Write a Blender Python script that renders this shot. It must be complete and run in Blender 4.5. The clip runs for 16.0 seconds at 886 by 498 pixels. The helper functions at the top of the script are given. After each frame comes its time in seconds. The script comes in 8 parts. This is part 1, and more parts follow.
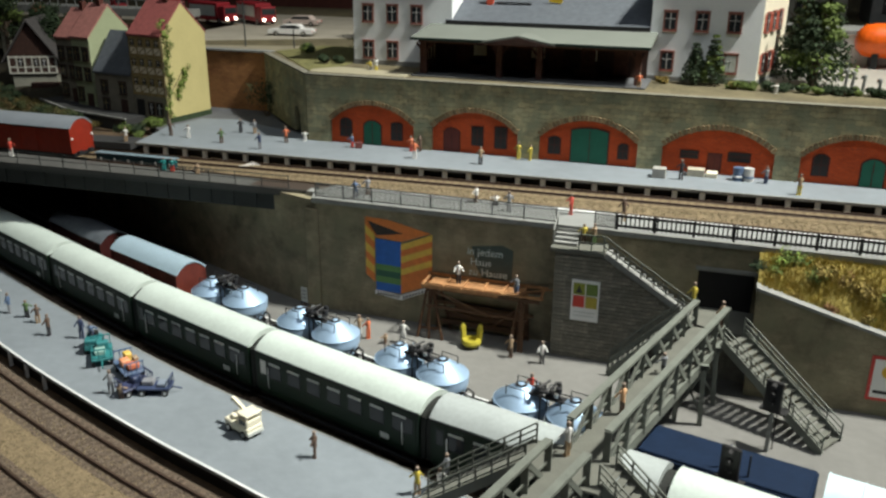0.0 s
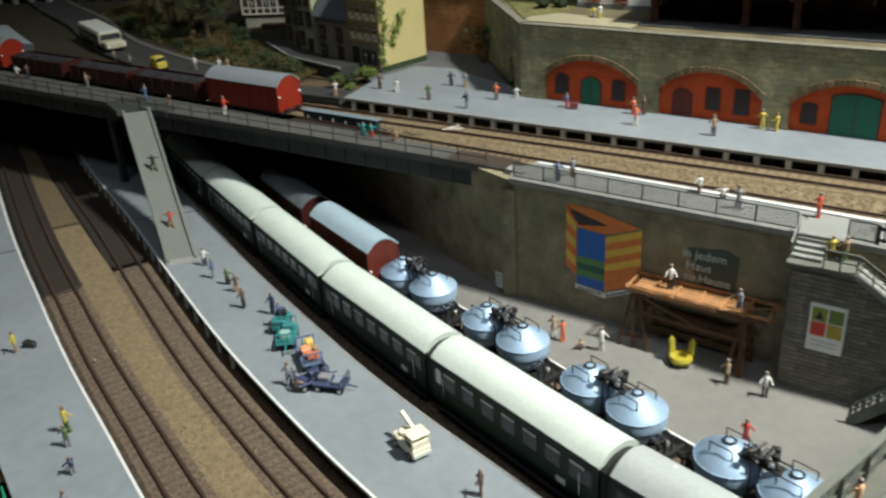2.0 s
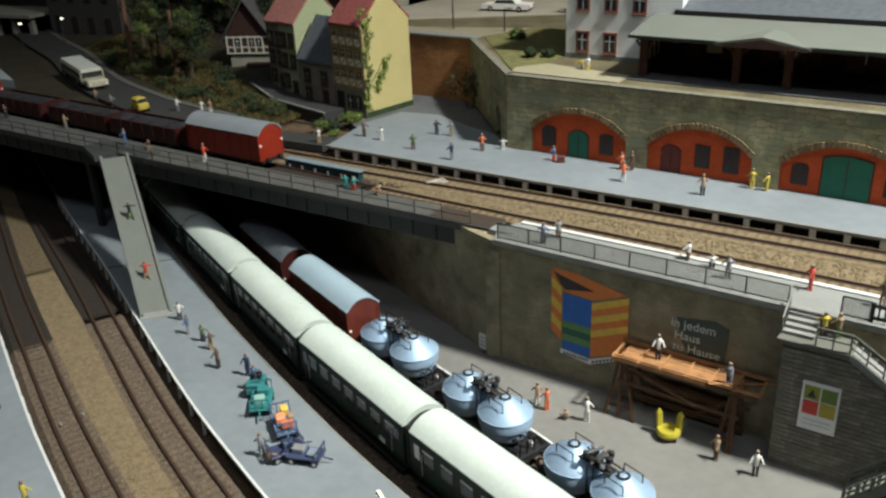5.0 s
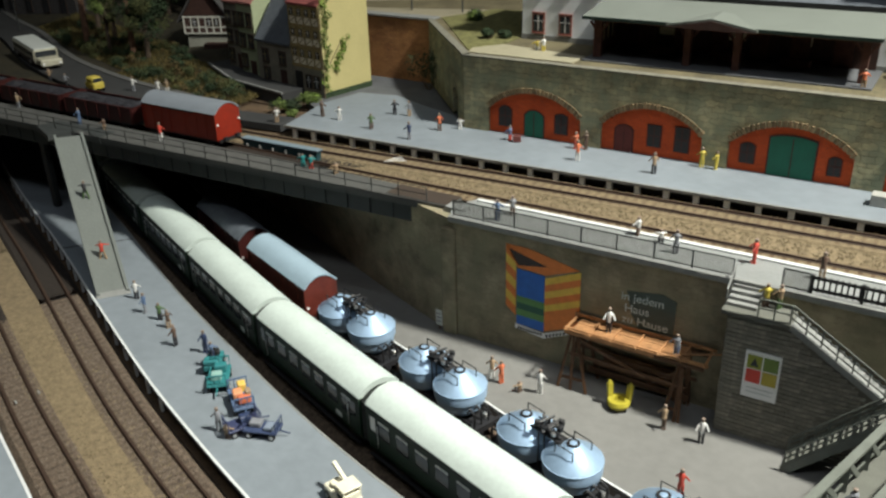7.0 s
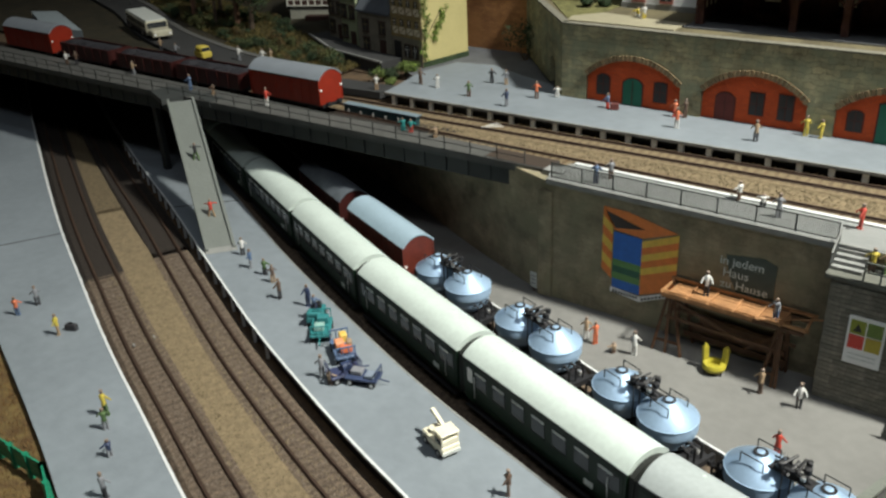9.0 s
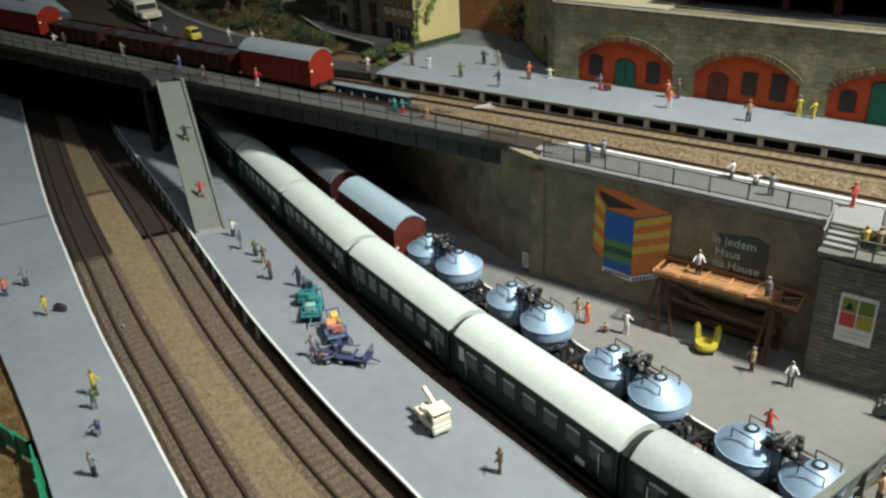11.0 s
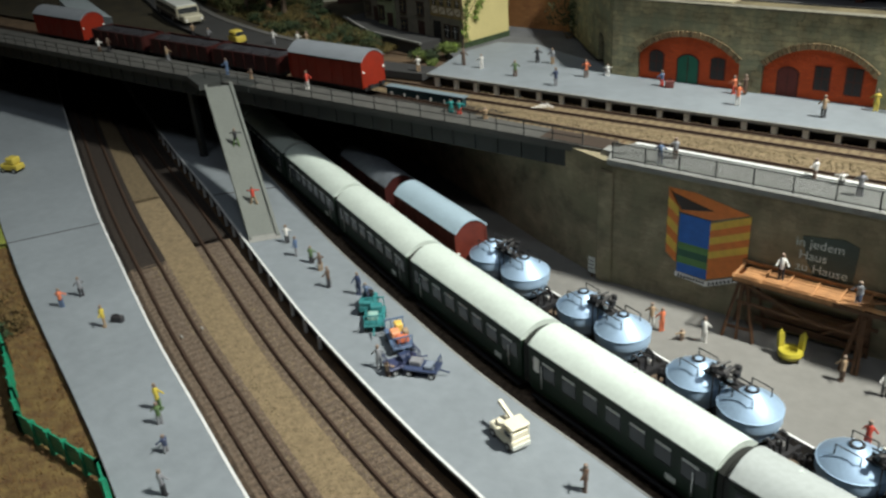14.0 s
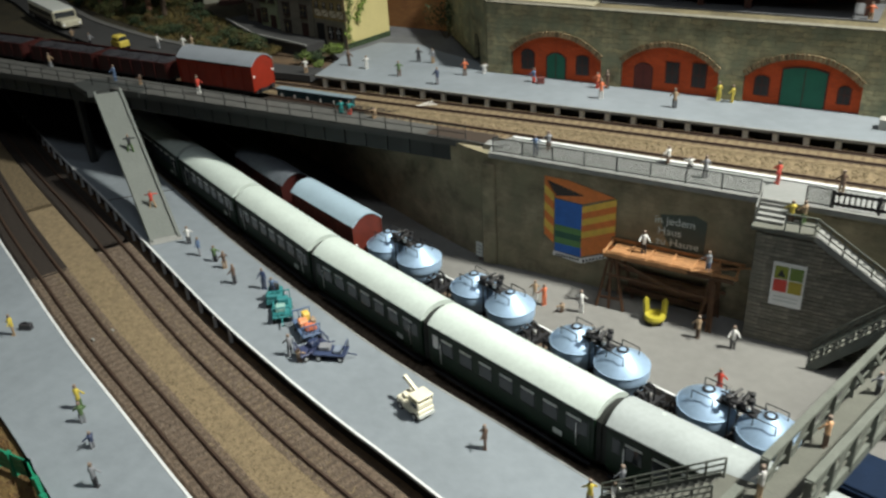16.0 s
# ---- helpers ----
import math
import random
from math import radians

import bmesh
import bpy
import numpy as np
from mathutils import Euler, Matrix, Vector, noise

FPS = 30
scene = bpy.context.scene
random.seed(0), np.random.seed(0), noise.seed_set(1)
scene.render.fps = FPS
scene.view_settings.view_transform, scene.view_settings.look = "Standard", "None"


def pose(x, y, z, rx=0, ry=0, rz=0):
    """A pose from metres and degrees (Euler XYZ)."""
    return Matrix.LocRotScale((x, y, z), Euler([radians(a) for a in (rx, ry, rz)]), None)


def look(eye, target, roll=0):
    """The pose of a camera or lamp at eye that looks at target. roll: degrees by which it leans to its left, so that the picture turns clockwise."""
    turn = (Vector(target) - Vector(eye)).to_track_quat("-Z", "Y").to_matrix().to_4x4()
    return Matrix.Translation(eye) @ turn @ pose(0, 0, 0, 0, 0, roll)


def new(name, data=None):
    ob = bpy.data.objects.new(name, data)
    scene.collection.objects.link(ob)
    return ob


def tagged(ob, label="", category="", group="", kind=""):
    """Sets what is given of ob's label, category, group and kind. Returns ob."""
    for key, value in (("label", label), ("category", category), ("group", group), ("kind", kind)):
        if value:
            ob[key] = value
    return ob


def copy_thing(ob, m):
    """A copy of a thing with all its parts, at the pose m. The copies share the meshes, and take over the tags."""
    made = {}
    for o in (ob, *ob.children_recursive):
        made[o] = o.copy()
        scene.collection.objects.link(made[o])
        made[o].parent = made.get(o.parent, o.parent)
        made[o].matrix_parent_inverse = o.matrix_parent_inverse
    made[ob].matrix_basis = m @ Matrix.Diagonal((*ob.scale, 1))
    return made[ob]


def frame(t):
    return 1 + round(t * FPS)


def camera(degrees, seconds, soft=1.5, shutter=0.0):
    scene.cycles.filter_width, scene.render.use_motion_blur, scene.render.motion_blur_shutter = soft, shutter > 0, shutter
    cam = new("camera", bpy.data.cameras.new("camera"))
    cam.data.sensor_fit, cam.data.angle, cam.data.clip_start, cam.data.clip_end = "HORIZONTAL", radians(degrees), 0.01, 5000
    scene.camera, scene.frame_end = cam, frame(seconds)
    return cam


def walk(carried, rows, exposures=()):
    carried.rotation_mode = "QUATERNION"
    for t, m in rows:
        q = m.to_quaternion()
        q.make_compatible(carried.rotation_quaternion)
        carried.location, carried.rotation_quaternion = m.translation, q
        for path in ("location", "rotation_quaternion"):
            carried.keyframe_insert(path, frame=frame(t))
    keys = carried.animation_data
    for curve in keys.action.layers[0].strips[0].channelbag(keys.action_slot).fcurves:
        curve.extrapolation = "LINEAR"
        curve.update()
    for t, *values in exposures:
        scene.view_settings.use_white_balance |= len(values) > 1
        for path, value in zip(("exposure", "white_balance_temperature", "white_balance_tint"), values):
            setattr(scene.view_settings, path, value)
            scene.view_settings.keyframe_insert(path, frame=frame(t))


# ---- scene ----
# A model railway: plan numbers below are in layout units of U metres each (close to 1:87 metres).
U = 0.0105

cam = camera(55.0, 16.0, soft=2.5, shutter=0.5)
PATH = [
    (0, (24.022, -56.342, 27.927), (23.432, -54.559, 27.242), 0.5),
    (0.5, (23.874, -54.347, 28.331), (23.246, -52.577, 27.645), 0.0),
    (1, (23.612, -51.729, 30.688), (22.899, -50.007, 29.962), -1.0),
    (1.5, (23.787, -48.814, 30.864), (22.87, -47.238, 30.042), -2.7),
    (2, (23.136, -47.148, 30.606), (22.074, -45.694, 29.734), -3.6),
    (2.5, (22.257, -46.497, 31.478), (21.147, -45.066, 30.629), -3.1),
    (3, (22.018, -45.616, 31.92), (20.888, -44.18, 31.109), -2.4),
    (3.5, (21.864, -45.082, 32.272), (20.748, -43.629, 31.471), -2.2),
    (4, (21.874, -44.57, 32.399), (20.779, -43.107, 31.586), -2.4),
    (6.5, (22.809, -44.775, 31.928), (21.816, -43.256, 31.088), -2.1),
    (7, (23.054, -45.093, 31.952), (22.079, -43.571, 31.095), -1.7),
    (7.5, (23.169, -45.356, 31.695), (22.211, -43.828, 30.829), -1.1),
    (8, (23.02, -45.645, 31.137), (22.078, -44.108, 30.271), -0.4),
    (8.5, (23.103, -46.707, 31.513), (22.041, -45.26, 30.631), -2.1),
    (9, (23.143, -47.196, 31.081), (22.019, -45.797, 30.196), -2.9),
    (9.5, (23.158, -47.371, 30.913), (22.046, -45.971, 30.017), -2.7),
    (10, (23.189, -47.502, 30.779), (22.087, -46.099, 29.874), -2.5),
    (12.5, (22.954, -46.605, 30.034), (21.85, -45.21, 29.12), -3.0),
    (13, (22.101, -46.653, 29.995), (21.009, -45.252, 29.075), -3.0),
    (13.5, (21.209, -46.676, 29.932), (20.107, -45.283, 29.013), -3.4),
    (14, (19.905, -47.333, 30.19), (-89.524, 82.286, -56.476), -4.2),
    (14.5, (18.952, -48.286, 30.857), (-90.762, 81.048, -55.81), -4.5),
    (15, (19.333, -49.238, 31.619), (-81.333, 86.286, -56.476), -3.7),
    (15.5, (20.494, -50.142, 31.957), (19.527, -48.663, 31.02), -3.1),
    (16, (21.769, -51.199, 32.543), (20.848, -49.699, 31.595), -3.2),
]
walk(cam, [(t, look(Vector(eye) * U, Vector(target) * U, roll)) for t, eye, target, roll in PATH])
scene.view_settings.exposure = -0.04


def place(x, y, z=0.0, rz=0.0, rx=0.0, ry=0.0):
    """A pose from layout units and degrees."""
    return pose(x * U, y * U, z * U, rx, ry, rz)


# ---- world and the lamps of the exhibition hall ----
world = bpy.data.worlds.new("hall_air")
scene.world = world
world.use_nodes = True
world.node_tree.nodes["Background"].inputs["Color"].default_value = (0.80, 0.92, 1.0, 1)
world.node_tree.nodes["Background"].inputs["Strength"].default_value = 0.0010


def hall_lamp(name, eye, target, sx, sy, watts, color):
    data = bpy.data.lights.new(name, "AREA")
    data.shape, data.size, data.size_y, data.energy, data.color = "RECTANGLE", sx, sy, watts, color
    ob = new(name, data)
    ob.matrix_world = look(eye, target)
    return ob


# spotlight bank high on the right, unseen fill added above the yard, aisle tubes
key = hall_lamp("spot_bank_lamp", (1.05, 0.12, 1.70), (0.06, -0.04, 0.03), 0.14, 0.14, 10.0, (0.99, 0.978, 0.88))
key.data.spread = radians(62)
hall_lamp("yard_fill_lamp", (0.1, -0.25, 1.95), (0.1, -0.25, 0.0), 1.2, 0.10, 2.1, (0.84, 0.94, 1.0))
hall_lamp("aisle_tube_lamp", (0.50, -0.95, 1.85), (0.15, 0.05, 0.08), 1.2, 0.10, 5.3, (0.90, 0.95, 1.0))


# ---- materials ----
def tint(c, k):
    return tuple(max(0.0, min(1.0, v * k)) for v in c)


def mat(name, col, rough=0.7, metal=0.0, var=0.18, size=1.0, bump=0.15, col2=None, spec=0.5, vary=0.0):
    """A plain surface with blotches of `size` layout units, a finer grain and some relief."""
    m = bpy.data.materials.new(name)
    m.use_nodes = True
    nt = m.node_tree
    nodes, links = nt.nodes, nt.links
    b = nodes["Principled BSDF"]
    b.inputs["Roughness"].default_value = rough
    b.inputs["Metallic"].default_value = metal
    b.inputs["Specular IOR Level"].default_value = spec
    co = nodes.new("ShaderNodeTexCoord")
    big = nodes.new("ShaderNodeTexNoise")
    big.inputs["Scale"].default_value = 1 / (size * U)
    big.inputs["Detail"].default_value = 4
    fine = nodes.new("ShaderNodeTexNoise")
    fine.inputs["Scale"].default_value = 9 / (size * U)
    fine.inputs["Detail"].default_value = 3
    for n in (big, fine):
        links.new(co.outputs["Object"], n.inputs["Vector"])
    add = nodes.new("ShaderNodeMath")
    add.operation = "MULTIPLY_ADD"
    add.inputs[1].default_value = 0.45
    links.new(fine.outputs["Fac"], add.inputs[0])
    half = nodes.new("ShaderNodeMath")
    half.operation = "MULTIPLY"
    half.inputs[1].default_value = 0.55
    links.new(big.outputs["Fac"], half.inputs[0])
    links.new(half.outputs[0], add.inputs[2])
    ramp = nodes.new("ShaderNodeValToRGB")
    ramp.color_ramp.elements[0].position, ramp.color_ramp.elements[1].position = 0.36, 0.64
    ramp.color_ramp.elements[0].color = (*tint(col, 1 - var), 1)
    ramp.color_ramp.elements[1].color = (*(col2 or tint(col, 1 + var)), 1)
    links.new(add.outputs[0], ramp.inputs["Fac"])
    out = ramp.outputs["Color"]
    if vary:
        info = nodes.new("ShaderNodeObjectInfo")
        hsv = nodes.new("ShaderNodeHueSaturation")
        rng = nodes.new("ShaderNodeMapRange")
        rng.inputs["To Min"].default_value, rng.inputs["To Max"].default_value = 1 - vary, 1 + vary
        links.new(info.outputs["Random"], rng.inputs["Value"])
        links.new(rng.outputs[0], hsv.inputs["Value"])
        links.new(out, hsv.inputs["Color"])
        out = hsv.outputs["Color"]
    links.new(out, b.inputs["Base Color"])
    rr = nodes.new("ShaderNodeMapRange")
    rr.inputs["To Min"].default_value, rr.inputs["To Max"].default_value = max(0.05, rough - 0.1), min(1, rough + 0.1)
    links.new(fine.outputs["Fac"], rr.inputs["Value"])
    links.new(rr.outputs[0], b.inputs["Roughness"])
    if bump:
        bp = nodes.new("ShaderNodeBump")
        bp.inputs["Strength"].default_value = bump
        bp.inputs["Distance"].default_value = 0.12 * size * U
        links.new(fine.outputs["Fac"], bp.inputs["Height"])
        links.new(bp.outputs["Normal"], b.inputs["Normal"])
    return m


def masonry(name, c1, c2, mortar, bw=0.9, bh=0.35, along="X", rough=0.9, stain=0.5, lichen=None, relief=0.9):
    """Coursed stone or brick: courses run along one axis, with stains over several stones."""
    m = bpy.data.materials.new(name)
    m.use_nodes = True
    nt = m.node_tree
    nodes, links = nt.nodes, nt.links
    b = nodes["Principled BSDF"]
    b.inputs["Roughness"].default_value = rough
    b.inputs["Specular IOR Level"].default_value = 0.25
    co = nodes.new("ShaderNodeTexCoord")
    sep = nodes.new("ShaderNodeSeparateXYZ")
    links.new(co.outputs["Object"], sep.inputs[0])
    com = nodes.new("ShaderNodeCombineXYZ")
    links.new(sep.outputs[along], com.inputs["X"])
    links.new(sep.outputs["Z"], com.inputs["Y"])
    br = nodes.new("ShaderNodeTexBrick")
    br.inputs["Scale"].default_value = 1 / U
    br.inputs["Brick Width"].default_value, br.inputs["Row Height"].default_value = bw, bh
    br.inputs["Mortar Size"].default_value = 0.02
    br.inputs["Mortar Smooth"].default_value = 0.4
    br.inputs["Color1"].default_value = (*c1, 1)
    br.inputs["Color2"].default_value = (*c2, 1)
    br.inputs["Mortar"].default_value = (*mortar, 1)
    wob = nodes.new("ShaderNodeTexNoise")
    wob.inputs["Scale"].default_value = 1.6 / U
    mixv = nodes.new("ShaderNodeMixRGB")
    mixv.blend_type = "LINEAR_LIGHT"
    mixv.inputs["Fac"].default_value = 0.0034
    links.new(co.outputs["Object"], wob.inputs["Vector"])
    links.new(com.outputs[0], mixv.inputs["Color1"])
    links.new(wob.outputs["Color"], mixv.inputs["Color2"])
    links.new(mixv.outputs[0], br.inputs["Vector"])
    st = nodes.new("ShaderNodeTexNoise")
    st.inputs["Scale"].default_value = 0.4 / U
    st.inputs["Detail"].default_value = 8
    st.inputs["Roughness"].default_value = 0.65
    links.new(co.outputs["Object"], st.inputs["Vector"])
    rng = nodes.new("ShaderNodeMapRange")
    rng.inputs["From Min"].default_value, rng.inputs["From Max"].default_value = 0.3, 0.7
    rng.inputs["To Min"].default_value, rng.inputs["To Max"].default_value = 1 - stain * 0.75, 1 + stain * 0.6
    links.new(st.outputs["Fac"], rng.inputs["Value"])
    mul = nodes.new("ShaderNodeMixRGB")
    mul.blend_type, mul.inputs["Fac"].default_value = "MULTIPLY", 1.0
    links.new(br.outputs["Color"], mul.inputs["Color1"])
    links.new(rng.outputs[0], mul.inputs["Color2"])
    moss = nodes.new("ShaderNodeTexNoise")
    moss.inputs["Scale"].default_value = 0.55 / U
    moss.inputs["Detail"].default_value = 7
    links.new(co.outputs["Object"], moss.inputs["Vector"])
    mr = nodes.new("ShaderNodeMapRange")
    mr.inputs["From Min"].default_value, mr.inputs["From Max"].default_value = 0.44, 0.64
    mr.inputs["To Min"].default_value, mr.inputs["To Max"].default_value = 0.0, 0.8 * min(1, stain * 1.4)
    links.new(moss.outputs["Fac"], mr.inputs["Value"])
    mix = nodes.new("ShaderNodeMixRGB")
    links.new(mr.outputs[0], mix.inputs["Fac"])
    links.new(mul.outputs[0], mix.inputs["Color1"])
    mix.inputs["Color2"].default_value = (*(lichen or c1), 1)
    links.new(mix.outputs[0], b.inputs["Base Color"])
    fine = nodes.new("ShaderNodeTexNoise")
    fine.inputs["Scale"].default_value = 7 / U
    links.new(co.outputs["Object"], fine.inputs["Vector"])
    hs = nodes.new("ShaderNodeMath")
    hs.operation = "SUBTRACT"
    links.new(fine.outputs["Fac"], hs.inputs[0])
    links.new(br.outputs["Fac"], hs.inputs[1])
    bp = nodes.new("ShaderNodeBump")
    bp.inputs["Strength"].default_value = relief
    bp.inputs["Distance"].default_value = 0.09 * U
    links.new(hs.outputs[0], bp.inputs["Height"])
    links.new(bp.outputs["Normal"], b.inputs["Normal"])
    return m


def glow(name, col, strength):
    m = bpy.data.materials.new(name)
    m.use_nodes = True
    b = m.node_tree.nodes["Principled BSDF"]
    b.inputs["Base Color"].default_value = (*col, 1)
    b.inputs["Emission Color"].default_value = (*col, 1)
    b.inputs["Emission Strength"].default_value = strength
    return m


def glass(name, col=(0.03, 0.035, 0.04)):
    m = bpy.data.materials.new(name)
    m.use_nodes = True
    b = m.node_tree.nodes["Principled BSDF"]
    b.inputs["Base Color"].default_value = (*col, 1)
    b.inputs["Roughness"].default_value = 0.08
    b.inputs["Specular IOR Level"].default_value = 0.3
    return m


M_PLAT = mat("platform_grey", (0.198, 0.228, 0.254), 0.72, size=8.0, var=0.11, bump=0.04)
M_EDGE = mat("edge_white", (0.62, 0.64, 0.64), 0.7, var=0.08)
M_CONC = mat("concrete", (0.23, 0.235, 0.225), 0.85, var=0.14)
M_WALK = mat("walk_white", (0.22, 0.23, 0.225), 0.7, size=2.0, var=0.08)
M_BALL = mat("ballast_brown", (0.115, 0.084, 0.059), 0.95, size=0.3, var=0.6, bump=0.9)
M_SAND = mat("ballast_sand", (0.192, 0.146, 0.085), 0.95, size=0.35, var=0.35, bump=0.9)
M_EARTH = mat("earth", (0.10, 0.065, 0.036), 0.95, size=1.2, var=0.5, bump=0.8)
M_SLEEP = mat("sleeper", (0.072, 0.052, 0.037), 0.9, size=0.4, var=0.3)
# dark ballast of the far board, also colouring in shade under the bridge
M_BALLD = mat("ballast_dark_and_shade", (0.022, 0.016, 0.012), 0.95, size=0.3, var=0.6, bump=0.9)
M_RAIL = mat("rail_rust", (0.05, 0.03, 0.02), 0.65, metal=0.2, var=0.2, size=0.3)
M_STONE = masonry("wall_stone", (0.285, 0.245, 0.165), (0.245, 0.212, 0.142), (0.225, 0.195, 0.13), 0.95, 0.36, stain=0.75, lichen=(0.23, 0.215, 0.14), relief=0.5)
M_PIER = mat("pier_core", (0.15, 0.138, 0.112), 0.9, var=0.3, size=0.6, bump=0.4)
M_PSTONE = mat("pier_stone", (0.185, 0.172, 0.138), 0.9, var=0.4, size=0.5, bump=0.8, vary=0.2)
M_ARCHW = masonry("arch_wall_stone", (0.45, 0.40, 0.235), (0.285, 0.28, 0.18), (0.19, 0.18, 0.115), 1.0, 0.42, stain=0.85, lichen=(0.24, 0.27, 0.18), relief=0.9)
M_BRICKR = masonry("red_brick", (0.78, 0.13, 0.038), (0.66, 0.10, 0.032), (0.56, 0.11, 0.05), 0.5, 0.16, stain=0.25)
M_VOUSS = mat("arch_brick", (0.205, 0.145, 0.078), 0.9, var=0.4, size=0.5, vary=0.35)
M_BROWNW = masonry("brown_brick_wall", (0.42, 0.205, 0.08), (0.30, 0.14, 0.06), (0.20, 0.10, 0.05), 0.8, 0.3)
M_STEEL = mat("bridge_steel", (0.045, 0.05, 0.049), 0.6, var=0.15, bump=0.05)
M_FOOT = mat("footway_grey", (0.074, 0.075, 0.071), 0.8, var=0.2, size=1.5)
M_DARKST = mat("girder_dark", (0.017, 0.021, 0.022), 0.6, var=0.2)
M_RAMP = mat("ramp_grey", (0.145, 0.16, 0.148), 0.75, var=0.08, size=2.0)
M_FBR = mat("footbridge_green_grey", (0.135, 0.148, 0.128), 0.65, var=0.15, bump=0.08)
M_FBDECK = mat("footbridge_deck", (0.115, 0.118, 0.10), 0.8, var=0.12)
# plain black, also used to colour in the shade below platform decks
M_BLACK = mat("black_and_shade", (0.012, 0.012, 0.013), 0.6, var=0.3)
M_FRAME = mat("underframe_black", (0.018, 0.018, 0.02), 0.5, var=0.3)
M_GREEN = mat("coach_green", (0.009, 0.024, 0.013), 0.5, var=0.15, bump=0.02, spec=0.25)
M_GREENIN = mat("coach_gangway", (0.012, 0.014, 0.012), 0.8, var=0.2)
M_ROOFC = mat("coach_roof_cream", (0.55, 0.63, 0.59), 0.42, var=0.08, size=2.5, bump=0.03)
M_ROOFD = mat("coach_roof_greyed", (0.37, 0.41, 0.41), 0.5, var=0.1, size=2.5, bump=0.03)
M_YARD = mat("yard_beige_grey", (0.160, 0.159, 0.150), 0.75, size=6.0, var=0.12, bump=0.04)
M_WIN = glass("window_glass")
M_WHITE = mat("white_paint", (0.80, 0.80, 0.78), 0.6, var=0.05)
M_BLIND = mat("window_blind", (0.55, 0.58, 0.55), 0.7, var=0.08)
M_SILO = mat("silo_blue_grey", (0.33, 0.47, 0.64), 0.46, metal=0.35, var=0.06, size=1.5, bump=0.02)
M_OXIDE = mat("wagon_oxide_red", (0.235, 0.018, 0.006), 0.45, var=0.15, size=0.8, bump=0.05)
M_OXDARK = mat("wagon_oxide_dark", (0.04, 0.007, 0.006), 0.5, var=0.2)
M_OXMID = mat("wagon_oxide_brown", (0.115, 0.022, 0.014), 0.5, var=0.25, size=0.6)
M_ROOFG = mat("wagon_roof_grey", (0.33, 0.44, 0.52), 0.35, var=0.06, size=2.0, bump=0.03)
M_ROOFR = mat("van_roof_grey", (0.21, 0.235, 0.265), 0.4, var=0.08, size=2.0, bump=0.03)
M_COAL = mat("coal_load", (0.02, 0.02, 0.025), 0.6, var=0.5, size=0.25, bump=1.0)
M_NAVY = mat("wagon_navy", (0.007, 0.017, 0.042), 0.6, var=0.15, spec=0.15)
M_PALEB = mat("wagon_pale_blue", (0.62, 0.78, 0.86), 0.25, var=0.04)
M_WOOD = mat("scaffold_wood", (0.34, 0.17, 0.07), 0.75, var=0.3, size=0.5)
M_WOODD = mat("scaffold_wood_dark", (0.095, 0.045, 0.02), 0.8, var=0.3, size=0.5)
M_CHROME = mat("tinned_metal", (0.6, 0.6, 0.58), 0.3, metal=0.9, var=0.1)
M_GRASSY = mat("dry_grass", (0.24, 0.19, 0.045), 0.95, var=0.5, size=0.5, bump=1.0)
M_GRASSG = mat("green_grass", (0.155, 0.15, 0.055), 0.95, var=0.45, size=0.6, bump=1.0)
M_LEAFD = mat("leaf_dark", (0.028, 0.05, 0.02), 0.9, var=0.5, size=0.4, bump=0.5)
M_LEAFM = mat("leaf_mid", (0.12, 0.17, 0.04), 0.9, var=0.5, size=0.4, bump=0.5)
M_LEAFL = mat("leaf_light", (0.17, 0.25, 0.045), 0.9, var=0.4, size=0.4, bump=0.5)
M_LEAFO = mat("leaf_ochre", (0.23, 0.17, 0.045), 0.95, var=0.5, size=0.4, bump=0.5)
M_LEAFR = mat("leaf_russet", (0.18, 0.085, 0.04), 0.95, var=0.4, size=0.4, bump=0.5)
M_OLIVE = mat("leaf_olive", (0.062, 0.070, 0.022), 0.95, var=0.5, size=0.5, bump=0.5)
M_UMBER = mat("leaf_umber", (0.11, 0.075, 0.026), 0.95, var=0.5, size=0.5, bump=0.5)
M_BARK = mat("bark", (0.09, 0.065, 0.045), 0.95, var=0.3, size=0.3)
M_PLASTER = mat("white_plaster", (0.83, 0.87, 0.90), 0.85, var=0.04, size=2.0, bump=0.06)
M_PLASTW = mat("cream_plaster", (0.80, 0.74, 0.58), 0.85, var=0.05, size=2.0)
M_YELLOW = mat("yellow_plaster", (0.50, 0.44, 0.20), 0.85, var=0.06, size=2.0, bump=0.06)
M_PALEG = mat("pale_green_plaster", (0.37, 0.42, 0.26), 0.85, var=0.06, size=2.0)
M_GREYH = mat("grey_plaster", (0.30, 0.30, 0.25), 0.9, var=0.12, size=1.2)
M_TILE = mat("red_roof_tile", (0.27, 0.075, 0.07), 0.8, var=0.2, size=0.5, bump=0.4)
M_TILEB = mat("slate_roof", (0.10, 0.115, 0.135), 0.7, var=0.2, size=0.5, bump=0.3)
M_TILED = mat("dark_roof", (0.075, 0.07, 0.07), 0.85, var=0.25, size=0.5, bump=0.3)
M_CANOPY = mat("felt_roof_grey", (0.158, 0.176, 0.155), 0.8, var=0.06, size=2.5, bump=0.05)
M_BROWN = mat("dark_timber", (0.05, 0.022, 0.016), 0.75, var=0.3, size=0.5)
M_TIMB = mat("timber_frame", (0.05, 0.03, 0.02), 0.8, var=0.3)
M_SURR = mat("window_surround_red", (0.27, 0.11, 0.085), 0.8, var=0.15)
M_DOORG = mat("door_green", (0.012, 0.15, 0.09), 0.6, var=0.15)
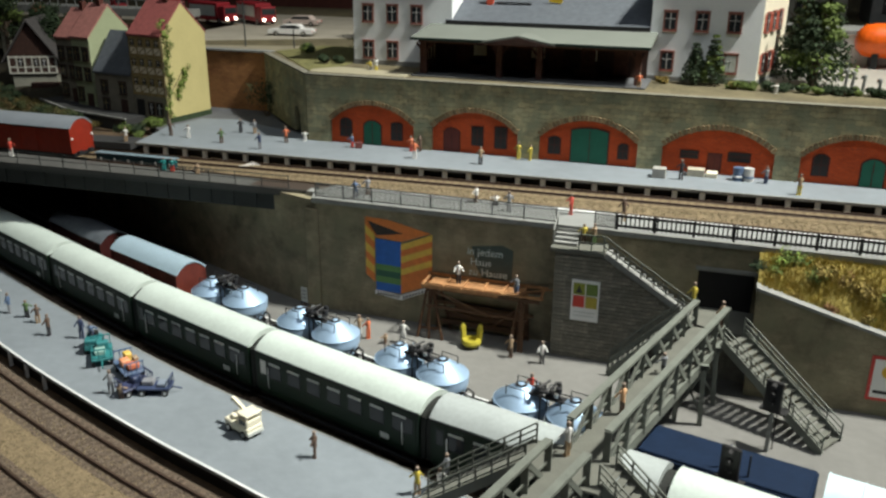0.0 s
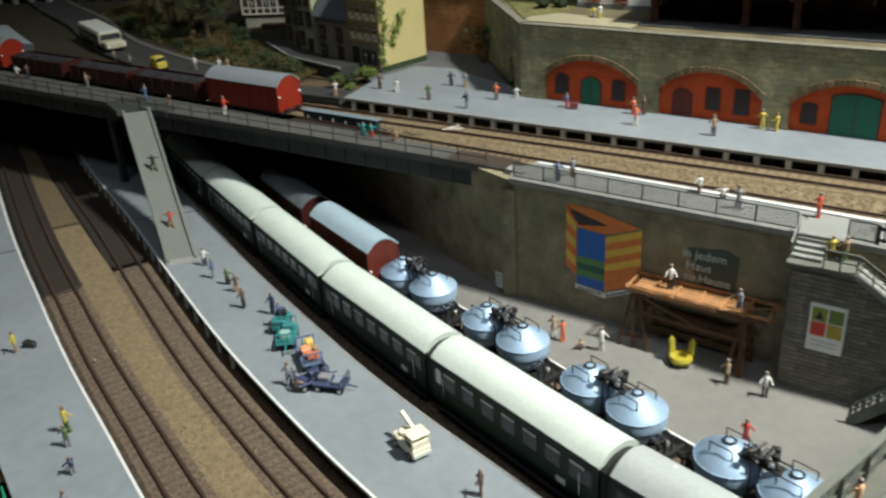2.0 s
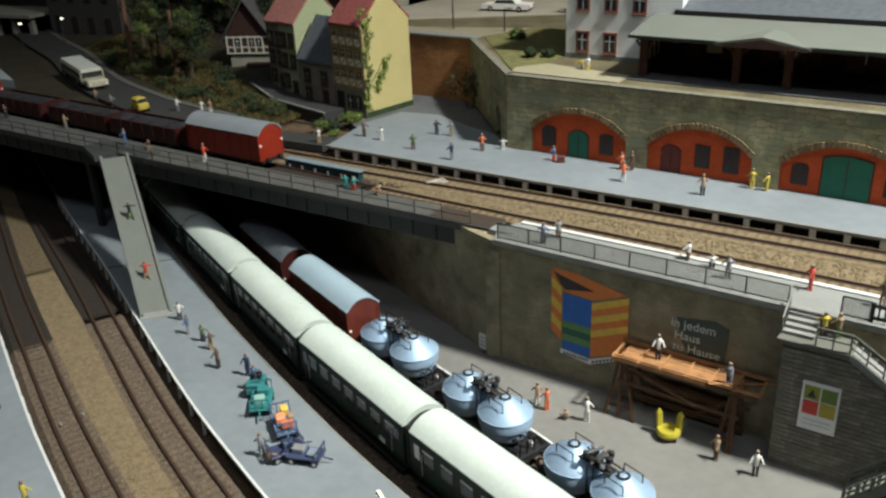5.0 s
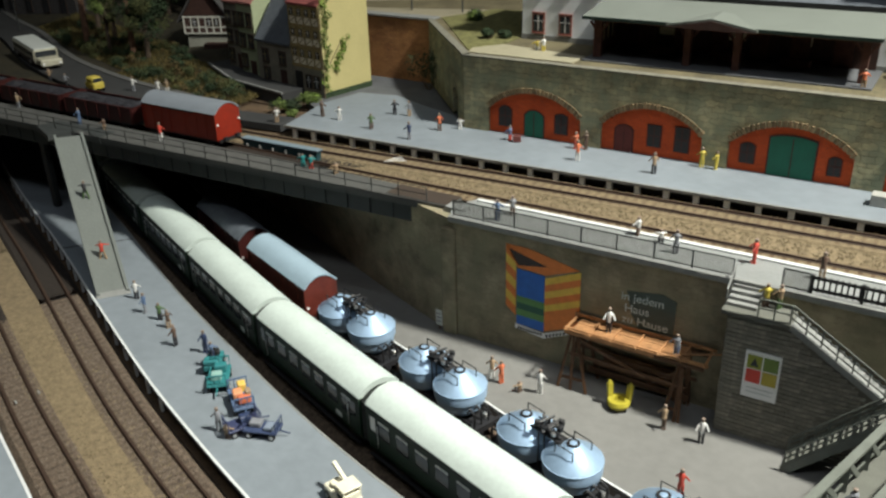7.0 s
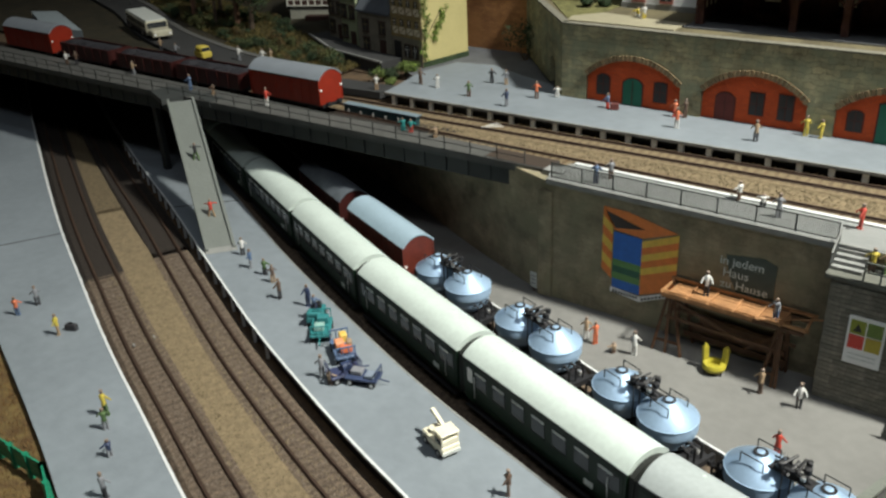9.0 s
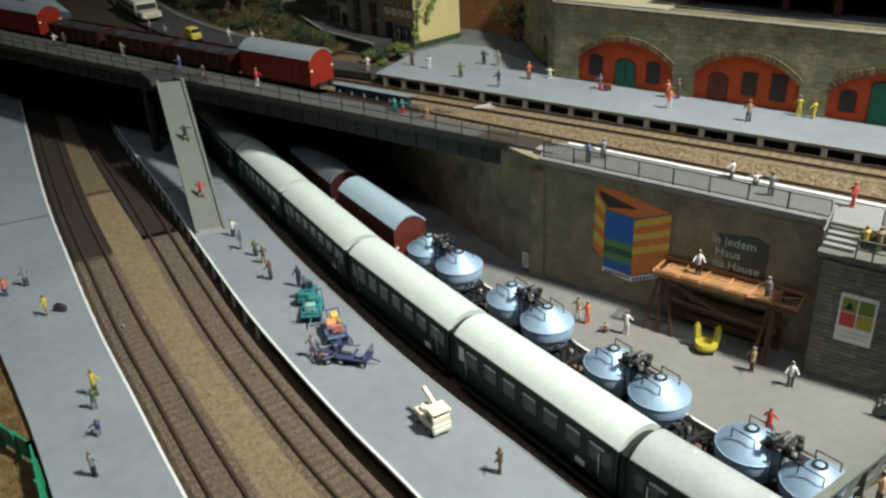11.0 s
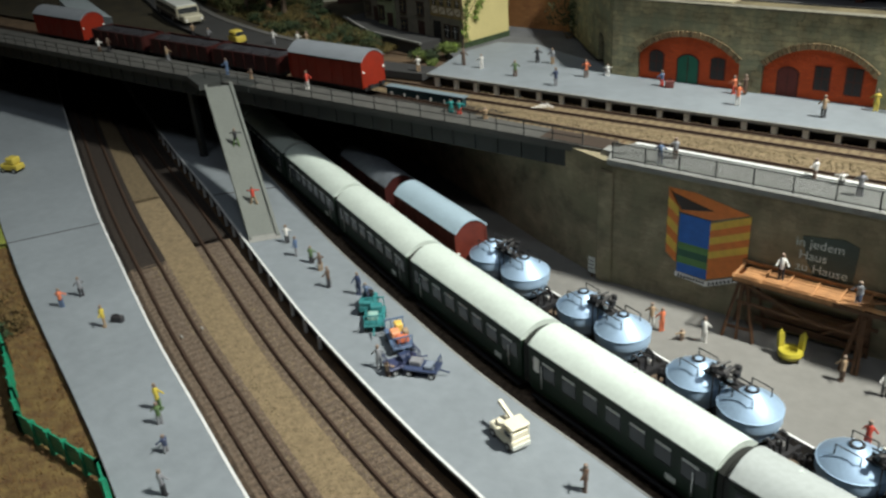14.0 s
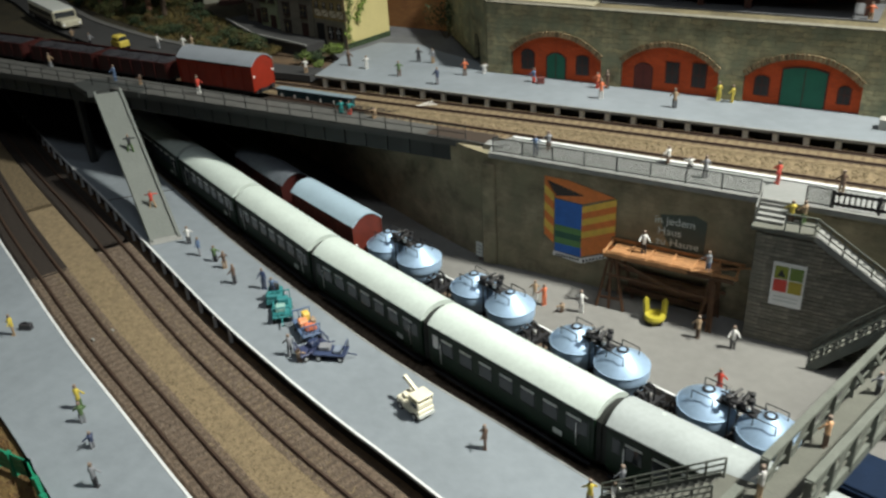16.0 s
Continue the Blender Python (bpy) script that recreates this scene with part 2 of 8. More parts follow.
M_DOORD = mat("door_brown_red", (0.14, 0.028, 0.02), 0.7, var=0.2)
M_BRICKD = mat("brick_dark_red", (0.10, 0.03, 0.022), 0.85, var=0.2)
M_ROAD = mat("asphalt", (0.033, 0.034, 0.035), 0.9, var=0.15, size=2.0)
M_FIELD = mat("far_ground", (0.12, 0.102, 0.056), 0.95, var=0.4, size=3.0)
M_HALLW = mat("hall_wall", (0.14, 0.12, 0.11), 0.9, var=0.1, size=30)
M_HALLC = mat("hall_ceiling", (0.55, 0.55, 0.55), 0.9, var=0.05, size=30)
M_HALLF = mat("hall_floor", (0.16, 0.13, 0.11), 0.6, var=0.1, size=30)
M_VOID = mat("tunnel_black", (0.006, 0.006, 0.007), 0.95, var=0.2)
PAINT = {}


def paint(r, g, b, rough=0.5):
    """A small thing's paint, kept by its colour."""
    key = (r, g, b, rough)
    if key not in PAINT:
        PAINT[key] = mat("paint", (r, g, b), rough, var=0.12, size=0.4, bump=0.05)
    return PAINT[key]


# ---- mesh helpers, in layout units ----
def mesh_of(bm, material, smooth=False, name="mesh"):
    bmesh.ops.scale(bm, vec=(U, U, U), verts=bm.verts)
    bmesh.ops.recalc_face_normals(bm, faces=bm.faces)
    me = bpy.data.meshes.new(name)
    bm.to_mesh(me)
    bm.free()
    for m in material if isinstance(material, (list, tuple)) else [material]:
        me.materials.append(m)
    if smooth:
        for p in me.polygons:
            p.use_smooth = True
        me.set_sharp_from_angle(angle=radians(38))
    return me


def part(name, bm, material, parent=None, label="", smooth=False, m=None):
    ob = new(name, mesh_of(bm, material, smooth, name))
    if parent is not None:
        ob.parent = parent
    if m is not None:
        ob.matrix_basis = m
    if label:
        ob["label"] = label
    return ob


def thing(name, label, category, m=None, group="", kind=""):
    ob = new(name)
    ob.empty_display_size = 0.01
    if m is not None:
        ob.matrix_basis = m
    return tagged(ob, label, category, group, kind)


def structure(name, bm, material, label, category, smooth=False):
    return tagged(part(name, bm, material, None, "", smooth), label, category, kind="structure")


def B():
    return bmesh.new()


def box(bm, x0, x1, y0, y1, z0, z1, bevel=0.0, mi=0):
    vs = [bm.verts.new((x, y, z)) for x in (x0, x1) for y in (y0, y1) for z in (z0, z1)]
    fs = [bm.faces.new([vs[i] for i in q]) for q in ((0, 1, 3, 2), (4, 6, 7, 5), (0, 4, 5, 1), (2, 3, 7, 6), (0, 2, 6, 4), (1, 5, 7, 3))]
    for f in fs:
        f.material_index = mi
    if bevel:
        es = list({e for f in fs for e in f.edges})
        bmesh.ops.bevel(bm, geom=es, offset=bevel, segments=1, affect="EDGES")
    return bm


def boxc(bm, x, y, z, sx, sy, sz, bevel=0.0, mi=0):
    return box(bm, x - sx / 2, x + sx / 2, y - sy / 2, y + sy / 2, z, z + sz, bevel, mi)


def cyl(bm, p0, p1, r0, r1=None, n=8, mi=0, caps=True):
    p0, p1 = Vector(p0), Vector(p1)
    r1 = r0 if r1 is None else r1
    q = (p1 - p0).to_track_quat("Z", "Y")
    rings = []
    for p, r in ((p0, r0), (p1, r1)):
        rings.append([bm.verts.new(p + q @ Vector((r * math.cos(a), r * math.sin(a), 0))) for a in (2 * math.pi * (k + 0.5) / n for k in range(n))])
    for k in range(n):
        bm.faces.new((rings[0][k], rings[0][(k + 1) % n], rings[1][(k + 1) % n], rings[1][k])).material_index = mi
    if caps:
        bm.faces.new(rings[0][::-1]).material_index = mi
        bm.faces.new(rings[1]).material_index = mi
    return bm


def lathe(bm, profile, n=24, x=0, y=0, mi=0):
    rings = []
    for r, z in profile:
        rings.append([bm.verts.new((x + r * math.cos(2 * math.pi * k / n), y + r * math.sin(2 * math.pi * k / n), z)) for k in range(n)] if r > 1e-6 else [bm.verts.new((x, y, z))])
    for a, b in zip(rings, rings[1:]):
        for k in range(n):
            q = [a[k % len(a)], a[(k + 1) % len(a)], b[(k + 1) % len(b)], b[k % len(b)]]
            q = list(dict.fromkeys(q))
            if len(q) > 2:
                bm.faces.new(q).material_index = mi
    if len(rings[0]) > 2:
        bm.faces.new(rings[0][::-1]).material_index = mi
    if len(rings[-1]) > 2:
        bm.faces.new(rings[-1]).material_index = mi
    return bm


def bar(bm, p0, p1, w, h=None, mi=0):
    """A square bar from p0 to p1, w wide and h high."""
    p0, p1 = Vector(p0), Vector(p1)
    h = w if h is None else h
    d = (p1 - p0).normalized()
    side = d.cross(Vector((0, 0, 1)))
    side = side.normalized() if side.length > 1e-4 else Vector((1, 0, 0))
    up = side.cross(d).normalized()
    a, b = [[bm.verts.new(p + side * (sx * w / 2) + up * (sz * h / 2)) for sx, sz in ((-1, -1), (1, -1), (1, 1), (-1, 1))] for p in (p0, p1)]
    for k in range(4):
        bm.faces.new((a[k], a[(k + 1) % 4], b[(k + 1) % 4], b[k])).material_index = mi
    bm.faces.new(a[::-1]).material_index = mi
    bm.faces.new(b).material_index = mi
    return bm


def prism(bm, outline, y0, y1, mi=0):
    """Extrudes an (x, z) outline along y."""
    a = [bm.verts.new((x, y0, z)) for x, z in outline]
    b = [bm.verts.new((x, y1, z)) for x, z in outline]
    n = len(a)
    for k in range(n):
        bm.faces.new((a[k], a[(k + 1) % n], b[(k + 1) % n], b[k])).material_index = mi
    for f in (a, b[::-1]):
        bm.faces.new(f).material_index = mi
    return bm


def slab(bm, outline, z0, z1, mi=0):
    """Extrudes an (x, y) outline upwards."""
    a = [bm.verts.new((x, y, z0)) for x, y in outline]
    b = [bm.verts.new((x, y, z1)) for x, y in outline]
    n = len(a)
    for k in range(n):
        bm.faces.new((a[k], a[(k + 1) % n], b[(k + 1) % n], b[k])).material_index = mi
    for f in (a[::-1], b):
        bm.faces.new(f).material_index = mi
    return bm


def smooth_line(pts, step=1.0):
    """Points every `step` units on a smooth curve through pts (x, y)."""
    ps = [Vector((*p, 0)) for p in pts]
    ps = [2 * ps[0] - ps[1], *ps, 2 * ps[-1] - ps[-2]]
    out = []
    for a, b, c, d in zip(ps, ps[1:], ps[2:], ps[3:]):
        n = max(2, int((c - b).length / step))
        for k in range(n):
            t = k / n
            out.append(0.5 * ((2 * b) + (c - a) * t + (2 * a - 5 * b + 4 * c - d) * t * t + (3 * b - a - 3 * c + d) * t ** 3))
    out.append(ps[-2])
    return out


def frames(line):
    """Each point with its unit tangent and the normal to its left."""
    out = []
    for k, p in enumerate(line):
        t = (line[min(k + 1, len(line) - 1)] - line[max(k - 1, 0)]).normalized()
        out.append((p, t, Vector((-t.y, t.x, 0))))
    return out


def offset(line, d):
    return [p + n * d for p, t, n in frames(line)]


def sweep(bm, line, profile, mi=0):
    """Sweeps a closed (offset to the left, z) profile along a line."""
    rings = [[bm.verts.new(p + n * o + Vector((0, 0, z))) for o, z in profile] for p, t, n in frames(line)]
    k = len(profile)
    for a, b in zip(rings, rings[1:]):
        for i in range(k):
            bm.faces.new((a[i], a[(i + 1) % k], b[(i + 1) % k], b[i])).material_index = mi
    bm.faces.new(rings[0][::-1]).material_index = mi
    bm.faces.new(rings[-1]).material_index = mi
    return bm


def at_length(line, s):
    """The point and direction in degrees at the length s along a line."""
    for a, b in zip(line, line[1:]):
        d = (b - a).length
        if s <= d:
            break
        s -= d
    t = (b - a).normalized()
    return a + t * s, math.degrees(math.atan2(t.y, t.x))


def nearest_length(line, x, y):
    best, total, got = 1e9, 0.0, 0.0
    for a, b in zip(line, line[1:]):
        d = (a - Vector((x, y, 0))).length
        if d < best:
            best, got = d, total
        total += (b - a).length
    return got


def stones_mat(name, c1, c2):
    """Loose stones, each of its own shade."""
    m = bpy.data.materials.new(name)
    m.use_nodes = True
    nodes, links = m.node_tree.nodes, m.node_tree.links
    b = nodes["Principled BSDF"]
    b.inputs["Roughness"].default_value = 0.9
    geo = nodes.new("ShaderNodeNewGeometry")
    ramp = nodes.new("ShaderNodeValToRGB")
    ramp.color_ramp.elements[0].color, ramp.color_ramp.elements[1].color = (*c1, 1), (*c2, 1)
    links.new(geo.outputs["Random Per Island"], ramp.inputs["Fac"])
    links.new(ramp.outputs["Color"], b.inputs["Base Color"])
    return m


def scatter_stones(name, line, half, z, count, material, label, size=0.11, seed=1, lo=0.0, hi=1e9):
    """Many small loose stones along a line, as one object."""
    rng = np.random.default_rng(seed)
    fr = [f for f in frames(line) if lo <= f[0].x <= hi]
    base = np.array([[0, 0, 1], [1, 0, 0], [-0.5, 0.87, 0], [-0.5, -0.87, 0]])
    vs, fs = [], []
    for k in range(count):
        p, t, n = fr[rng.integers(len(fr))]
        o = rng.normal(0, half * 0.55) if rng.random() < 0.5 else rng.uniform(-half, half)
        c = p + n * max(-half, min(half, o)) + t * rng.uniform(-0.5, 0.5)
        a, sz = rng.uniform(0, 6.28), size * rng.uniform(0.5, 1.3)
        ca, sa = math.cos(a), math.sin(a)
        i = len(vs)
        for x, y, h in base * sz * rng.uniform(0.7, 1.3, (4, 1)):
            vs.append(((c.x + ca * x - sa * y) * U, (c.y + sa * x + ca * y) * U, (z + h * 0.7 - 0.02) * U))
        fs += [(i, i + 1, i + 2), (i, i + 2, i + 3), (i, i + 3, i + 1)]
    me = bpy.data.meshes.new(name)
    me.from_pydata(vs, [], fs)
    me.materials.append(material)
    return tagged(new(name, me), label, "ballast", kind="stuff")


# ---- lines of the plan ----
EDGE_1 = smooth_line([(-135, 30), (-104, 13.5), (-78.5, 0.8), (-53.3, -11.2), (-37.4, -18.1), (-26.7, -22.55), (-17.7, -25.95), (-9.6, -29.0), (3, -33.5), (20, -39), (36, -44)])
EDGE_1B = smooth_line([(-140, 24), (-110, 7.5), (-86.7, -4.0), (-63.4, -15.7), (-48.6, -21.6), (-36, -26.0), (-25, -29.6), (-17.2, -32.3), (-5, -37), (10, -43)])
EDGE_2L = smooth_line([(-135, 37), (-88.4, 15), (-61.3, 2.6), (-44.8, -4.4), (-31.8, -10.2), (-20.7, -15.05), (-12.8, -18.1), (-5.4, -20.7), (-0.1, -22.35), (10, -25.6), (24, -30), (40, -35)])
EDGE_2R = smooth_line([(-88, 22), (-60, 9.3), (-40.9, 0.6), (-27.1, -5.75), (-16, -10.2), (-8.2, -13.15), (-2.2, -15.1), (2.3, -16.35), (6.7, -17.6), (18, -21.0), (40, -27)])
LINE_COACH = smooth_line([(-86, 24), (-62, 12.8), (-50.5, 7.3), (-38.5, 2.0), (-26.9, -2.9), (-15, -7.8), (-2.4, -12.2), (10.4, -16.2), (23.6, -19.4), (42, -24)], 0.5)
LINE_GOODS = smooth_line([(-80, 26.5), (-50, 12.3), (-34.1, 4.6), (-23.0, -0.1), (-14.6, -3.3), (-8.7, -5.1), (-0.3, -7.9), (8.8, -11.0), (16.2, -13.0), (26.2, -15.3), (42, -18.8)], 0.5)
LINE_LEFT = offset(EDGE_1, 1.95)
LINE_RIGHT = offset(EDGE_2L, -2.05)
LINE_UPPER = smooth_line([(-34, 8.5), (-19, 9.15), (-1, 10.0), (20, 10.8), (60, 12.3)], 1.0)
LINE_NEAR = smooth_line([(-130, 4.8), (-60, 5.0), (-31, 5.2), (-16, 4.95), (20, 5.3), (60, 5.9)], 1.0)
WALL = [(-40, 15), (-24, 8), (-16, 4.3), (-11.5, 2.4), (-8, 1.0), (-5, 0.0), (14, 0.0), (60, 0.0)]

# ---- hall: floor, walls, ceiling, with the layout's table in it ----
box_ = B()
box(box_, -420, 420, -420, 420, -92, -90)
structure("floor", box_, M_HALLF, "dark brown hall floor", "floor")
for n, (x0, x1, y0, y1) in {"wall_north": (-420, 420, 415, 425), "wall_south": (-420, 420, -425, -415), "wall_east": (415, 425, -415, 415), "wall_west": (-425, -415, -415, 415)}.items():
    structure(n, box(B(), x0, x1, y0, y1, -90, 205), M_HALLW, "plain dark hall wall", "wall")
structure("ceiling", box(B(), -420, 420, -420, 420, 205, 212), M_HALLC, "plain pale hall ceiling", "ceiling")
structure("ground", box(B(), -230, 160, -47, 240, -6, -1.35), M_EARTH, "brown earth-coloured baseboard of the layout", "ground")
structure("fascia", box(B(), -230, 160, -48.2, -47, -90, -1.0), M_BROWN, "dark timber front of the layout table", "fascia")


# ---- track ----
def track(name, line, label, bed, z=-0.7, gauge=1.6, bed_w=1.9, first=0.0, last=1e9, sleeper=None, split=None):
    """One track: a thing with ballast, sleepers and two rails."""
    th = thing(name, label, "railway track", kind="structure")
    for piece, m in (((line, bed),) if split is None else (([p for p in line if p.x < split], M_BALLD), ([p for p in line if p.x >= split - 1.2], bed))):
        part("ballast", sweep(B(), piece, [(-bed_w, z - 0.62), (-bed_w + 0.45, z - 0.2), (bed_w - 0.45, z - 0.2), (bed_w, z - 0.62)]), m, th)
    bm = B()
    total = sum((b - a).length for a, b in zip(line, line[1:]))
    s = first
    while s < min(total, last):
        p, a = at_length(line, s)
        c, sn = math.cos(radians(a)), math.sin(radians(a))
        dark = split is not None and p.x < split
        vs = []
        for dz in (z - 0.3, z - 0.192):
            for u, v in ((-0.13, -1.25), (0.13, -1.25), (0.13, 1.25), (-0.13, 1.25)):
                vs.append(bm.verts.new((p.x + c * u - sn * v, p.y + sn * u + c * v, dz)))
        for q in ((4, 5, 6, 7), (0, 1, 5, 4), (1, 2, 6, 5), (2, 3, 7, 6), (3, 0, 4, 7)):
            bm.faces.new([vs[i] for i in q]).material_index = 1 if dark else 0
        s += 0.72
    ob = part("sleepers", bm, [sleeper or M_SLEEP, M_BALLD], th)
    ob["kind"] = "stuff"
    for o in (-gauge / 2, gauge / 2):
        part("rail", sweep(B(), line, [(o - 0.16, z - 0.15), (o - 0.05, z - 0.1), (o - 0.075, z), (o + 0.075, z), (o + 0.05, z - 0.1), (o + 0.16, z - 0.15)]), M_RAIL, th)
    return th


# left of split: darker board ballast, with the bridge's shade put into its colour
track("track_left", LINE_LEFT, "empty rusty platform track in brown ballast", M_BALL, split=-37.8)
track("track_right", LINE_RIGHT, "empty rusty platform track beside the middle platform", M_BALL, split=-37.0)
track("track_coaches", LINE_COACH, "track under the green coaches", M_BALL)
track("track_goods", LINE_GOODS, "goods track under the silo wagons", M_BALL)
mid = smooth_line([(-104, 17), (-76, 3.0), (-49.5, -8.7), (-33.3, -14.9), (-10, -23.3), (6, -29.2), (27, -36.5)])
# the far strip's dimmer colour stands for shade under the bridge
structure("gravel_strip_far", sweep(B(), [p for p in mid if p.x < -50], [(-2.3, -1.4), (-1.9, -0.93), (0.0, -0.9), (1.9, -0.92), (2.3, -1.4)]), mat("gravel_bridge_shade", (0.13, 0.098, 0.055), 0.95, size=0.3, var=0.5, bump=0.9), "gravel between the tracks, coloured dark for the bridge's shade", "gravel")
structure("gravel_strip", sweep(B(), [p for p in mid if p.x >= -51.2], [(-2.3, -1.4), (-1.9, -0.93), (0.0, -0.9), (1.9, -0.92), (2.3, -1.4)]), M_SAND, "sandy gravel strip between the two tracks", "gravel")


# ---- platforms ----
def platform(name, left, right, label, seam=None):
    th = thing(name, label, "platform", kind="structure")
    pts = [(p.x, p.y) for p in left] + [(p.x, p.y) for p in right[::-1]]
    part("deck", slab(B(), pts, -0.22, 0.0), M_PLAT, th)
    inner = [(p.x, p.y) for p in offset(left, -0.35)] + [(p.x, p.y) for p in offset(right, 0.35)[::-1]]
    # plinth is black so that its colour carries the shade under the rim
    part("plinth", slab(B(), inner, -1.35, -0.22), M_BLACK, th, "recessed plinth, black for the shade under the deck")
    return th


def edging(th, line, side, post_step=2.6, lo=0, hi=1e9):
    """White edge strip on a platform's rim, with short white posts under it."""
    part("edge_strip", sweep(B(), line, [(0.0, -0.2), (0.0, 0.03), (side * 0.17, 0.03), (side * 0.17, -0.2)]), M_EDGE, th, "white painted edge")
    total = sum((b - a).length for a, b in zip(line, line[1:]))
    s, me = lo, None
    while s < min(total, hi):
        p, a = at_length(line, s)
        if me is None:
            me = mesh_of(box(B(), -0.1, 0.1, -0.1, 0.1, -1.2, -0.2), M_EDGE, name="post")
        ob = new("post", me)
        ob.parent = th
        n = Vector((-math.sin(radians(a)), math.cos(radians(a)), 0)) * side * 0.03
        ob.matrix_basis = place(p.x + n.x, p.y + n.y, 0, a)
        s += post_step


p1 = platform("platform_1", EDGE_1, [p for p in EDGE_1B], "pale grey platform with a white front edge")
edging(p1, EDGE_1, -1, 2.6, 30, 120)
p2 = platform("platform_2", EDGE_2R, EDGE_2L, "pale grey middle platform with white edges")
edging(p2, EDGE_2L, 1, 2.6, 30, 130)
part("edge_strip", sweep(B(), EDGE_2R, [(0.0, -0.2), (0.0, 0.02), (-0.14, 0.02), (-0.14, -0.2)]), M_CONC, p2, "worn pale edge")
g3 = offset(LINE_GOODS, 1.95)
th = thing("platform_3", "pale grey yard pavement between the goods track and the wall", "pavement", kind="structure")
pts = [(p.x, p.y) for p in g3] + [(60, 3), (-4, 3), (-8, 4), (-24, 11), (-50, 24)]
part("deck", slab(B(), pts, -1.3, 0.0), M_YARD, th)
part("edge_strip", sweep(B(), g3, [(0.0, -0.2), (0.0, 0.02), (0.14, 0.02), (0.14, -0.2)]), M_EDGE, th)
# board joints across the yard
for name, a, b, z in (("board_joint", (-51.5, -21.5), (-47.4, -13.8), 0.006), ("board_joint", (-43.9, -5.0), (-39.5, -0.2), 0.006)):
    ob = structure(name, bar(B(), (*a, z), (*b, z), 0.13, 0.02), M_BLACK, "dark joint between two layout boards", "joint")

# ---- retaining wall and upper ground ----
wl = smooth_line(WALL[:6], 1.5)[:-1] + [Vector((x, 0, 0)) for x in range(-5, 61, 5)]
structure("wall_under_bridge", sweep(B(), [p for p in wl if p.x <= -8.2], [(0, -1.3), (0, 7.6), (0.8, 7.6), (0.8, -1.3)]), M_STONE, "dark stone wall below the bridge", "retaining wall")
structure("wall_retaining", sweep(B(), [p for p in wl if p.x >= -9.8], [(0, -1.3), (0, 8.95), (0.8, 8.95), (0.8, -1.3)]), M_STONE, "tall weathered brown stone retaining wall", "retaining wall")
structure("buttress", box(B(), -5.9, -4.75, -0.22, 0.5, -0.02, 8.3, 0.06), M_STONE, "shallow stone buttress at the bend of the wall", "buttress")
up = [(p.x, p.y + 0.75) for p in wl if p.x >= -11.6]
up = up + [(60, 18), (-12, 18), (-140, 18), (-140, 7.2), (-12.5, 7.2)]
structure("upper_ground", slab(B(), up, 7.5, 8.12), M_EARTH, "earth of the upper level", "ground")
structure("upper_ground_back", box(B(), -180, 60, 18, 90, 7.6, 8.3), M_EARTH, "earth of the upper level", "ground")
structure("upper_track_bed", slab(B(), [(-21, 4.2), (-5.6, 3.2), (60, 3.0), (60, 12.5), (-15, 10.4)], 8.1, 8.25), M_SAND, "sandy ballast bed of the upper line", "ballast")
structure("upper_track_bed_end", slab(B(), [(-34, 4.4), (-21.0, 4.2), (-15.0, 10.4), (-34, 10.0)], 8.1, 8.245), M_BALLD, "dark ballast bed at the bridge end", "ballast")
track("track_upper", LINE_UPPER, "upper railway line in sandy ballast", M_SAND, 8.58, sleeper=mat("sleeper_sandy", (0.145, 0.105, 0.06), 0.9, size=0.4, var=0.4))

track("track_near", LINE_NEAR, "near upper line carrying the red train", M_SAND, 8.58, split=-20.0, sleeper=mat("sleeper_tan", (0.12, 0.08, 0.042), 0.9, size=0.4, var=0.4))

# walk on top of the wall, with coping and railing
structure("walk", slab(B(), [(-5.2, 0.0), (60, 0.0), (60, 3.4), (-5.0, 3.6), (-6.0, 1.7)], 8.95, 9.2), M_WALK, "white paved walk on top of the wall", "walkway")
structure("coping", box(B(), -5.3, 60, -0.16, 0.12, 8.82, 9.24, 0.04), M_CONC, "concrete coping of the retaining wall", "coping")


def railing(name, a, b, label, n, h=1.25, rails=(1.0,), r=0.05, material=M_STEEL, mesh=False, group="railings"):
    """Posts and rails between two foot points; each post and rail is a part."""
    a, b = Vector(a), Vector(b)
    th = thing(name, label, "railing", group=group)
    for k in range(n + 1):
        p = a.lerp(b, k / n)
        part("post", bar(B(), p, p + Vector((0, 0, h)), r * 1.7), material, th)
    for f in rails:
        part("rail", bar(B(), a + Vector((0, 0, h * f)), b + Vector((0, 0, h * f)), r * 1.5), material, th)
    if mesh:
        bm = B()
        m = int((b - a).length / (0.1 if r < 0.08 else 0.3))
        for k in range(1, m):
            p = a.lerp(b, k / m)
            bar(bm, p + Vector((0, 0, h * 0.12)), p + Vector((0, 0, h * 0.97)), r * (1.0 if r < 0.08 else 0.9))
        part("infill", bm, M_CONC if r < 0.08 else material, th)["kind"] = "stuff"
    return th


structure("walk_kerb", box(B(), -4.9, 60, 3.1, 3.42, 9.2, 9.34, 0.03), M_EDGE, "white kerb along the far side of the walk", "kerb")
railing("wall_railing", (-5.0, 0.12, 9.2), (13.7, 0.12, 9.2), "thin grey railing along the walk above the wall", 8, 1.15, (0.12, 1.0), 0.04, M_STEEL, True)
railing("walk_railing", (16.4, 0.12, 9.2), (17.8, 0.12, 9.2), "short pale railing between the steps and the fence", 1, 1.2, (0.12, 1.0), 0.05, M_STEEL, True)
railing("picket_fence", (17.9, 0.2, 9.2), (46, 0.2, 9.2), "dark wooden picket fence above the wall", 11, 1.15, (0.25, 0.85), 0.1, M_BLACK, True)

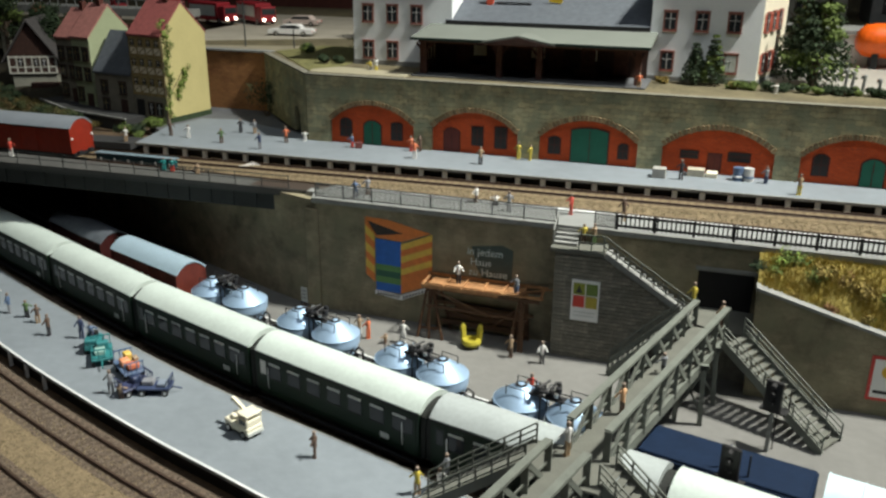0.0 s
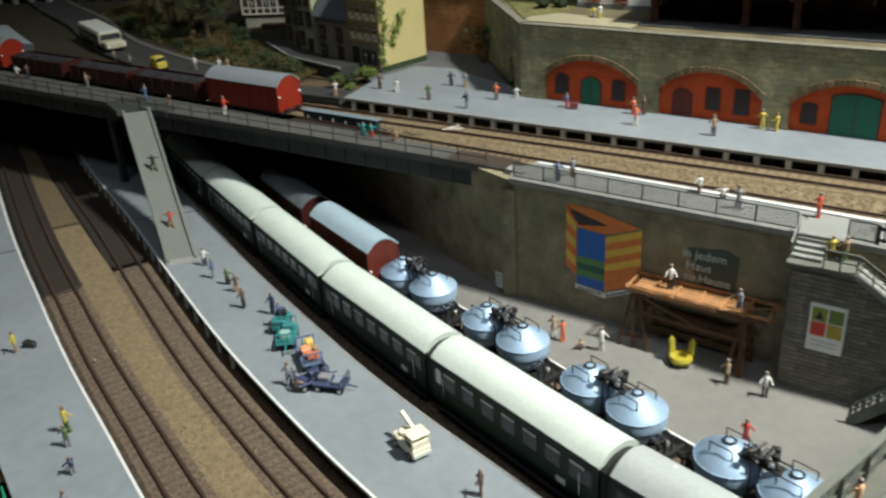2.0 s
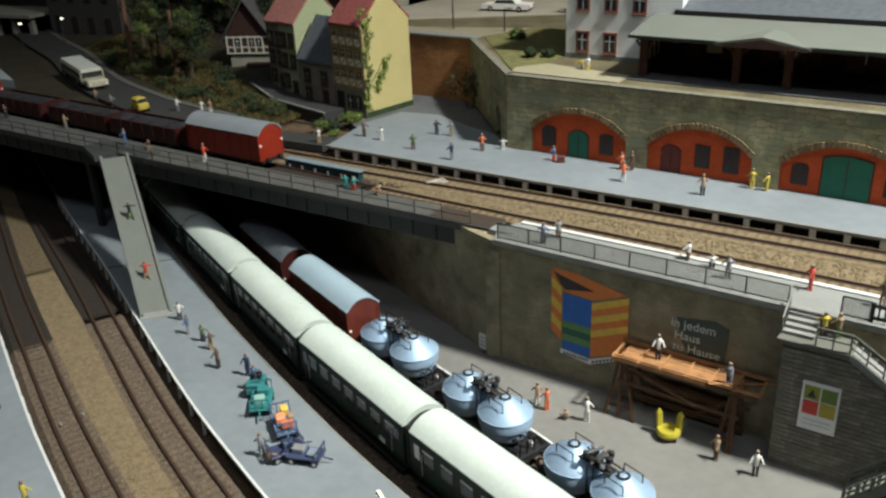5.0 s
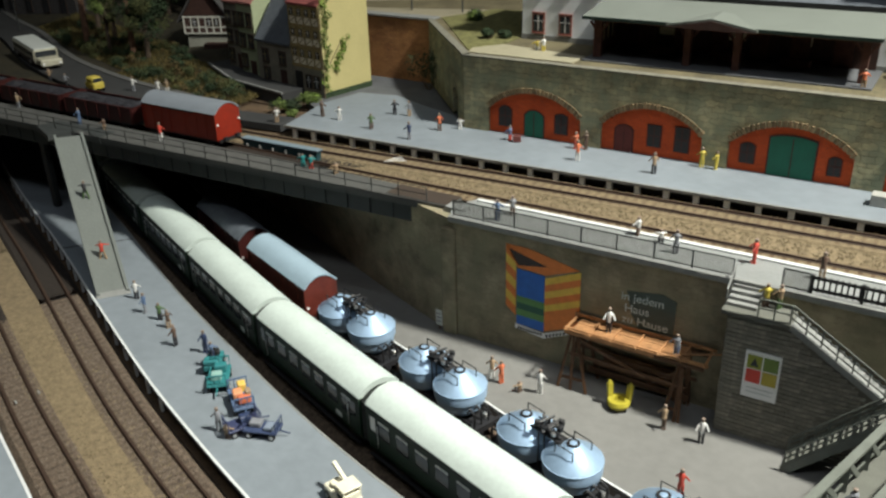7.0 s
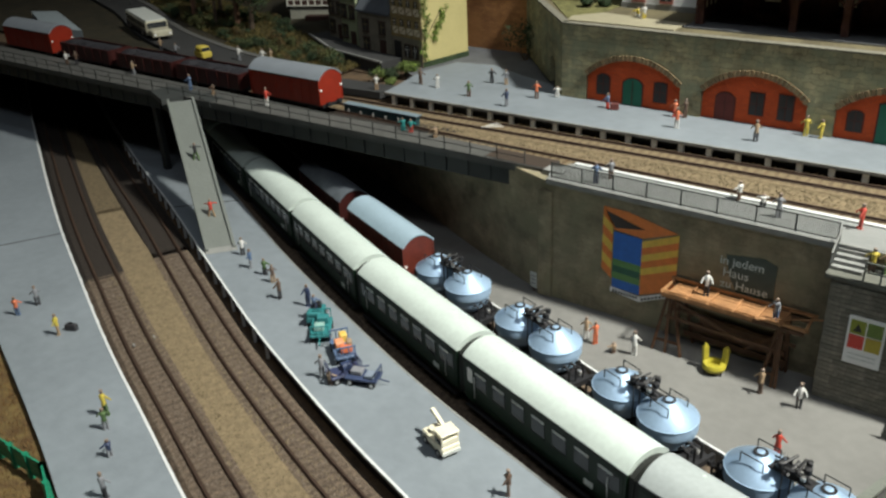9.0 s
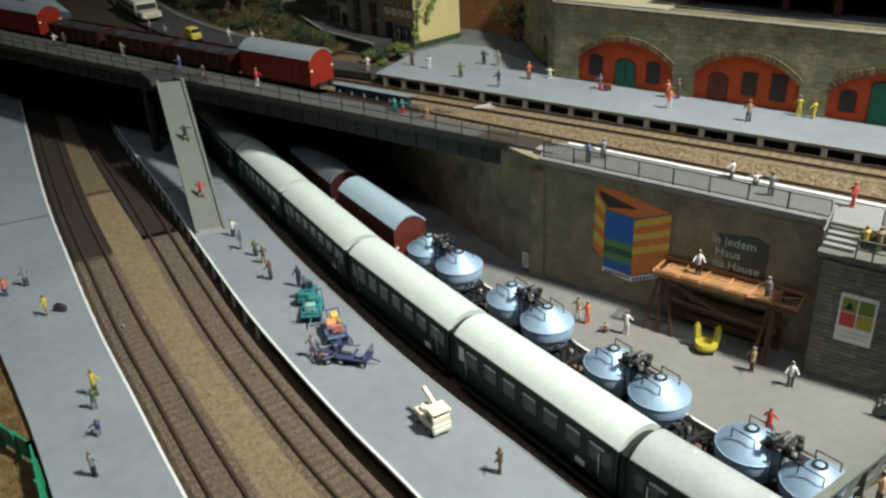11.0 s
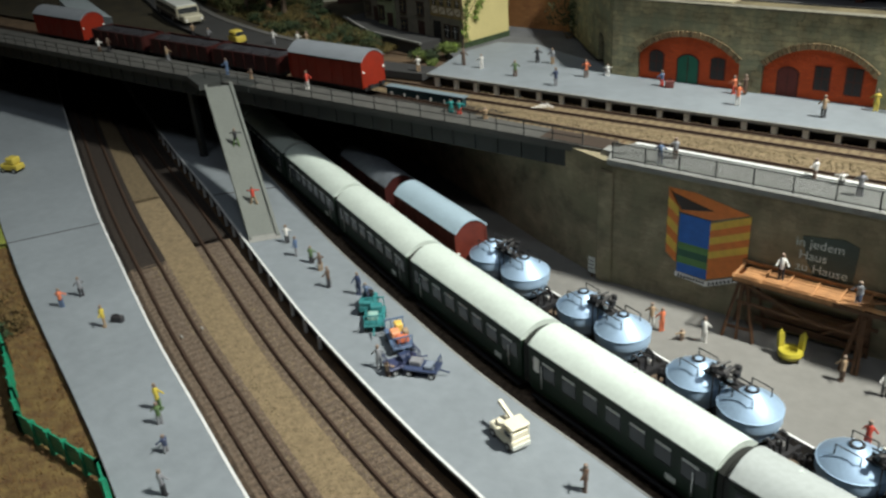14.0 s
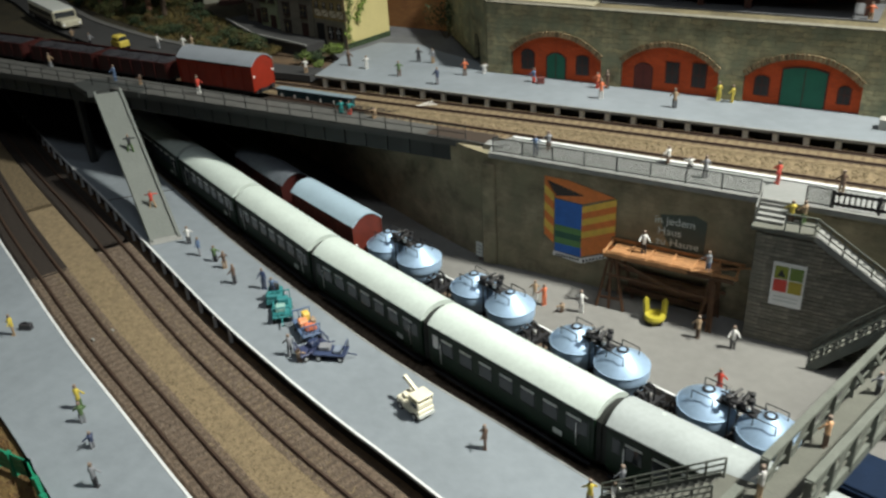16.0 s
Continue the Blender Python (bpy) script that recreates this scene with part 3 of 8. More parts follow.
# ---- bridge over the yard ----
br = thing("rail_bridge", "dark steel railway bridge with a grey footway", "bridge", kind="structure")
part("footway", slab(B(), [(-135, -1.4), (-60, -0.3), (-20, 0.95), (-6.2, 1.35), (-6.2, 3.3), (-20, 3.4), (-60, 3.3), (-135, 3.3)], 8.72, 9.2), M_FOOT, br, "grey footway slab")
part("deck", box(B(), -135, -22.5, 3.2, 9.6, 7.9, 7.98), M_DARKST, br)
GIRD = [Vector((-135, -1.1, 0)), Vector((-60, 0.0, 0)), Vector((-20, 1.2, 0)), Vector((-8.5, 1.6, 0))]
part("girder", sweep(B(), GIRD, [(0, 7.3), (0, 8.72), (0.3, 8.72), (0.3, 7.3)]), M_DARKST, br)
part("girder", box(B(), -135, -9.5, 9.0, 9.3, 6.9, 8.05), M_DARKST, br)
part("edge_flange", sweep(B(), GIRD, [(-0.28, 8.62), (-0.28, 8.88), (0, 8.88), (0, 8.62)]), M_STEEL, br)
bm = B()
for k in range(60):
    p, a = at_length(GIRD, 3 + 2.05 * k)
    boxc(bm, p.x, p.y - 0.04, 7.35, 0.14, 0.1, 1.3)
part("stiffeners", bm, M_DARKST, br)["kind"] = "stuff"
for x in (-53.0, -104.0):
    for y in (1.6, 6.4):
        part("column", box(B(), x - 0.35, x + 0.35, y - 0.3, y + 0.3, -0.1, 8.4, 0.05), M_DARKST, br)
railing("bridge_railing", (-60, -0.2, 9.2), (-8.0, 1.42, 9.2), "thin grey railing of the bridge footway", 22, 1.05, (0.5, 1.0), 0.035)
railing("bridge_railing", (-120, -1.2, 9.2), (-60, -0.2, 9.2), "thin grey railing of the bridge footway", 26, 1.05, (0.5, 1.0), 0.035)
part("end_post", prism(B(), [(-6.6, 8.7), (-5.0, 8.4), (-4.7, 9.3), (-6.2, 9.35)], 1.0, 1.9), M_WALK, br, "white bridge end stone")
part("plate", box(B(), -11.5, -6.2, 1.45, 3.3, 9.2, 9.235), paint(0.055, 0.042, 0.034), br, "dark rusty end plate")
tb_ = thing("track_parapet", "low dark teal parapet with a pale top beside the upper track", "parapet")
part("wall", slab(B(), [(-30.4, 6.2), (-22.2, 6.35), (-22.2, 6.95), (-30.4, 6.85)], 8.2, 9.15), paint(0.012, 0.05, 0.06), tb_)
part("top", slab(B(), [(-30.5, 6.12), (-22.0, 6.27), (-22.0, 7.02), (-30.5, 6.92)], 9.15, 9.24), paint(0.16, 0.22, 0.26), tb_, "pale grey top")
for k in range(6):
    part("stud", boxc(B(), -29.8 + k * 1.45, 6.1 + 0.026 * k, 8.2, 0.16, 0.16, 0.6), M_CONC, tb_)

# footway ramp down to the middle platform
rp = thing("footway_ramp", "long pale grey pedestrian ramp down to the platform", "ramp", kind="structure")
a0, a1 = Vector((-45.8, -1.65, 9.15)), Vector((-32.7, -9.35, 0.05))
wv = Vector((1.45, 1.85, 0))


def ramp_pts(f0, f1, w0, w1, z0, z1):
    bm = B()
    vs = [bm.verts.new(a0.lerp(a1, f) + wv * w + Vector((0, 0, z))) for f in (f0, f1) for w in (w0, w1) for z in (z0, z1)]
    for q in ((0, 1, 3, 2), (4, 6, 7, 5), (0, 4, 5, 1), (2, 3, 7, 6), (0, 2, 6, 4), (1, 5, 7, 3)):
        bm.faces.new([vs[i] for i in q])
    return bm


part("slab", ramp_pts(0, 1, 0, 1, -0.45, 0.0), M_RAMP, rp)
part("kerb", ramp_pts(0, 1, -0.03, 0.07, -0.5, 0.28), M_RAMP, rp)
part("kerb", ramp_pts(0, 1, 0.93, 1.03, -0.5, 0.28), M_RAMP, rp)
part("foot_stone", ramp_pts(0.985, 1.015, -0.06, 1.06, -0.3, 0.12), M_CONC, rp)
part("landing", slab(B(), [(-50.5, -0.2), (-46.9, -1.6), (-45.4, 0.9), (-42.0, 0.2), (-42.0, 2.0), (-50.5, 2.0)], 8.7, 9.24), M_STEEL, rp, "flared landing on the bridge")
for f in (0.5, 0.66):
    p = a0.lerp(a1, f) + wv * 0.5
    part("support", box(B(), p.x - 0.14, p.x + 0.14, p.y - 0.14, p.y + 0.14, 0, p.z - 0.4), M_DARKST, rp)

M_FORE = mat("paving_dark_and_shade", (0.10, 0.105, 0.112), 0.85, var=0.2, size=2.0)

# ---- upper platform with a row of posts ----
up_out = [(-29.6, 10.8), (-9, 11.2), (60, 13.7), (60, 18.2), (-14.5, 18.2), (-17.5, 20.6), (-21.4, 21.9), (-26.0, 23.9), (-30.3, 23.2), (-31.2, 18.3), (-30.0, 13.0)]
p4 = thing("platform_upper", "pale grey platform below the arched wall", "platform", kind="structure")
part("deck", slab(B(), up_out, 9.02, 9.2), M_PLAT, p4)
# black plinth colours in the shade between the posts
part("plinth", slab(B(), [(x + (0.5 if x < 0 else 0), y + (0.7 if y < 13.8 else 0)) for x, y in up_out], 8.1, 9.02), M_BLACK, p4, "set-back plinth, black for the shade under the deck")
part("edge_strip", sweep(B(), [Vector((-29.6, 10.8, 0)), Vector((-9, 11.2, 0)), Vector((60, 13.7, 0))], [(-0.08, 9.0), (-0.08, 9.22), (0.14, 9.22), (0.14, 9.0)]), M_CONC, p4)
me = mesh_of(box(B(), -0.2, 0.2, -0.14, 0.13, 8.1, 9.02), M_EDGE, name="post")
for k in range(41):
    ob = new("post", me)
    ob.parent = p4
    x = -28.5 + k * 2.15
    ob.matrix_basis = place(x, 10.96 + (0.0194 * (x + 29.6) if x < -9 else 0.4 + 0.0362 * (x + 9)), 0)
# the shadow over this corner is put into its paving colour
structure("forecourt", slab(B(), [(-28, 15), (-14.4, 18), (-20, 33), (-34, 33), (-34, 19)], 8.3, 8.95), M_FORE, "paved corner beside the houses, coloured dark for its shade", "pavement")

M_KERBST = mat("coping_stone", (0.185, 0.178, 0.14), 0.9, var=0.25, size=0.6)
# ---- arched wall ----
AX, AY, AR = -14.5, 17.7, 0.0
ARCHES = [(2.4, 11.0), (12.8, 21.0), (23.0, 31.7), (33.8, 42.9), (44.9, 53.6), (55.8, 64.5)]
aw = thing("wall_arched", "stone wall with bricked-up red arches", "arched wall", place(AX, AY, 9.2, AR), kind="structure")
TOP = 6.4
edges = [0.0] + [(a[1] + b[0]) / 2 for a, b in zip(ARCHES, ARCHES[1:])] + [68.0]


def arc(x0, x1, spring, rise, n=18):
    cx, hw = (x0 + x1) / 2, (x1 - x0) / 2
    r = (hw * hw + rise * rise) / (2 * rise)
    zc = spring + rise - r
    a = math.asin(hw / r)
    return [(cx + r * math.sin(-a + 2 * a * k / n), zc + r * math.cos(-a + 2 * a * k / n)) for k in range(n + 1)]


vou = mesh_of(box(B(), -0.14, 0.14, -0.1, 0.2, -0.22, 0.26, 0.02), M_VOUSS, name="arch_brick")
for (x0, x1), e0, e1 in zip(ARCHES, edges, edges[1:]):
    curve_ = arc(x0, x1, 2.1, 1.75)
    out = [(e0, 0), (e0, TOP), (e1, TOP), (e1, 0), (x1, 0)] + curve_[::-1] + [(x0, 0)]
    part("bay", prism(B(), out, 0.0, 0.6), M_ARCHW, aw)
    part("arch_infill", box(B(), x0 - 0.2, x1 + 0.2, 0.32, 0.55, 0, 4.1), M_BRICKR, aw, "red brick infill of an arch")
    ring = arc(x0, x1, 2.1, 1.75, 26)
    for (xa, za), (xb, zb) in zip(ring, ring[1:]):
        ob = new("arch_brick", vou)
        ob.parent = aw
        ang = math.atan2(zb - za, xb - xa)
        ob.matrix_basis = place((xa + xb) / 2, -0.02, (za + zb) / 2 + 0.2) @ Matrix.Rotation(-ang, 4, "Y")
part("coping", box(B(), -0.1, 68, -0.1, 0.6, TOP, TOP + 0.13, 0.03), M_KERBST, aw)
part("back", box(B(), 0, 68, 0.6, 1.2, 0, TOP), M_ARCHW, aw)


def arch_opening(name, x0, x1, z0, z1, rise, material, label):
    """A door or window with a rounded head and a frame, let into an arch's infill."""
    th = thing(name, label, name.split("_")[-1], place(AX, AY, 9.2, AR) @ place((x0 + x1) / 2, 0.3, z0), kind="structure")
    hw = (x1 - x0) / 2
    head = arc(-hw, hw, z1 - z0 - rise, rise, 8) if rise else [(-hw, z1 - z0), (hw, z1 - z0)]
    out = [(-hw, 0)] + head + [(hw, 0)]
    big = [(x * (1 + 0.12 / hw), z * 1.04 if z > 0 else -0.02) for x, z in out]
    part("frame", prism(B(), big, -0.03, 0.015), M_BRICKD, th)
    part("leaf", prism(B(), out, -0.06, 0.0), material, th)
    if "door" in name:
        part("centre_strip", box(B(), -0.03, 0.03, -0.09, -0.055, 0.02, z1 - z0 - 0.15), M_BRICKD, th)
    else:
        part("glazing_bar", box(B(), -0.03, 0.03, -0.09, -0.055, 0.05, z1 - z0 - 0.1), M_BRICKD, th)
        part("glazing_bar", box(B(), -hw + 0.03, hw - 0.03, -0.09, -0.055, (z1 - z0) * 0.5, (z1 - z0) * 0.5 + 0.06), M_BRICKD, th)


GW = mat("dull_pane", (0.022, 0.017, 0.016), 0.35, var=0.2)
for k, (x0, x1) in enumerate(ARCHES):
    c = (x0 + x1) / 2
    if k in (0, 4):
        sh = 0.0 if k == 0 else 1.2
        arch_opening("arch_door", c - 0.85 + sh, c + 0.85 + sh, 0.0, 2.3, 0.45, M_DOORG, "green double door under a rounded brick head")
        arch_opening("arch_window", c - 3.3, c - 2.2, 0.6, 2.4, 0.35, GW, "small dark window in red brickwork")
        if k == 0:
            arch_opening("arch_window", c + 2.0, c + 3.0, 0.6, 2.3, 0.15, GW, "small dark window in red brickwork")
    elif k == 1:
        arch_opening("arch_door", c - 2.9, c - 1.5, 0.0, 2.2, 0.4, M_DOORD, "dull red-brown door under a rounded head")
        arch_opening("arch_window", c - 0.2, c + 0.75, 0.75, 2.5, 0.0, GW, "tall dark window in red brickwork")
        arch_opening("arch_window", c + 2.0, c + 3.0, 0.65, 2.6, 0.0, GW, "tall dark window in red brickwork")
    elif k in (2, 5):
        arch_opening("arch_door", c - 1.45, c + 1.75, 0.0, 3.1, 0.25, M_DOORG, "large green gate filling the middle of an arch")
        arch_opening("arch_window", c - 3.45, c - 2.5, 0.6, 2.2, 0.25, GW, "small dark window in red brickwork")
        arch_opening("arch_window", c + 2.75, c + 3.5, 0.6, 2.0, 0.25, GW, "small dark window in red brickwork")
    else:
        arch_opening("arch_window", c - 2.95, c - 1.6, 1.2, 1.9, 0.0, GW, "low dark window in red brickwork")
        arch_opening("arch_door", c - 0.65, c + 0.3, 0.1, 1.75, 0.0, M_DOORD, "narrow dark door in red brickwork")
        arch_opening("arch_window", c + 0.95, c + 2.6, 1.2, 2.0, 0.0, GW, "low dark window in red brickwork")

# return wall to the back, with a small arched passage, and the brown wall
rt = thing("wall_return", "stone wall running back from the arched wall", "wall", place(-14.5, 17.7, 9.2, 133), kind="structure")
out = [(0, 0), (0, TOP), (17.0, TOP), (17.0, 0), (5.0, 0), (5.0, 1.9)] + arc(2.8, 5.0, 1.9, 0.8, 8)[::-1][1:] + [(2.8, 0)]
part("face", prism(B(), out, -0.5, 0.0), M_ARCHW, rt)
part("passage", box(B(), 2.5, 5.3, -0.75, -0.5, 0, 2.6), M_VOID, rt, "dark passage")
part("coping", box(B(), -0.1, 17, -0.6, 0.08, TOP, TOP + 0.13), M_KERBST, rt)
structure("wall_brown", box(B(), -46, -25.6, 30.4, 31.4, 8.3, 15.6), M_BROWNW, "brown brick wall beside the yellow house", "wall")
structure("coping_brown", box(B(), -46, -25.6, 30.2, 31.6, 15.6, 15.8), M_CONC, "pale coping of the brown wall", "coping")

# plateau above
pl = [(-14.3, 18.2), (110, 18.2), (110, 230), (-200, 230), (-200, 58), (-46, 58), (-46, 31.0), (-26.0, 31.0)]
structure("plateau", slab(B(), pl, 14.6, 15.65), M_FIELD, "sandy ground of the plateau above the arches", "ground")
structure("station_road", slab(B(), [(-45.8, 34.6), (-39, 37.9), (-24, 46.6), (-14, 48.6), (70, 50), (70, 74), (-120, 76), (-120, 58.4), (-45.8, 58.4)], 15.65, 15.72), mat("street_sand", (0.37, 0.34, 0.275), 0.9, var=0.12, size=3.0), "pale street behind the station", "road")
structure("forecourt_grass", slab(B(), [(-15.2, 19.6), (-13.4, 19.4), (-13.2, 39.2), (-22.6, 38.2), (-25.4, 31.7)], 15.65, 15.72), M_GRASSG, "dry green lawn beside the station", "lawn")

structure("wall_path", slab(B(), [(-45.8, 31.7), (-25.6, 31.7), (-23.0, 37.4), (-35.3, 33.8), (-45.8, 32.8)], 15.65, 15.73), paint(0.30, 0.27, 0.19), "pale sandy path behind the brown wall", "path")
structure("forecourt_path", slab(B(), [(-14.6, 18.6), (-4.8, 18.6), (-4.8, 21.2), (-13.2, 22.6), (-15.0, 20.2)], 15.65, 15.76), paint(0.36, 0.33, 0.23), "pale sandy path along the wall top", "path")

STB = stones_mat("stone_brown", (0.075, 0.055, 0.04), (0.165, 0.13, 0.098))
STS = stones_mat("stone_sand", (0.12, 0.092, 0.05), (0.235, 0.185, 0.11))
scatter_stones("ballast_stones", LINE_LEFT, 1.4, -0.9, 11000, STB, "loose brown ballast stones of the left track", seed=2, lo=-37, hi=14)
scatter_stones("ballast_stones", LINE_RIGHT, 1.4, -0.9, 11000, STB, "loose brown ballast stones beside the middle platform", seed=3, lo=-36.5, hi=14)
scatter_stones("gravel_stones", mid, 2.5, -0.92, 14000, STS, "loose sandy stones between the tracks", seed=4, lo=-37, hi=14)
scatter_stones("gravel_stones", [p + Vector((0, -1.0, 0)) for p in LINE_UPPER], 3.2, 8.3, 9000, STS, "loose sandy stones of the upper line", seed=5, lo=-24, hi=45)


# ---- rolling stock; local x along the track, z = 0 at the rail top ----
RAIL_Z = -0.7


def roof_outline(hw, z0, rise, n=10):
    return [(-hw + 2 * hw * k / n, z0 + rise * (1 - abs(2 * k / n - 1) ** 2.2)) for k in range(n + 1)]


def axle_set(parent, x, r=0.48):
    for y in (-0.8, 0.8):
        part("wheel", cyl(B(), (x, y - 0.09, r), (x, y + 0.09, r), r, n=14), M_FRAME, parent)
        part("axle_guard", boxc(B(), x, y * 1.25, 0.42, 0.6, 0.16, 0.6, 0.03), M_FRAME, parent)


def buffers(parent, half):
    for sx in (-1, 1):
        for y in (-0.72, 0.72):
            bm = cyl(B(), (sx * half, y, 1.0), (sx * (half + 0.35), y, 1.0), 0.09, n=8)
            cyl(bm, (sx * (half + 0.35), y, 1.0), (sx * (half + 0.42), y, 1.0), 0.22, n=10)
            part("buffer", bm, M_FRAME, parent)


def extrude_x(bm, outline, x0, x1, mi=0):
    a = [bm.verts.new((x0, y, z)) for y, z in outline]
    b = [bm.verts.new((x1, y, z)) for y, z in outline]
    n = len(a)
    for k in range(n):
        bm.faces.new((a[k], a[(k + 1) % n], b[(k + 1) % n], b[k])).material_index = mi
    bm.faces.new(a[::-1]).material_index = mi
    bm.faces.new(b).material_index = mi
    return bm


def coach(length, m, label, blind=False, roof_m=None):
    """A short green passenger coach with a cream roof."""
    h = length / 2 - 0.36
    th = thing("passenger_coach", label, "railway coach", m, "green coaches of one train")
    part("body", extrude_x(B(), [(-1.36, 0.85), (-1.44, 1.3), (-1.44, 3.82), (1.44, 3.82), (1.44, 1.3), (1.36, 0.85)], -h, h), M_GREEN, th)
    roof = roof_outline(1.47, 3.82, 0.7, 14)
    part("roof", extrude_x(B(), [(1.47, 3.74)] + [(-1.47, 3.74)] + roof, -h - 0.06, h + 0.06), roof_m or M_ROOFC, th, "smooth pale curved roof", smooth=True)
    for x in (-h * 0.66, -h * 0.05, h * 0.5):
        part("roof_vent", cyl(B(), (x, 0.5, 4.25), (x, 0.5, 4.5), 0.1, n=8), M_ROOFC, th)
    for sx in (-1, 1):
        part("gangway", extrude_x(B(), [(-1.3, 0.9)] + [(y * 0.9, z) for y, z in roof_outline(1.44, 3.6, 0.56, 10)] + [(1.3, 0.9)], sx * (h + 0.06), sx * (h + 0.36)), M_GREENIN, th, "black folded gangway bellows")
    part("solebar", box(B(), -h, h, -1.2, 1.2, 0.55, 0.86), M_FRAME, th)
    for s in (-1, 1):
        part("drip_rail", box(B(), -h, h, s * 1.47 - 0.03, s * 1.47 + 0.03, 3.66, 3.74), M_GREENIN, th)
        part("step_board", box(B(), -h + 0.2, h - 0.2, s * 1.42 - 0.12, s * 1.42 + 0.12, 0.45, 0.53), M_FRAME, th)
        k, n = 0, 7
        for k in range(n):
            x = -h + 1.65 + k * (2 * h - 3.0) / (n - 1)
            w = part("window", box(B(), x - 0.52, x + 0.52, s * 1.455 - 0.015, s * 1.455 + 0.015, 2.2, 3.3), M_WIN, th)
            part("top_light", box(B(), x - 0.5, x + 0.5, s * 1.475 - 0.014, s * 1.475 + 0.014, 3.1, 3.26), M_BLIND, w, "pale sliding top light")
            part("window_frame", box(B(), x - 0.56, x + 0.56, s * 1.47 - 0.014, s * 1.47 + 0.014, 2.14, 2.2), M_GREENIN, w)
        for sx in (-1, 1):
            x = sx * (h - 0.62)
            d = part("door", box(B(), x - 0.42, x + 0.42, s * 1.452 - 0.015, s * 1.452 + 0.015, 0.95, 3.45), M_GREEN, th)
            part("door_window", box(B(), x - 0.24, x + 0.24, s * 1.47 - 0.012, s * 1.47 + 0.012, 2.3, 3.25), M_WHITE if blind and sx < 0 and s < 0 else M_WIN, d)
            part("handrail", bar(B(), (x - sx * 0.5, s * 1.53, 1.4), (x - sx * 0.5, s * 1.53, 2.9), 0.05), M_CHROME, d)
        part("number_panel", box(B(), 0.62 * h - 0.32, 0.62 * h + 0.32, s * 1.457 - 0.012, s * 1.457 + 0.012, 1.3, 1.65), M_BLIND, th, "pale worn lettering panel")
    for x in (-h * 0.68, 0, h * 0.68):
        axle_set(th, x)
    buffers(th, h)
    return th


JOINTS = [(-62, 12.8), (-50.5, 7.3), (-38.5, 2.0), (-26.9, -2.9), (-15, -7.8), (-2.6, -12.15), (10.6, -16.25), (23.6, -19.4)]
for (xa, ya), (xb, yb) in zip(JOINTS, JOINTS[1:] + [(36.8, -22.7)]):
    d = math.hypot(xb - xa, yb - ya)
    coach(d, place((xa + xb) / 2, (ya + yb) / 2, RAIL_Z, math.degrees(math.atan2(yb - ya, xb - xa))), "dark green passenger coach with a greyed roof in a standing train" if xa == 10.6 else "dark green passenger coach with a cream roof in a standing train", xa == -2.6, M_ROOFD if xa == 10.6 else None)


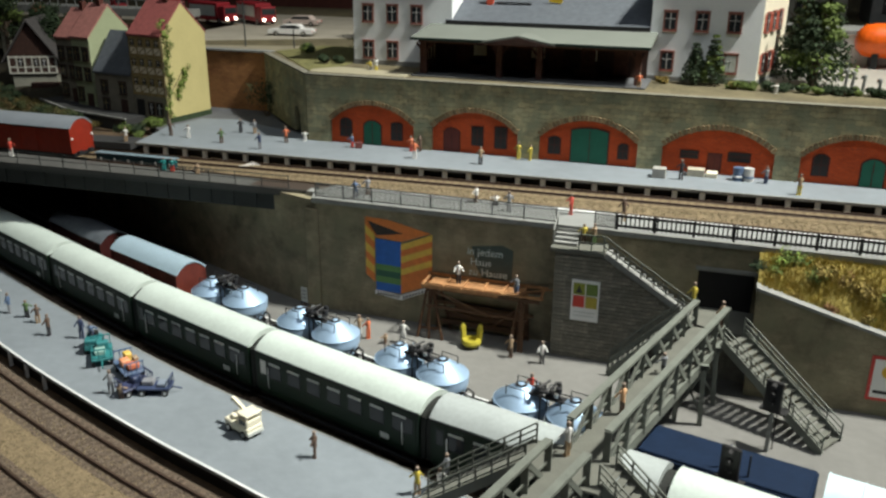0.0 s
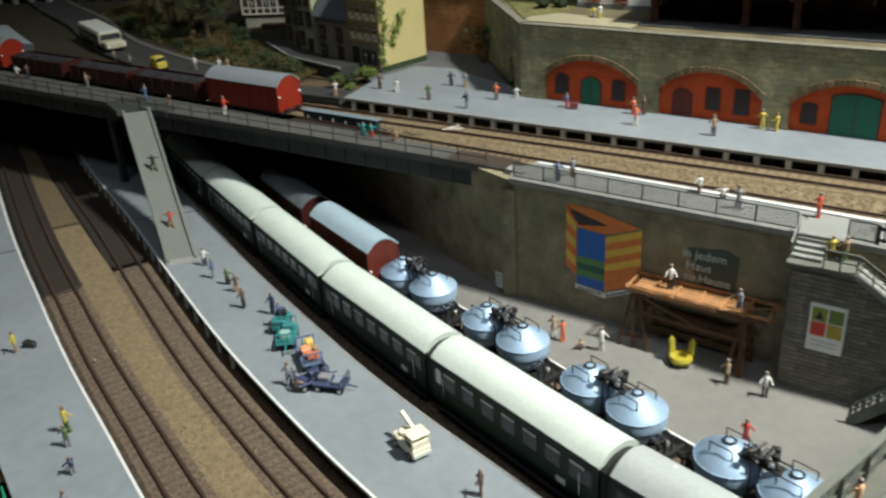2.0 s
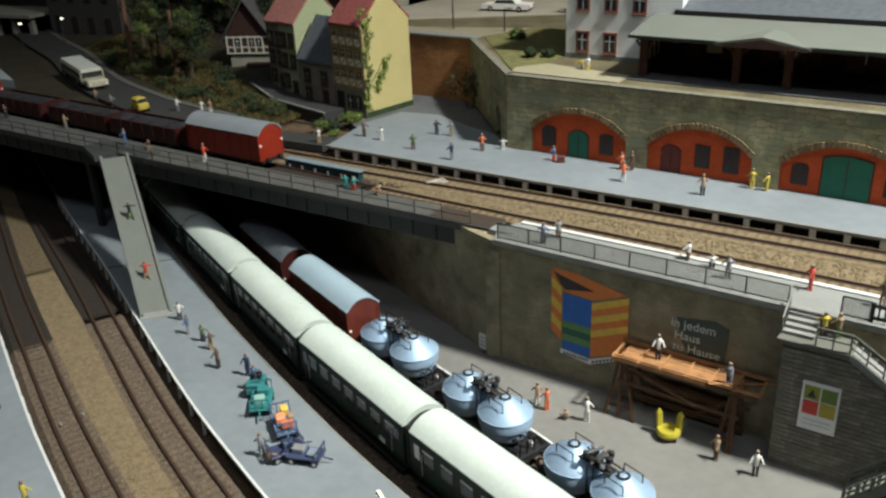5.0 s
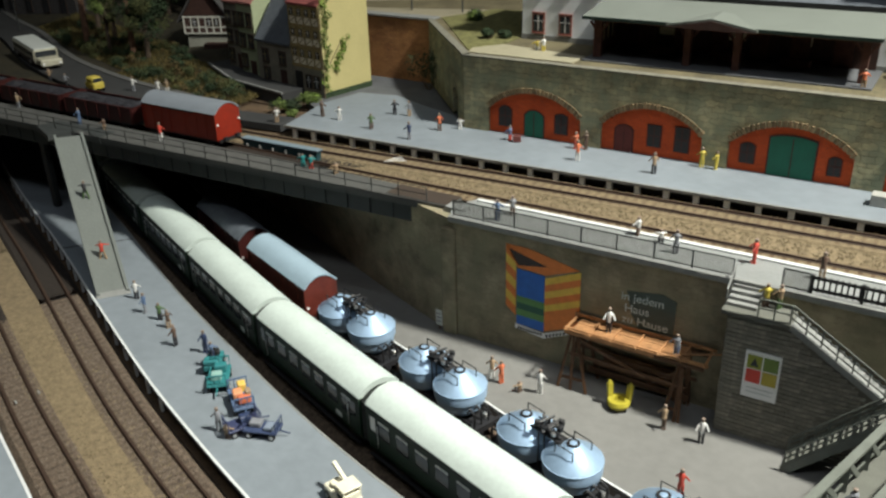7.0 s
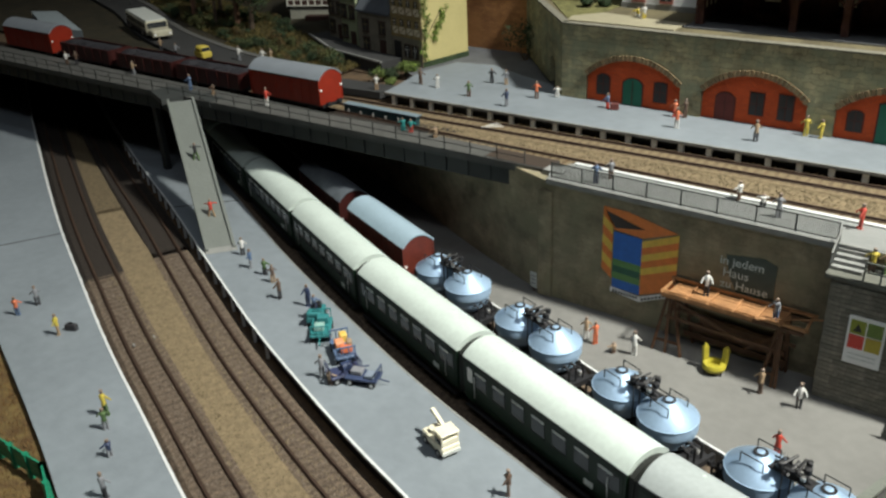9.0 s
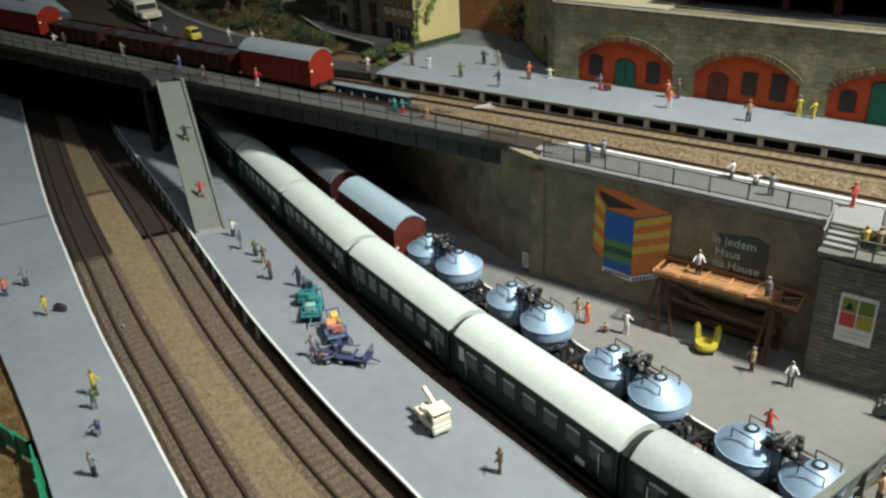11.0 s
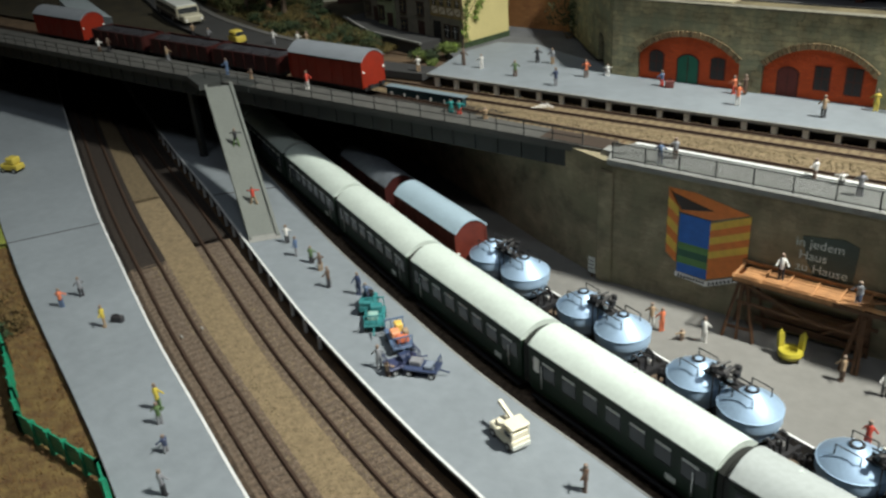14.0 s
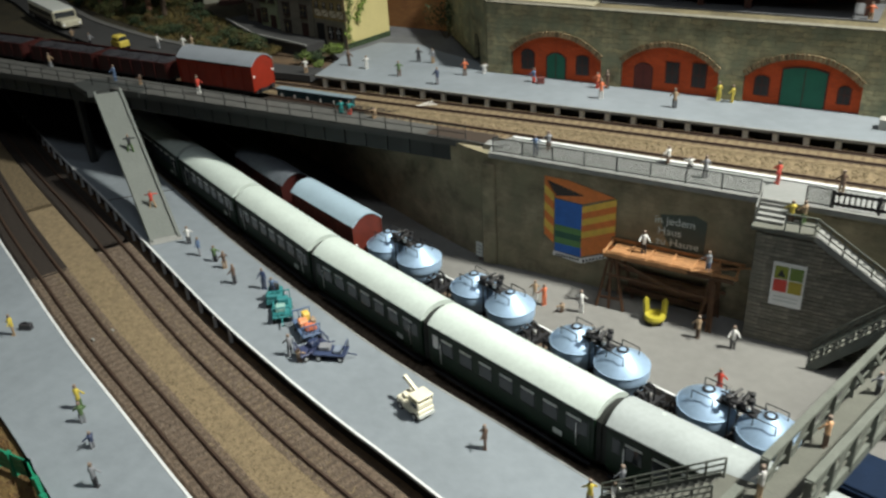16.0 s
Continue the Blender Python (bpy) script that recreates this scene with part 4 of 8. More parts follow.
def silo_wagon(m):
    """A two-axle cement wagon with two conical-topped tanks."""
    th = thing("silo_wagon", "black two-axle wagon carrying two pale blue conical silo tanks", "silo wagon", m, "silo wagons on the goods track")
    part("frame", box(B(), -4.0, 4.0, -1.0, 1.0, 0.85, 1.15, 0.04), M_FRAME, th)
    for x in (-1.75, 1.75):
        tk = part("tank", lathe(B(), [(0.45, 0.75), (1.46, 1.7), (1.5, 1.8), (1.5, 2.28), (1.64, 2.34), (1.65, 2.94), (1.6, 3.03), (0.45, 3.84), (0.36, 3.9), (0, 3.92)], 40, x), M_SILO, th, "pale blue conical silo tank", smooth=True)
        part("seam_ring", lathe(B(), [(1.62, 2.9), (1.67, 2.92), (1.67, 2.98), (1.62, 3.0)], 40, x), M_SILO, tk, smooth=True)
        part("lid", lathe(B(), [(0.0, 3.93), (0.24, 3.92), (0.24, 3.97), (0.14, 4.0), (0, 4.01)], 14, x), M_SILO, tk, "blue-grey filler lid")
        part("clamp_ring", lathe(B(), [(0.26, 3.93), (0.36, 3.93), (0.36, 3.98), (0.26, 3.98)], 12, x), M_FRAME, tk)
        for s in (-1, 1):
            bm = B()
            ps = [(x - 0.62, s * 0.75, 3.45), (x - 0.62, s * 0.75, 4.0), (x + 0.62, s * 0.75, 4.0), (x + 0.62, s * 0.75, 3.45)]
            for a, b in zip(ps, ps[1:]):
                cyl(bm, a, b, 0.034, n=6)
            part("guard_rail", bm, M_FRAME, tk)
    part("walkway", box(B(), -1.5, 1.5, -0.34, 0.34, 3.62, 3.7), M_FRAME, th, "black catwalk between the tanks")
    for p, q, r in (((-0.6, 0.3, 3.75), (0.5, -0.35, 4.15), 0.1), ((-0.4, 0.3, 3.75), (0.7, -0.35, 4.15), 0.1), ((-0.6, 0.42, 3.4), (-0.6, 0.42, 4.1), 0.07), ((-0.4, 0.42, 3.4), (-0.4, 0.42, 4.1), 0.07),
                    ((-0.7, -0.3, 4.0), (0.8, -0.1, 4.0), 0.12), ((-0.1, -0.45, 3.8), (0.0, 0.45, 4.2), 0.1), ((-1.0, 0.1, 3.55), (-0.4, -0.5, 4.3), 0.09), ((-0.4, -0.5, 4.3), (-0.2, 0.6, 4.35), 0.08),
                    ((1.0, 0.1, 3.55), (0.4, -0.5, 4.3), 0.09), ((0.4, -0.5, 4.3), (0.2, 0.6, 4.35), 0.08), ((-1.3, 0.55, 3.7), (1.3, 0.55, 3.75), 0.05)):
        part("pipe", cyl(B(), p, q, r, n=6), M_FRAME, th)
    for x, y, r, z in ((0.55, 0.25, 0.2, 3.9), (-0.45, -0.2, 0.17, 3.9), (0.45, 0.5, 0.16, 4.1), (-0.45, -0.5, 0.16, 4.1)):
        part("pipe_valve", lathe(B(), [(0, z), (r, z + 0.05), (r, z + 0.35), (0, z + 0.4)], 8, x, y), M_FRAME, th)
    for x, y in ((0.2, 0.2), (-0.75, 0.35), (0.7, -0.45)):
        part("valve_cap", lathe(B(), [(0, 4.02), (0.13, 4.04), (0.13, 4.22), (0, 4.26)], 8, x, y), M_CHROME, th, "pale metal valve cap")
    for s in (-1, 1):
        part("ladder", bar(bar(B(), (-0.22, s * 0.62, 1.0), (-0.22, s * 0.62, 3.9), 0.06), (0.22, s * 0.62, 1.0), (0.22, s * 0.62, 3.9), 0.06), M_FRAME, th)
        part("hose_pipe", cyl(B(), (-3.6, s * 0.85, 1.35), (3.6, s * 0.85, 1.3), 0.11, n=8), M_FRAME, th)
    for sx in (-1, 1):
        for y in (-0.7, -0.15, 0.4):
            bm = B()
            ps = [(sx * 3.85, y, 1.15), (sx * 3.85, y, 2.1), (sx * 3.45, y, 2.25), (sx * 3.2, y, 1.9)]
            for a, b in zip(ps, ps[1:]):
                cyl(bm, a, b, 0.07, n=6)
            part("hose_bow", bm, M_FRAME, th)
        part("end_beam", box(B(), sx * 4.0 - 0.1, sx * 4.0 + 0.1, -1.25, 1.25, 0.8, 1.2), M_FRAME, th)
        part("valve", boxc(B(), sx * 3.4, 0.55, 1.15, 0.35, 0.3, 0.28, 0.04), M_CHROME if sx > 0 else M_FRAME, th, "small valve box")
    for x in (-2.6, 2.6):
        axle_set(th, x)
    buffers(th, 4.0)
    return th


def on_line(line, x, y, z=RAIL_Z):
    s = nearest_length(line, x, y)
    p, a = at_length(line, s)
    return place(p.x, p.y, z, a)


first = silo_wagon(on_line(LINE_GOODS, -10.1, -4.7))
for x, y in ((-1.3, -7.6), (7.5, -10.6), (16.3, -13.0)):
    copy_thing(first, on_line(LINE_GOODS, x, y))


def van(length, m, body, roof, label, group, doors=True, height=2.75, half=1.4):
    """A covered goods van with a rounded roof."""
    th = thing("goods_van", label, "goods wagon", m, group)
    h = length / 2
    part("body", extrude_x(B(), [(-half, 0.95), (-half, 0.95 + height - 0.75)] + roof_outline(half, 0.95 + height - 0.75, 0.72, 12)[1:-1] + [(half, 0.95 + height - 0.75), (half, 0.95)], -h, h), body, th)
    part("roof", extrude_x(B(), roof_outline(half + 0.12, 0.95 + height - 0.68, 0.78, 12) + [(half, 0.95 + height - 0.72)] + roof_outline(half, 0.95 + height - 0.74, 0.72, 12)[::-1], -h - 0.08, h + 0.08), roof, th, "pale grey rounded roof", smooth=True)
    for s in (-1, 1):
        if doors:
            d = part("door", box(B(), -0.85, 0.85, s * half - 0.05, s * half + 0.05, 1.0, 0.9 + height - 0.72), body, th)
            part("door_rail", box(B(), -1.9, 1.9, s * (half + 0.05) - 0.03, s * (half + 0.05) + 0.03, 0.84 + height - 0.72, 0.92 + height - 0.72), M_FRAME, d)
        for k in range(9):
            x = -h + 0.1 + k * (2 * h - 0.2) / 8
            if not doors or abs(x) > 0.95:
                part("plank_rib", box(B(), x - 0.05, x + 0.05, s * half - 0.035, s * half + 0.035, 0.98, 0.9 + height - 0.74), body, th)
        for sx in (-1, 1):
            part("tail_lamp", cyl(B(), (sx * (h + 0.01), s * (half - 0.12), 2.3), (sx * (h + 0.12), s * (half - 0.12), 2.3), 0.1, n=8), M_WHITE, th, "small white lamp disc")
            part("corner_post", box(B(), sx * h - 0.04, sx * h + 0.04, s * half - 0.09, s * half + 0.03, 0.95, 0.95 + height - 0.7), body, th)
    part("solebar", box(B(), -h, h, -1.15, 1.15, 0.62, 0.96), M_FRAME, th)
    for x in (-h * 0.6, h * 0.6):
        axle_set(th, x)
    buffers(th, h)
    return th


def open_wagon(length, m, body, load, label, group):
    """An open wagon heaped with coal."""
    th = thing("open_wagon", label, "goods wagon", m, group)
    h = length / 2
    part("floor", box(B(), -h, h, -1.35, 1.35, 0.8, 1.0), M_FRAME, th)
    for s in (-1, 1):
        part("side_board", box(B(), -h, h, s * 1.35 - 0.07, s * 1.35 + 0.07, 1.0, 2.45), body, th)
        part("end_board", box(B(), s * h - 0.07, s * h + 0.07, -1.28, 1.28, 1.0, 2.5), body, th)
        for k in range(7):
            x = -h + 0.2 + k * (2 * h - 0.4) / 6
            part("stanchion", box(B(), x - 0.06, x + 0.06, s * 1.44 - 0.05, s * 1.44 + 0.05, 0.9, 2.45), body, th)
    bm = B()
    nx, ny = 26, 9
    g = [[bm.verts.new((-h + 0.08 + (2 * h - 0.16) * i / nx, -1.27 + 2.54 * j / ny, 2.2 + 0.42 * math.sin(math.pi * j / ny) * (0.7 + 0.3 * math.sin(i * 0.9)) + 0.16 * noise.noise(Vector((i * 0.7, j * 0.7, length))))) for j in range(ny + 1)] for i in range(nx + 1)]
    for i in range(nx):
        for j in range(ny):
            bm.faces.new((g[i][j], g[i + 1][j], g[i + 1][j + 1], g[i][j + 1]))
    part("load", bm, load, th, "heaped dark coal")
    for x in (-h * 0.6, h * 0.6):
        axle_set(th, x)
    buffers(th, h)
    return th


# pale rods left lying across the far upper track, and bright rail joints on the empty track
wr = thing("white_rods", "bundle of white rods lying across the upper track", "rods", place(-15.9, 8.9, 8.6, 20))
for k in range(3):
    part("rod", cyl(B(), (-0.9 + 0.25 * k, -0.4 + 0.34 * k, 0.05), (0.9 - 0.3 * k, -0.1 + 0.42 * k, 0.09), 0.032, n=6), M_WHITE, wr)
for x, y, a in ((-26.5, -20.9, -20), (-26.2, -19.4, -21)):
    fp_ = thing("rail_joint", "bright metal fishplate on a rusty rail", "fishplate", place(x, y, -0.71, a), "fishplates on the empty track")
    part("plate", box(B(), -0.22, 0.22, -0.06, 0.06, 0.0, 0.025, 0.008), M_CONC, fp_)
# brown vans in front of the silo wagons
van(9.3, on_line(LINE_GOODS, -18.8, -1.7), M_OXMID, M_ROOFG, "red-brown goods van with a pale blue-grey roof", "brown vans on the goods track", doors=True, height=3.65, half=1.3)
# same van type, body and roof coloured darker for the bridge's shade
van(9.3, on_line(LINE_GOODS, -28.9, 2.2), M_OXDARK, M_TILEB, "brown goods van, coloured darker for the shade of the bridge", "brown vans on the goods track", height=3.65, half=1.3)
# red train on the bridge
UPZ = 8.58
van(9.0, on_line(LINE_NEAR, -35.5, 6.8, UPZ), M_OXIDE, M_ROOFR, "bright red goods van with a grey roof at the train's end", "red train on the bridge", height=3.0)
for x in (-46.4, -57.2, -68.0):
    open_wagon(9.8, on_line(LINE_NEAR, x, 6.3, UPZ), M_OXDARK, M_COAL, "dark red open wagon heaped with coal", "red train on the bridge")
van(10.5, on_line(LINE_NEAR, -79.5, 6.3, UPZ), M_OXIDE, M_ROOFR, "bright red goods van with a grey roof further up the train", "red train on the bridge", height=3.0)
# wagons beyond the footbridge
th = thing("navy_wagon", "long low navy blue wagon below the footbridge", "goods wagon", on_line(LINE_GOODS, 26.0, -15.2))
part("body", box(B(), -4.4, 4.4, -1.55, 1.55, 0.9, 2.9, 0.06), M_NAVY, th)
part("lid", box(B(), -4.3, 4.3, -1.45, 1.45, 2.9, 3.05, 0.05), M_NAVY, th)
part("tarpaulin_rib", box(B(), -0.08, 0.08, -1.5, 1.5, 3.05, 3.12), M_NAVY, th)
part("solebar", box(B(), -4.4, 4.4, -1.2, 1.2, 0.6, 0.9), M_FRAME, th)
for x in (-2.8, 2.8):
    axle_set(th, x)
buffers(th, 4.4)
th = thing("pale_wagon", "glossy pale blue covered wagon at the end of the goods track", "goods wagon", place(35.2, -16.9, RAIL_Z, -13))
part("body", extrude_x(B(), [(-1.5, 0.9), (-1.5, 2.6)] + roof_outline(1.5, 2.6, 0.9, 12)[1:-1] + [(1.5, 2.6), (1.5, 0.9)], -4.2, 4.2), M_PALEB, th, smooth=True)
for k in range(6):
    x = -4.2 + k * 1.68
    part("roof_rib", extrude_x(B(), roof_outline(1.54, 2.62, 0.93, 12) + [(1.5, 2.5), (-1.5, 2.5)], x - 0.04, x + 0.04), M_PALEB, th)
part("solebar", box(B(), -4.2, 4.2, -1.2, 1.2, 0.6, 0.9), M_FRAME, th)
for x in (-2.8, 2.8):
    axle_set(th, x)
buffers(th, 4.2)


# ---- pier with stairs, landing, portal and slope wall ----
pr = thing("stair_pier", "grey stone pier carrying a stairway down from the walk", "pier", kind="structure")
PF = -1.75
part("pier_body", prism(B(), [(14.1, -1.2), (14.1, 7.85), (17.4, 7.85), (23.3, 4.1), (28.0, 4.1), (28.0, -1.2)], PF, -0.004), M_PIER, pr)
part("landing_slab", box(B(), 13.75, 17.5, PF - 0.2, 0.0, 7.85, 8.15, 0.05), M_FBDECK, pr, "grey concrete landing")
for k in range(4):
    part("step", box(B(), 13.9, 15.5, -1.35 + k * 0.36, 0.15, 8.15 + k * 0.21, 8.36 + k * 0.21), M_CONC, pr, "pale step")
    part("baluster", bar(B(), (13.85, -1.4 + k * 0.45, 8.15 + k * 0.2), (13.85, -1.4 + k * 0.45, 9.2 + k * 0.24), 0.07), M_CONC, pr)
part("step_rail", bar(B(), (13.85, -1.45, 9.15), (13.85, 0.1, 10.05), 0.08), M_CONC, pr)
n = 15
for k in range(n):
    x = 17.4 + k * 5.9 / n
    z = 7.95 - (k + 1) * 3.75 / n
    part("step", box(B(), x, x + 0.45, PF + 0.05, -0.1, z - 0.1, z + 0.14), M_CONC, pr)
part("stair_string", bar(B(), (17.3, PF - 0.02, 8.05), (23.4, PF - 0.02, 4.2), 0.2, 0.36), M_CONC, pr, "pale stone stringer")
railing("stair_railing", (17.4, PF + 0.02, 8.1), (23.4, PF + 0.02, 4.3), "grey railing of the pier stairs", 7, 1.15, (0.35, 0.68, 1.0), 0.045, M_FBR)
railing("landing_railing", (15.7, PF - 0.1, 8.15), (17.4, PF - 0.1, 8.15), "grey railing round the pier landing", 2, 1.1, (0.5, 1.0), 0.05, M_FBR)
part("portal_landing", box(B(), 22.9, 28.0, -3.6, 0.0, 4.1, 4.4, 0.05), M_FBDECK, pr)
# coursed stones of the pier's two visible faces
rng = random.Random(77)
PS = []
for k in range(6):
    L_ = 0.6 + 0.2 * k
    PS.append((L_, mesh_of(box(B(), 0.01, L_ - 0.01, -0.05, 0.05, 0.01, 0.275, 0.025), M_PSTONE, name="stone")))
row = 0
while -0.1 + row * 0.285 < 7.5:
    z = -0.05 + row * 0.285
    edge = 26.0 if z + 0.3 < 4.0 else 23.4 - (z + 0.3 - 4.1) * 5.9 / 3.75 - 0.15
    x = 14.12
    while x < edge - 0.45:
        L_, me = rng.choice(PS)
        if x + L_ > edge:
            L_, me = PS[0]
        ob = new("stone", me)
        ob.parent = pr
        ob.matrix_basis = place(x, PF - 0.01 - rng.uniform(0, 0.035), z)
        x += L_
    row += 1
# portal in the wall
pt = thing("wall_portal", "dark rectangular passage through the wall under a concrete lintel", "portal", kind="structure")
part("opening", box(B(), 23.6, 27.2, -0.06, -0.01, 4.4, 7.05), M_VOID, pt, "black opening")
part("lintel", box(B(), 23.4, 27.4, -0.12, -0.01, 7.05, 7.35, 0.03), M_CONC, pt)
# slope wall to the right, standing in front, with grass on it
sw = thing("slope_wall", "brown stone wing wall with a sloping pale coping", "wing wall", kind="structure")
out = [(27.3, -1.2), (27.3, 7.4), (34.8, 5.3), (48, 1.6), (60, 0.6), (60, -1.2)]
part("face", prism(B(), out, -3.4, -2.6), M_STONE, sw)
for (xa, za), (xb, zb) in (((27.2, 7.5), (34.8, 5.4)), ((34.8, 5.4), (48, 1.7))):
    part("coping", bar(B(), (xa, -3.0, za), (xb, -3.0, zb), 1.0, 0.2), M_CONC, sw)
bm = B()
nx, ny = 44, 10
g = []
for i in range(nx + 1):
    x = 27.3 + 28 * i / nx
    zf = 7.3 - (x - 27.3) * 0.28 if x < 34.8 else 5.2 - (x - 34.8) * 0.28
    row = []
    for j in range(ny + 1):
        y = -2.9 + 2.95 * j / ny
        z = zf + (8.8 - zf) * (j / ny) ** 0.8 + 0.5 * noise.noise(Vector((x * 0.5, y, 3))) * (1 - j / ny) + 0.25 * math.sin(math.pi * j / ny)
        row.append(bm.verts.new((x, y, z)))
    g.append(row)
for i in range(nx):
    for j in range(ny):
        bm.faces.new((g[i][j], g[i + 1][j], g[i + 1][j + 1], g[i][j + 1]))
structure("grass_bank", bm, M_GRASSY, "yellow dry grass bank above the wing wall", "grass bank", smooth=True)

# ---- footbridge ----
FB = thing("footbridge", "grey-green steel truss footbridge over the tracks", "footbridge", kind="structure")


def span(a, b, w, zdeck=4.4, h=1.65, panels=7, left=True, right=True):
    """One truss span: deck, chords, uprights and diagonals on each side, each bar a part."""
    a, b = Vector((*a, 0)), Vector((*b, 0))
    d = (b - a).normalized()
    nrm = Vector((-d.y, d.x, 0))
    part("deck", slab(B(), [tuple((p + nrm * s * w / 2)[:2]) for p, s in ((a, -1), (b, -1), (b, 1), (a, 1))], zdeck - 0.12, zdeck), M_FBDECK, FB, "worn pale deck")
    for s in ((1,) if left else ()) + ((-1,) if right else ()):
        o = nrm * s * w / 2
        lo, hi = Vector((0, 0, zdeck - 0.7)), Vector((0, 0, zdeck + h))
        part("bottom_chord", bar(B(), a + o + lo, b + o + lo, 0.24, 0.62), M_FBR, FB)
        part("top_chord", bar(B(), a + o + hi, b + o + hi, 0.4, 0.16), M_FBR, FB)
        part("mid_rail", bar(B(), a + o + (lo + hi) / 2, b + o + (lo + hi) / 2, 0.07, 0.12), M_FBR, FB)
        for k in range(panels + 1):
            p = a.lerp(b, k / panels) + o
            part("upright", bar(B(), p + lo, p + hi, 0.34, 0.16), M_FBR, FB)
            if k < panels:
                q = a.lerp(b, (k + 1) / panels) + o
                if k >= panels / 2:
                    part("diagonal", bar(B(), p + hi, q + lo, 0.14, 0.26), M_FBR, FB)
                else:
                    part("diagonal", bar(B(), p + lo, q + hi, 0.14, 0.26), M_FBR, FB)


FA, FBp, FC = (24.7, -3.4), (19.6, -20.4), (14.6, -37.2)
span(FA, FBp, 2.0, panels=8)
span((19.0, -22.6), FC, 2.0, panels=7)
part("middle_landing", slab(B(), [(16.9, -19.9), (21.3, -20.2), (20.6, -23.4), (16.4, -23.0)], 4.26, 4.395), M_FBDECK, FB, "pale landing plate")


def trestle(x, y, w=2.2):
    for s in (-1, 1):
        part("leg", bar(B(), (x + s * w / 2, y, -1.2), (x + s * w / 2 * 0.8, y, 4.0), 0.3), M_FBR, FB)
    part("brace", bar(B(), (x - w / 2, y, 0.6), (x + w / 2 * 0.8, y, 3.6), 0.12), M_FBR, FB)
    part("brace", bar(B(), (x + w / 2, y, 0.6), (x - w / 2 * 0.8, y, 3.6), 0.12), M_FBR, FB)
    part("cross_beam", bar(B(), (x - w / 2 - 0.1, y, 3.95), (x + w / 2 + 0.1, y, 3.95), 0.3), M_FBR, FB)


trestle(24.4, -5.4)
trestle(19.4, -21.2)
trestle(24.0, -8.2, 1.6)


def stairs(name, top, bottom, w, label, n=16):
    """A steel stairway: treads, stringers and railings."""
    th = thing(name, label, "stairway", kind="structure")
    a, b = Vector(top), Vector(bottom)
    d = Vector((b.x - a.x, b.y - a.y, 0)).normalized()
    nrm = Vector((-d.y, d.x, 0))
    for k in range(n):
        p = a.lerp(b, (k + 0.5) / n)
        part("tread", bar(B(), p - nrm * w / 2, p + nrm * w / 2, 0.4, 0.1), M_FBDECK, th)
    for s in (-1, 1):
        o = nrm * s * w / 2
        part("stringer", bar(B(), a + o, b + o, 0.12, 0.5), M_FBR, th)
        for f in (0.45, 0.8, 1.15):
            part("rail", bar(B(), a + o + Vector((0, 0, f)), b + o + Vector((0, 0, f)), 0.07), M_FBR, th)
        for k in range(8):
            p = a.lerp(b, k / 7) + o
            part("post", bar(B(), p, p + Vector((0, 0, 1.15)), 0.09), M_FBR, th)
    return th


stairs("footbridge_stairs", (22.9, -2.75, 4.4), (18.5, -2.95, 0.05), 1.5, "steel stairway along the foot of the stone pier", 14)
stairs("footbridge_stairs", (26.2, -4.6, 4.4), (32.2, -8.3, 0.05), 2.3, "steel stairway down to the yard from the footbridge")
stairs("footbridge_stairs", (17.0, -21.2, 4.4), (11.2, -20.9, 0.05), 2.0, "steel stairway down to the middle platform")
stairs("footbridge_stairs", (20.8, -21.8, 4.4), (26.4, -23.4, 0.05), 2.0, "steel stairway down to the platform beyond")

# ---- signs and murals ----
mu = thing("block_mural", "painted mural of a colourful striped tower block", "mural")
blue, green, yell, oran, dark = paint(0.012, 0.12, 0.46), paint(0.10, 0.24, 0.07), paint(0.72, 0.47, 0.06), paint(0.68, 0.19, 0.03), paint(0.03, 0.015, 0.01)
teal = paint(0.02, 0.10, 0.06)


def flat(name, pts, material, parent, y=-0.03, t=0.015):
    return part(name, prism(B(), pts, y - t, y), material, parent)


flat("mural_top", [(-0.85, 8.15), (0.95, 8.1), (4.45, 7.35), (2.1, 6.45), (0.0, 6.6)], oran, mu)
flat("mural_court", [(-0.6, 7.85), (0.35, 7.6), (2.2, 7.1), (0.1, 6.75)], dark, mu, -0.046)
for k, c in enumerate((oran, yell, oran, yell, oran, yell, oran)):
    z0, z1 = 8.15 - k * 0.66, 8.15 - (k + 1) * 0.66
    flat("mural_side_stripe", [(-0.85, z0), (-0.1, z0 - 0.62), (-0.1, z1 - 0.62), (-0.85, z1)], c, mu, -0.03)
for z0, z1, c in ((2.3, 3.0, blue), (3.0, 3.5, green), (3.5, 4.0, teal), (4.0, 4.5, green), (4.5, 6.5, blue)):
    flat("mural_front_stripe", [(0.0, z0), (2.05, z0 - 0.08), (2.05, z1 - 0.08), (0.0, z1)], c, mu, -0.062)
for k in range(8):
    z0, z1 = 2.45 + k * 0.5, 2.45 + (k + 1) * 0.5
    flat("mural_right_stripe", [(2.05, z0 - 0.2), (4.55, z0 + 0.85), (4.55, z1 + 0.85), (2.05, z1 - 0.2)], (oran, yell)[k % 2] if k != 1 else oran, mu, -0.062)
flat("mural_base", [(-0.1, 2.3), (2.05, 2.1), (2.05, 1.7), (-0.1, 1.95)], M_WHITE, mu, -0.07)
flat("mural_base", [(2.05, 2.1), (4.55, 3.2), (4.55, 2.85), (2.05, 1.7)], M_WHITE, mu, -0.07)
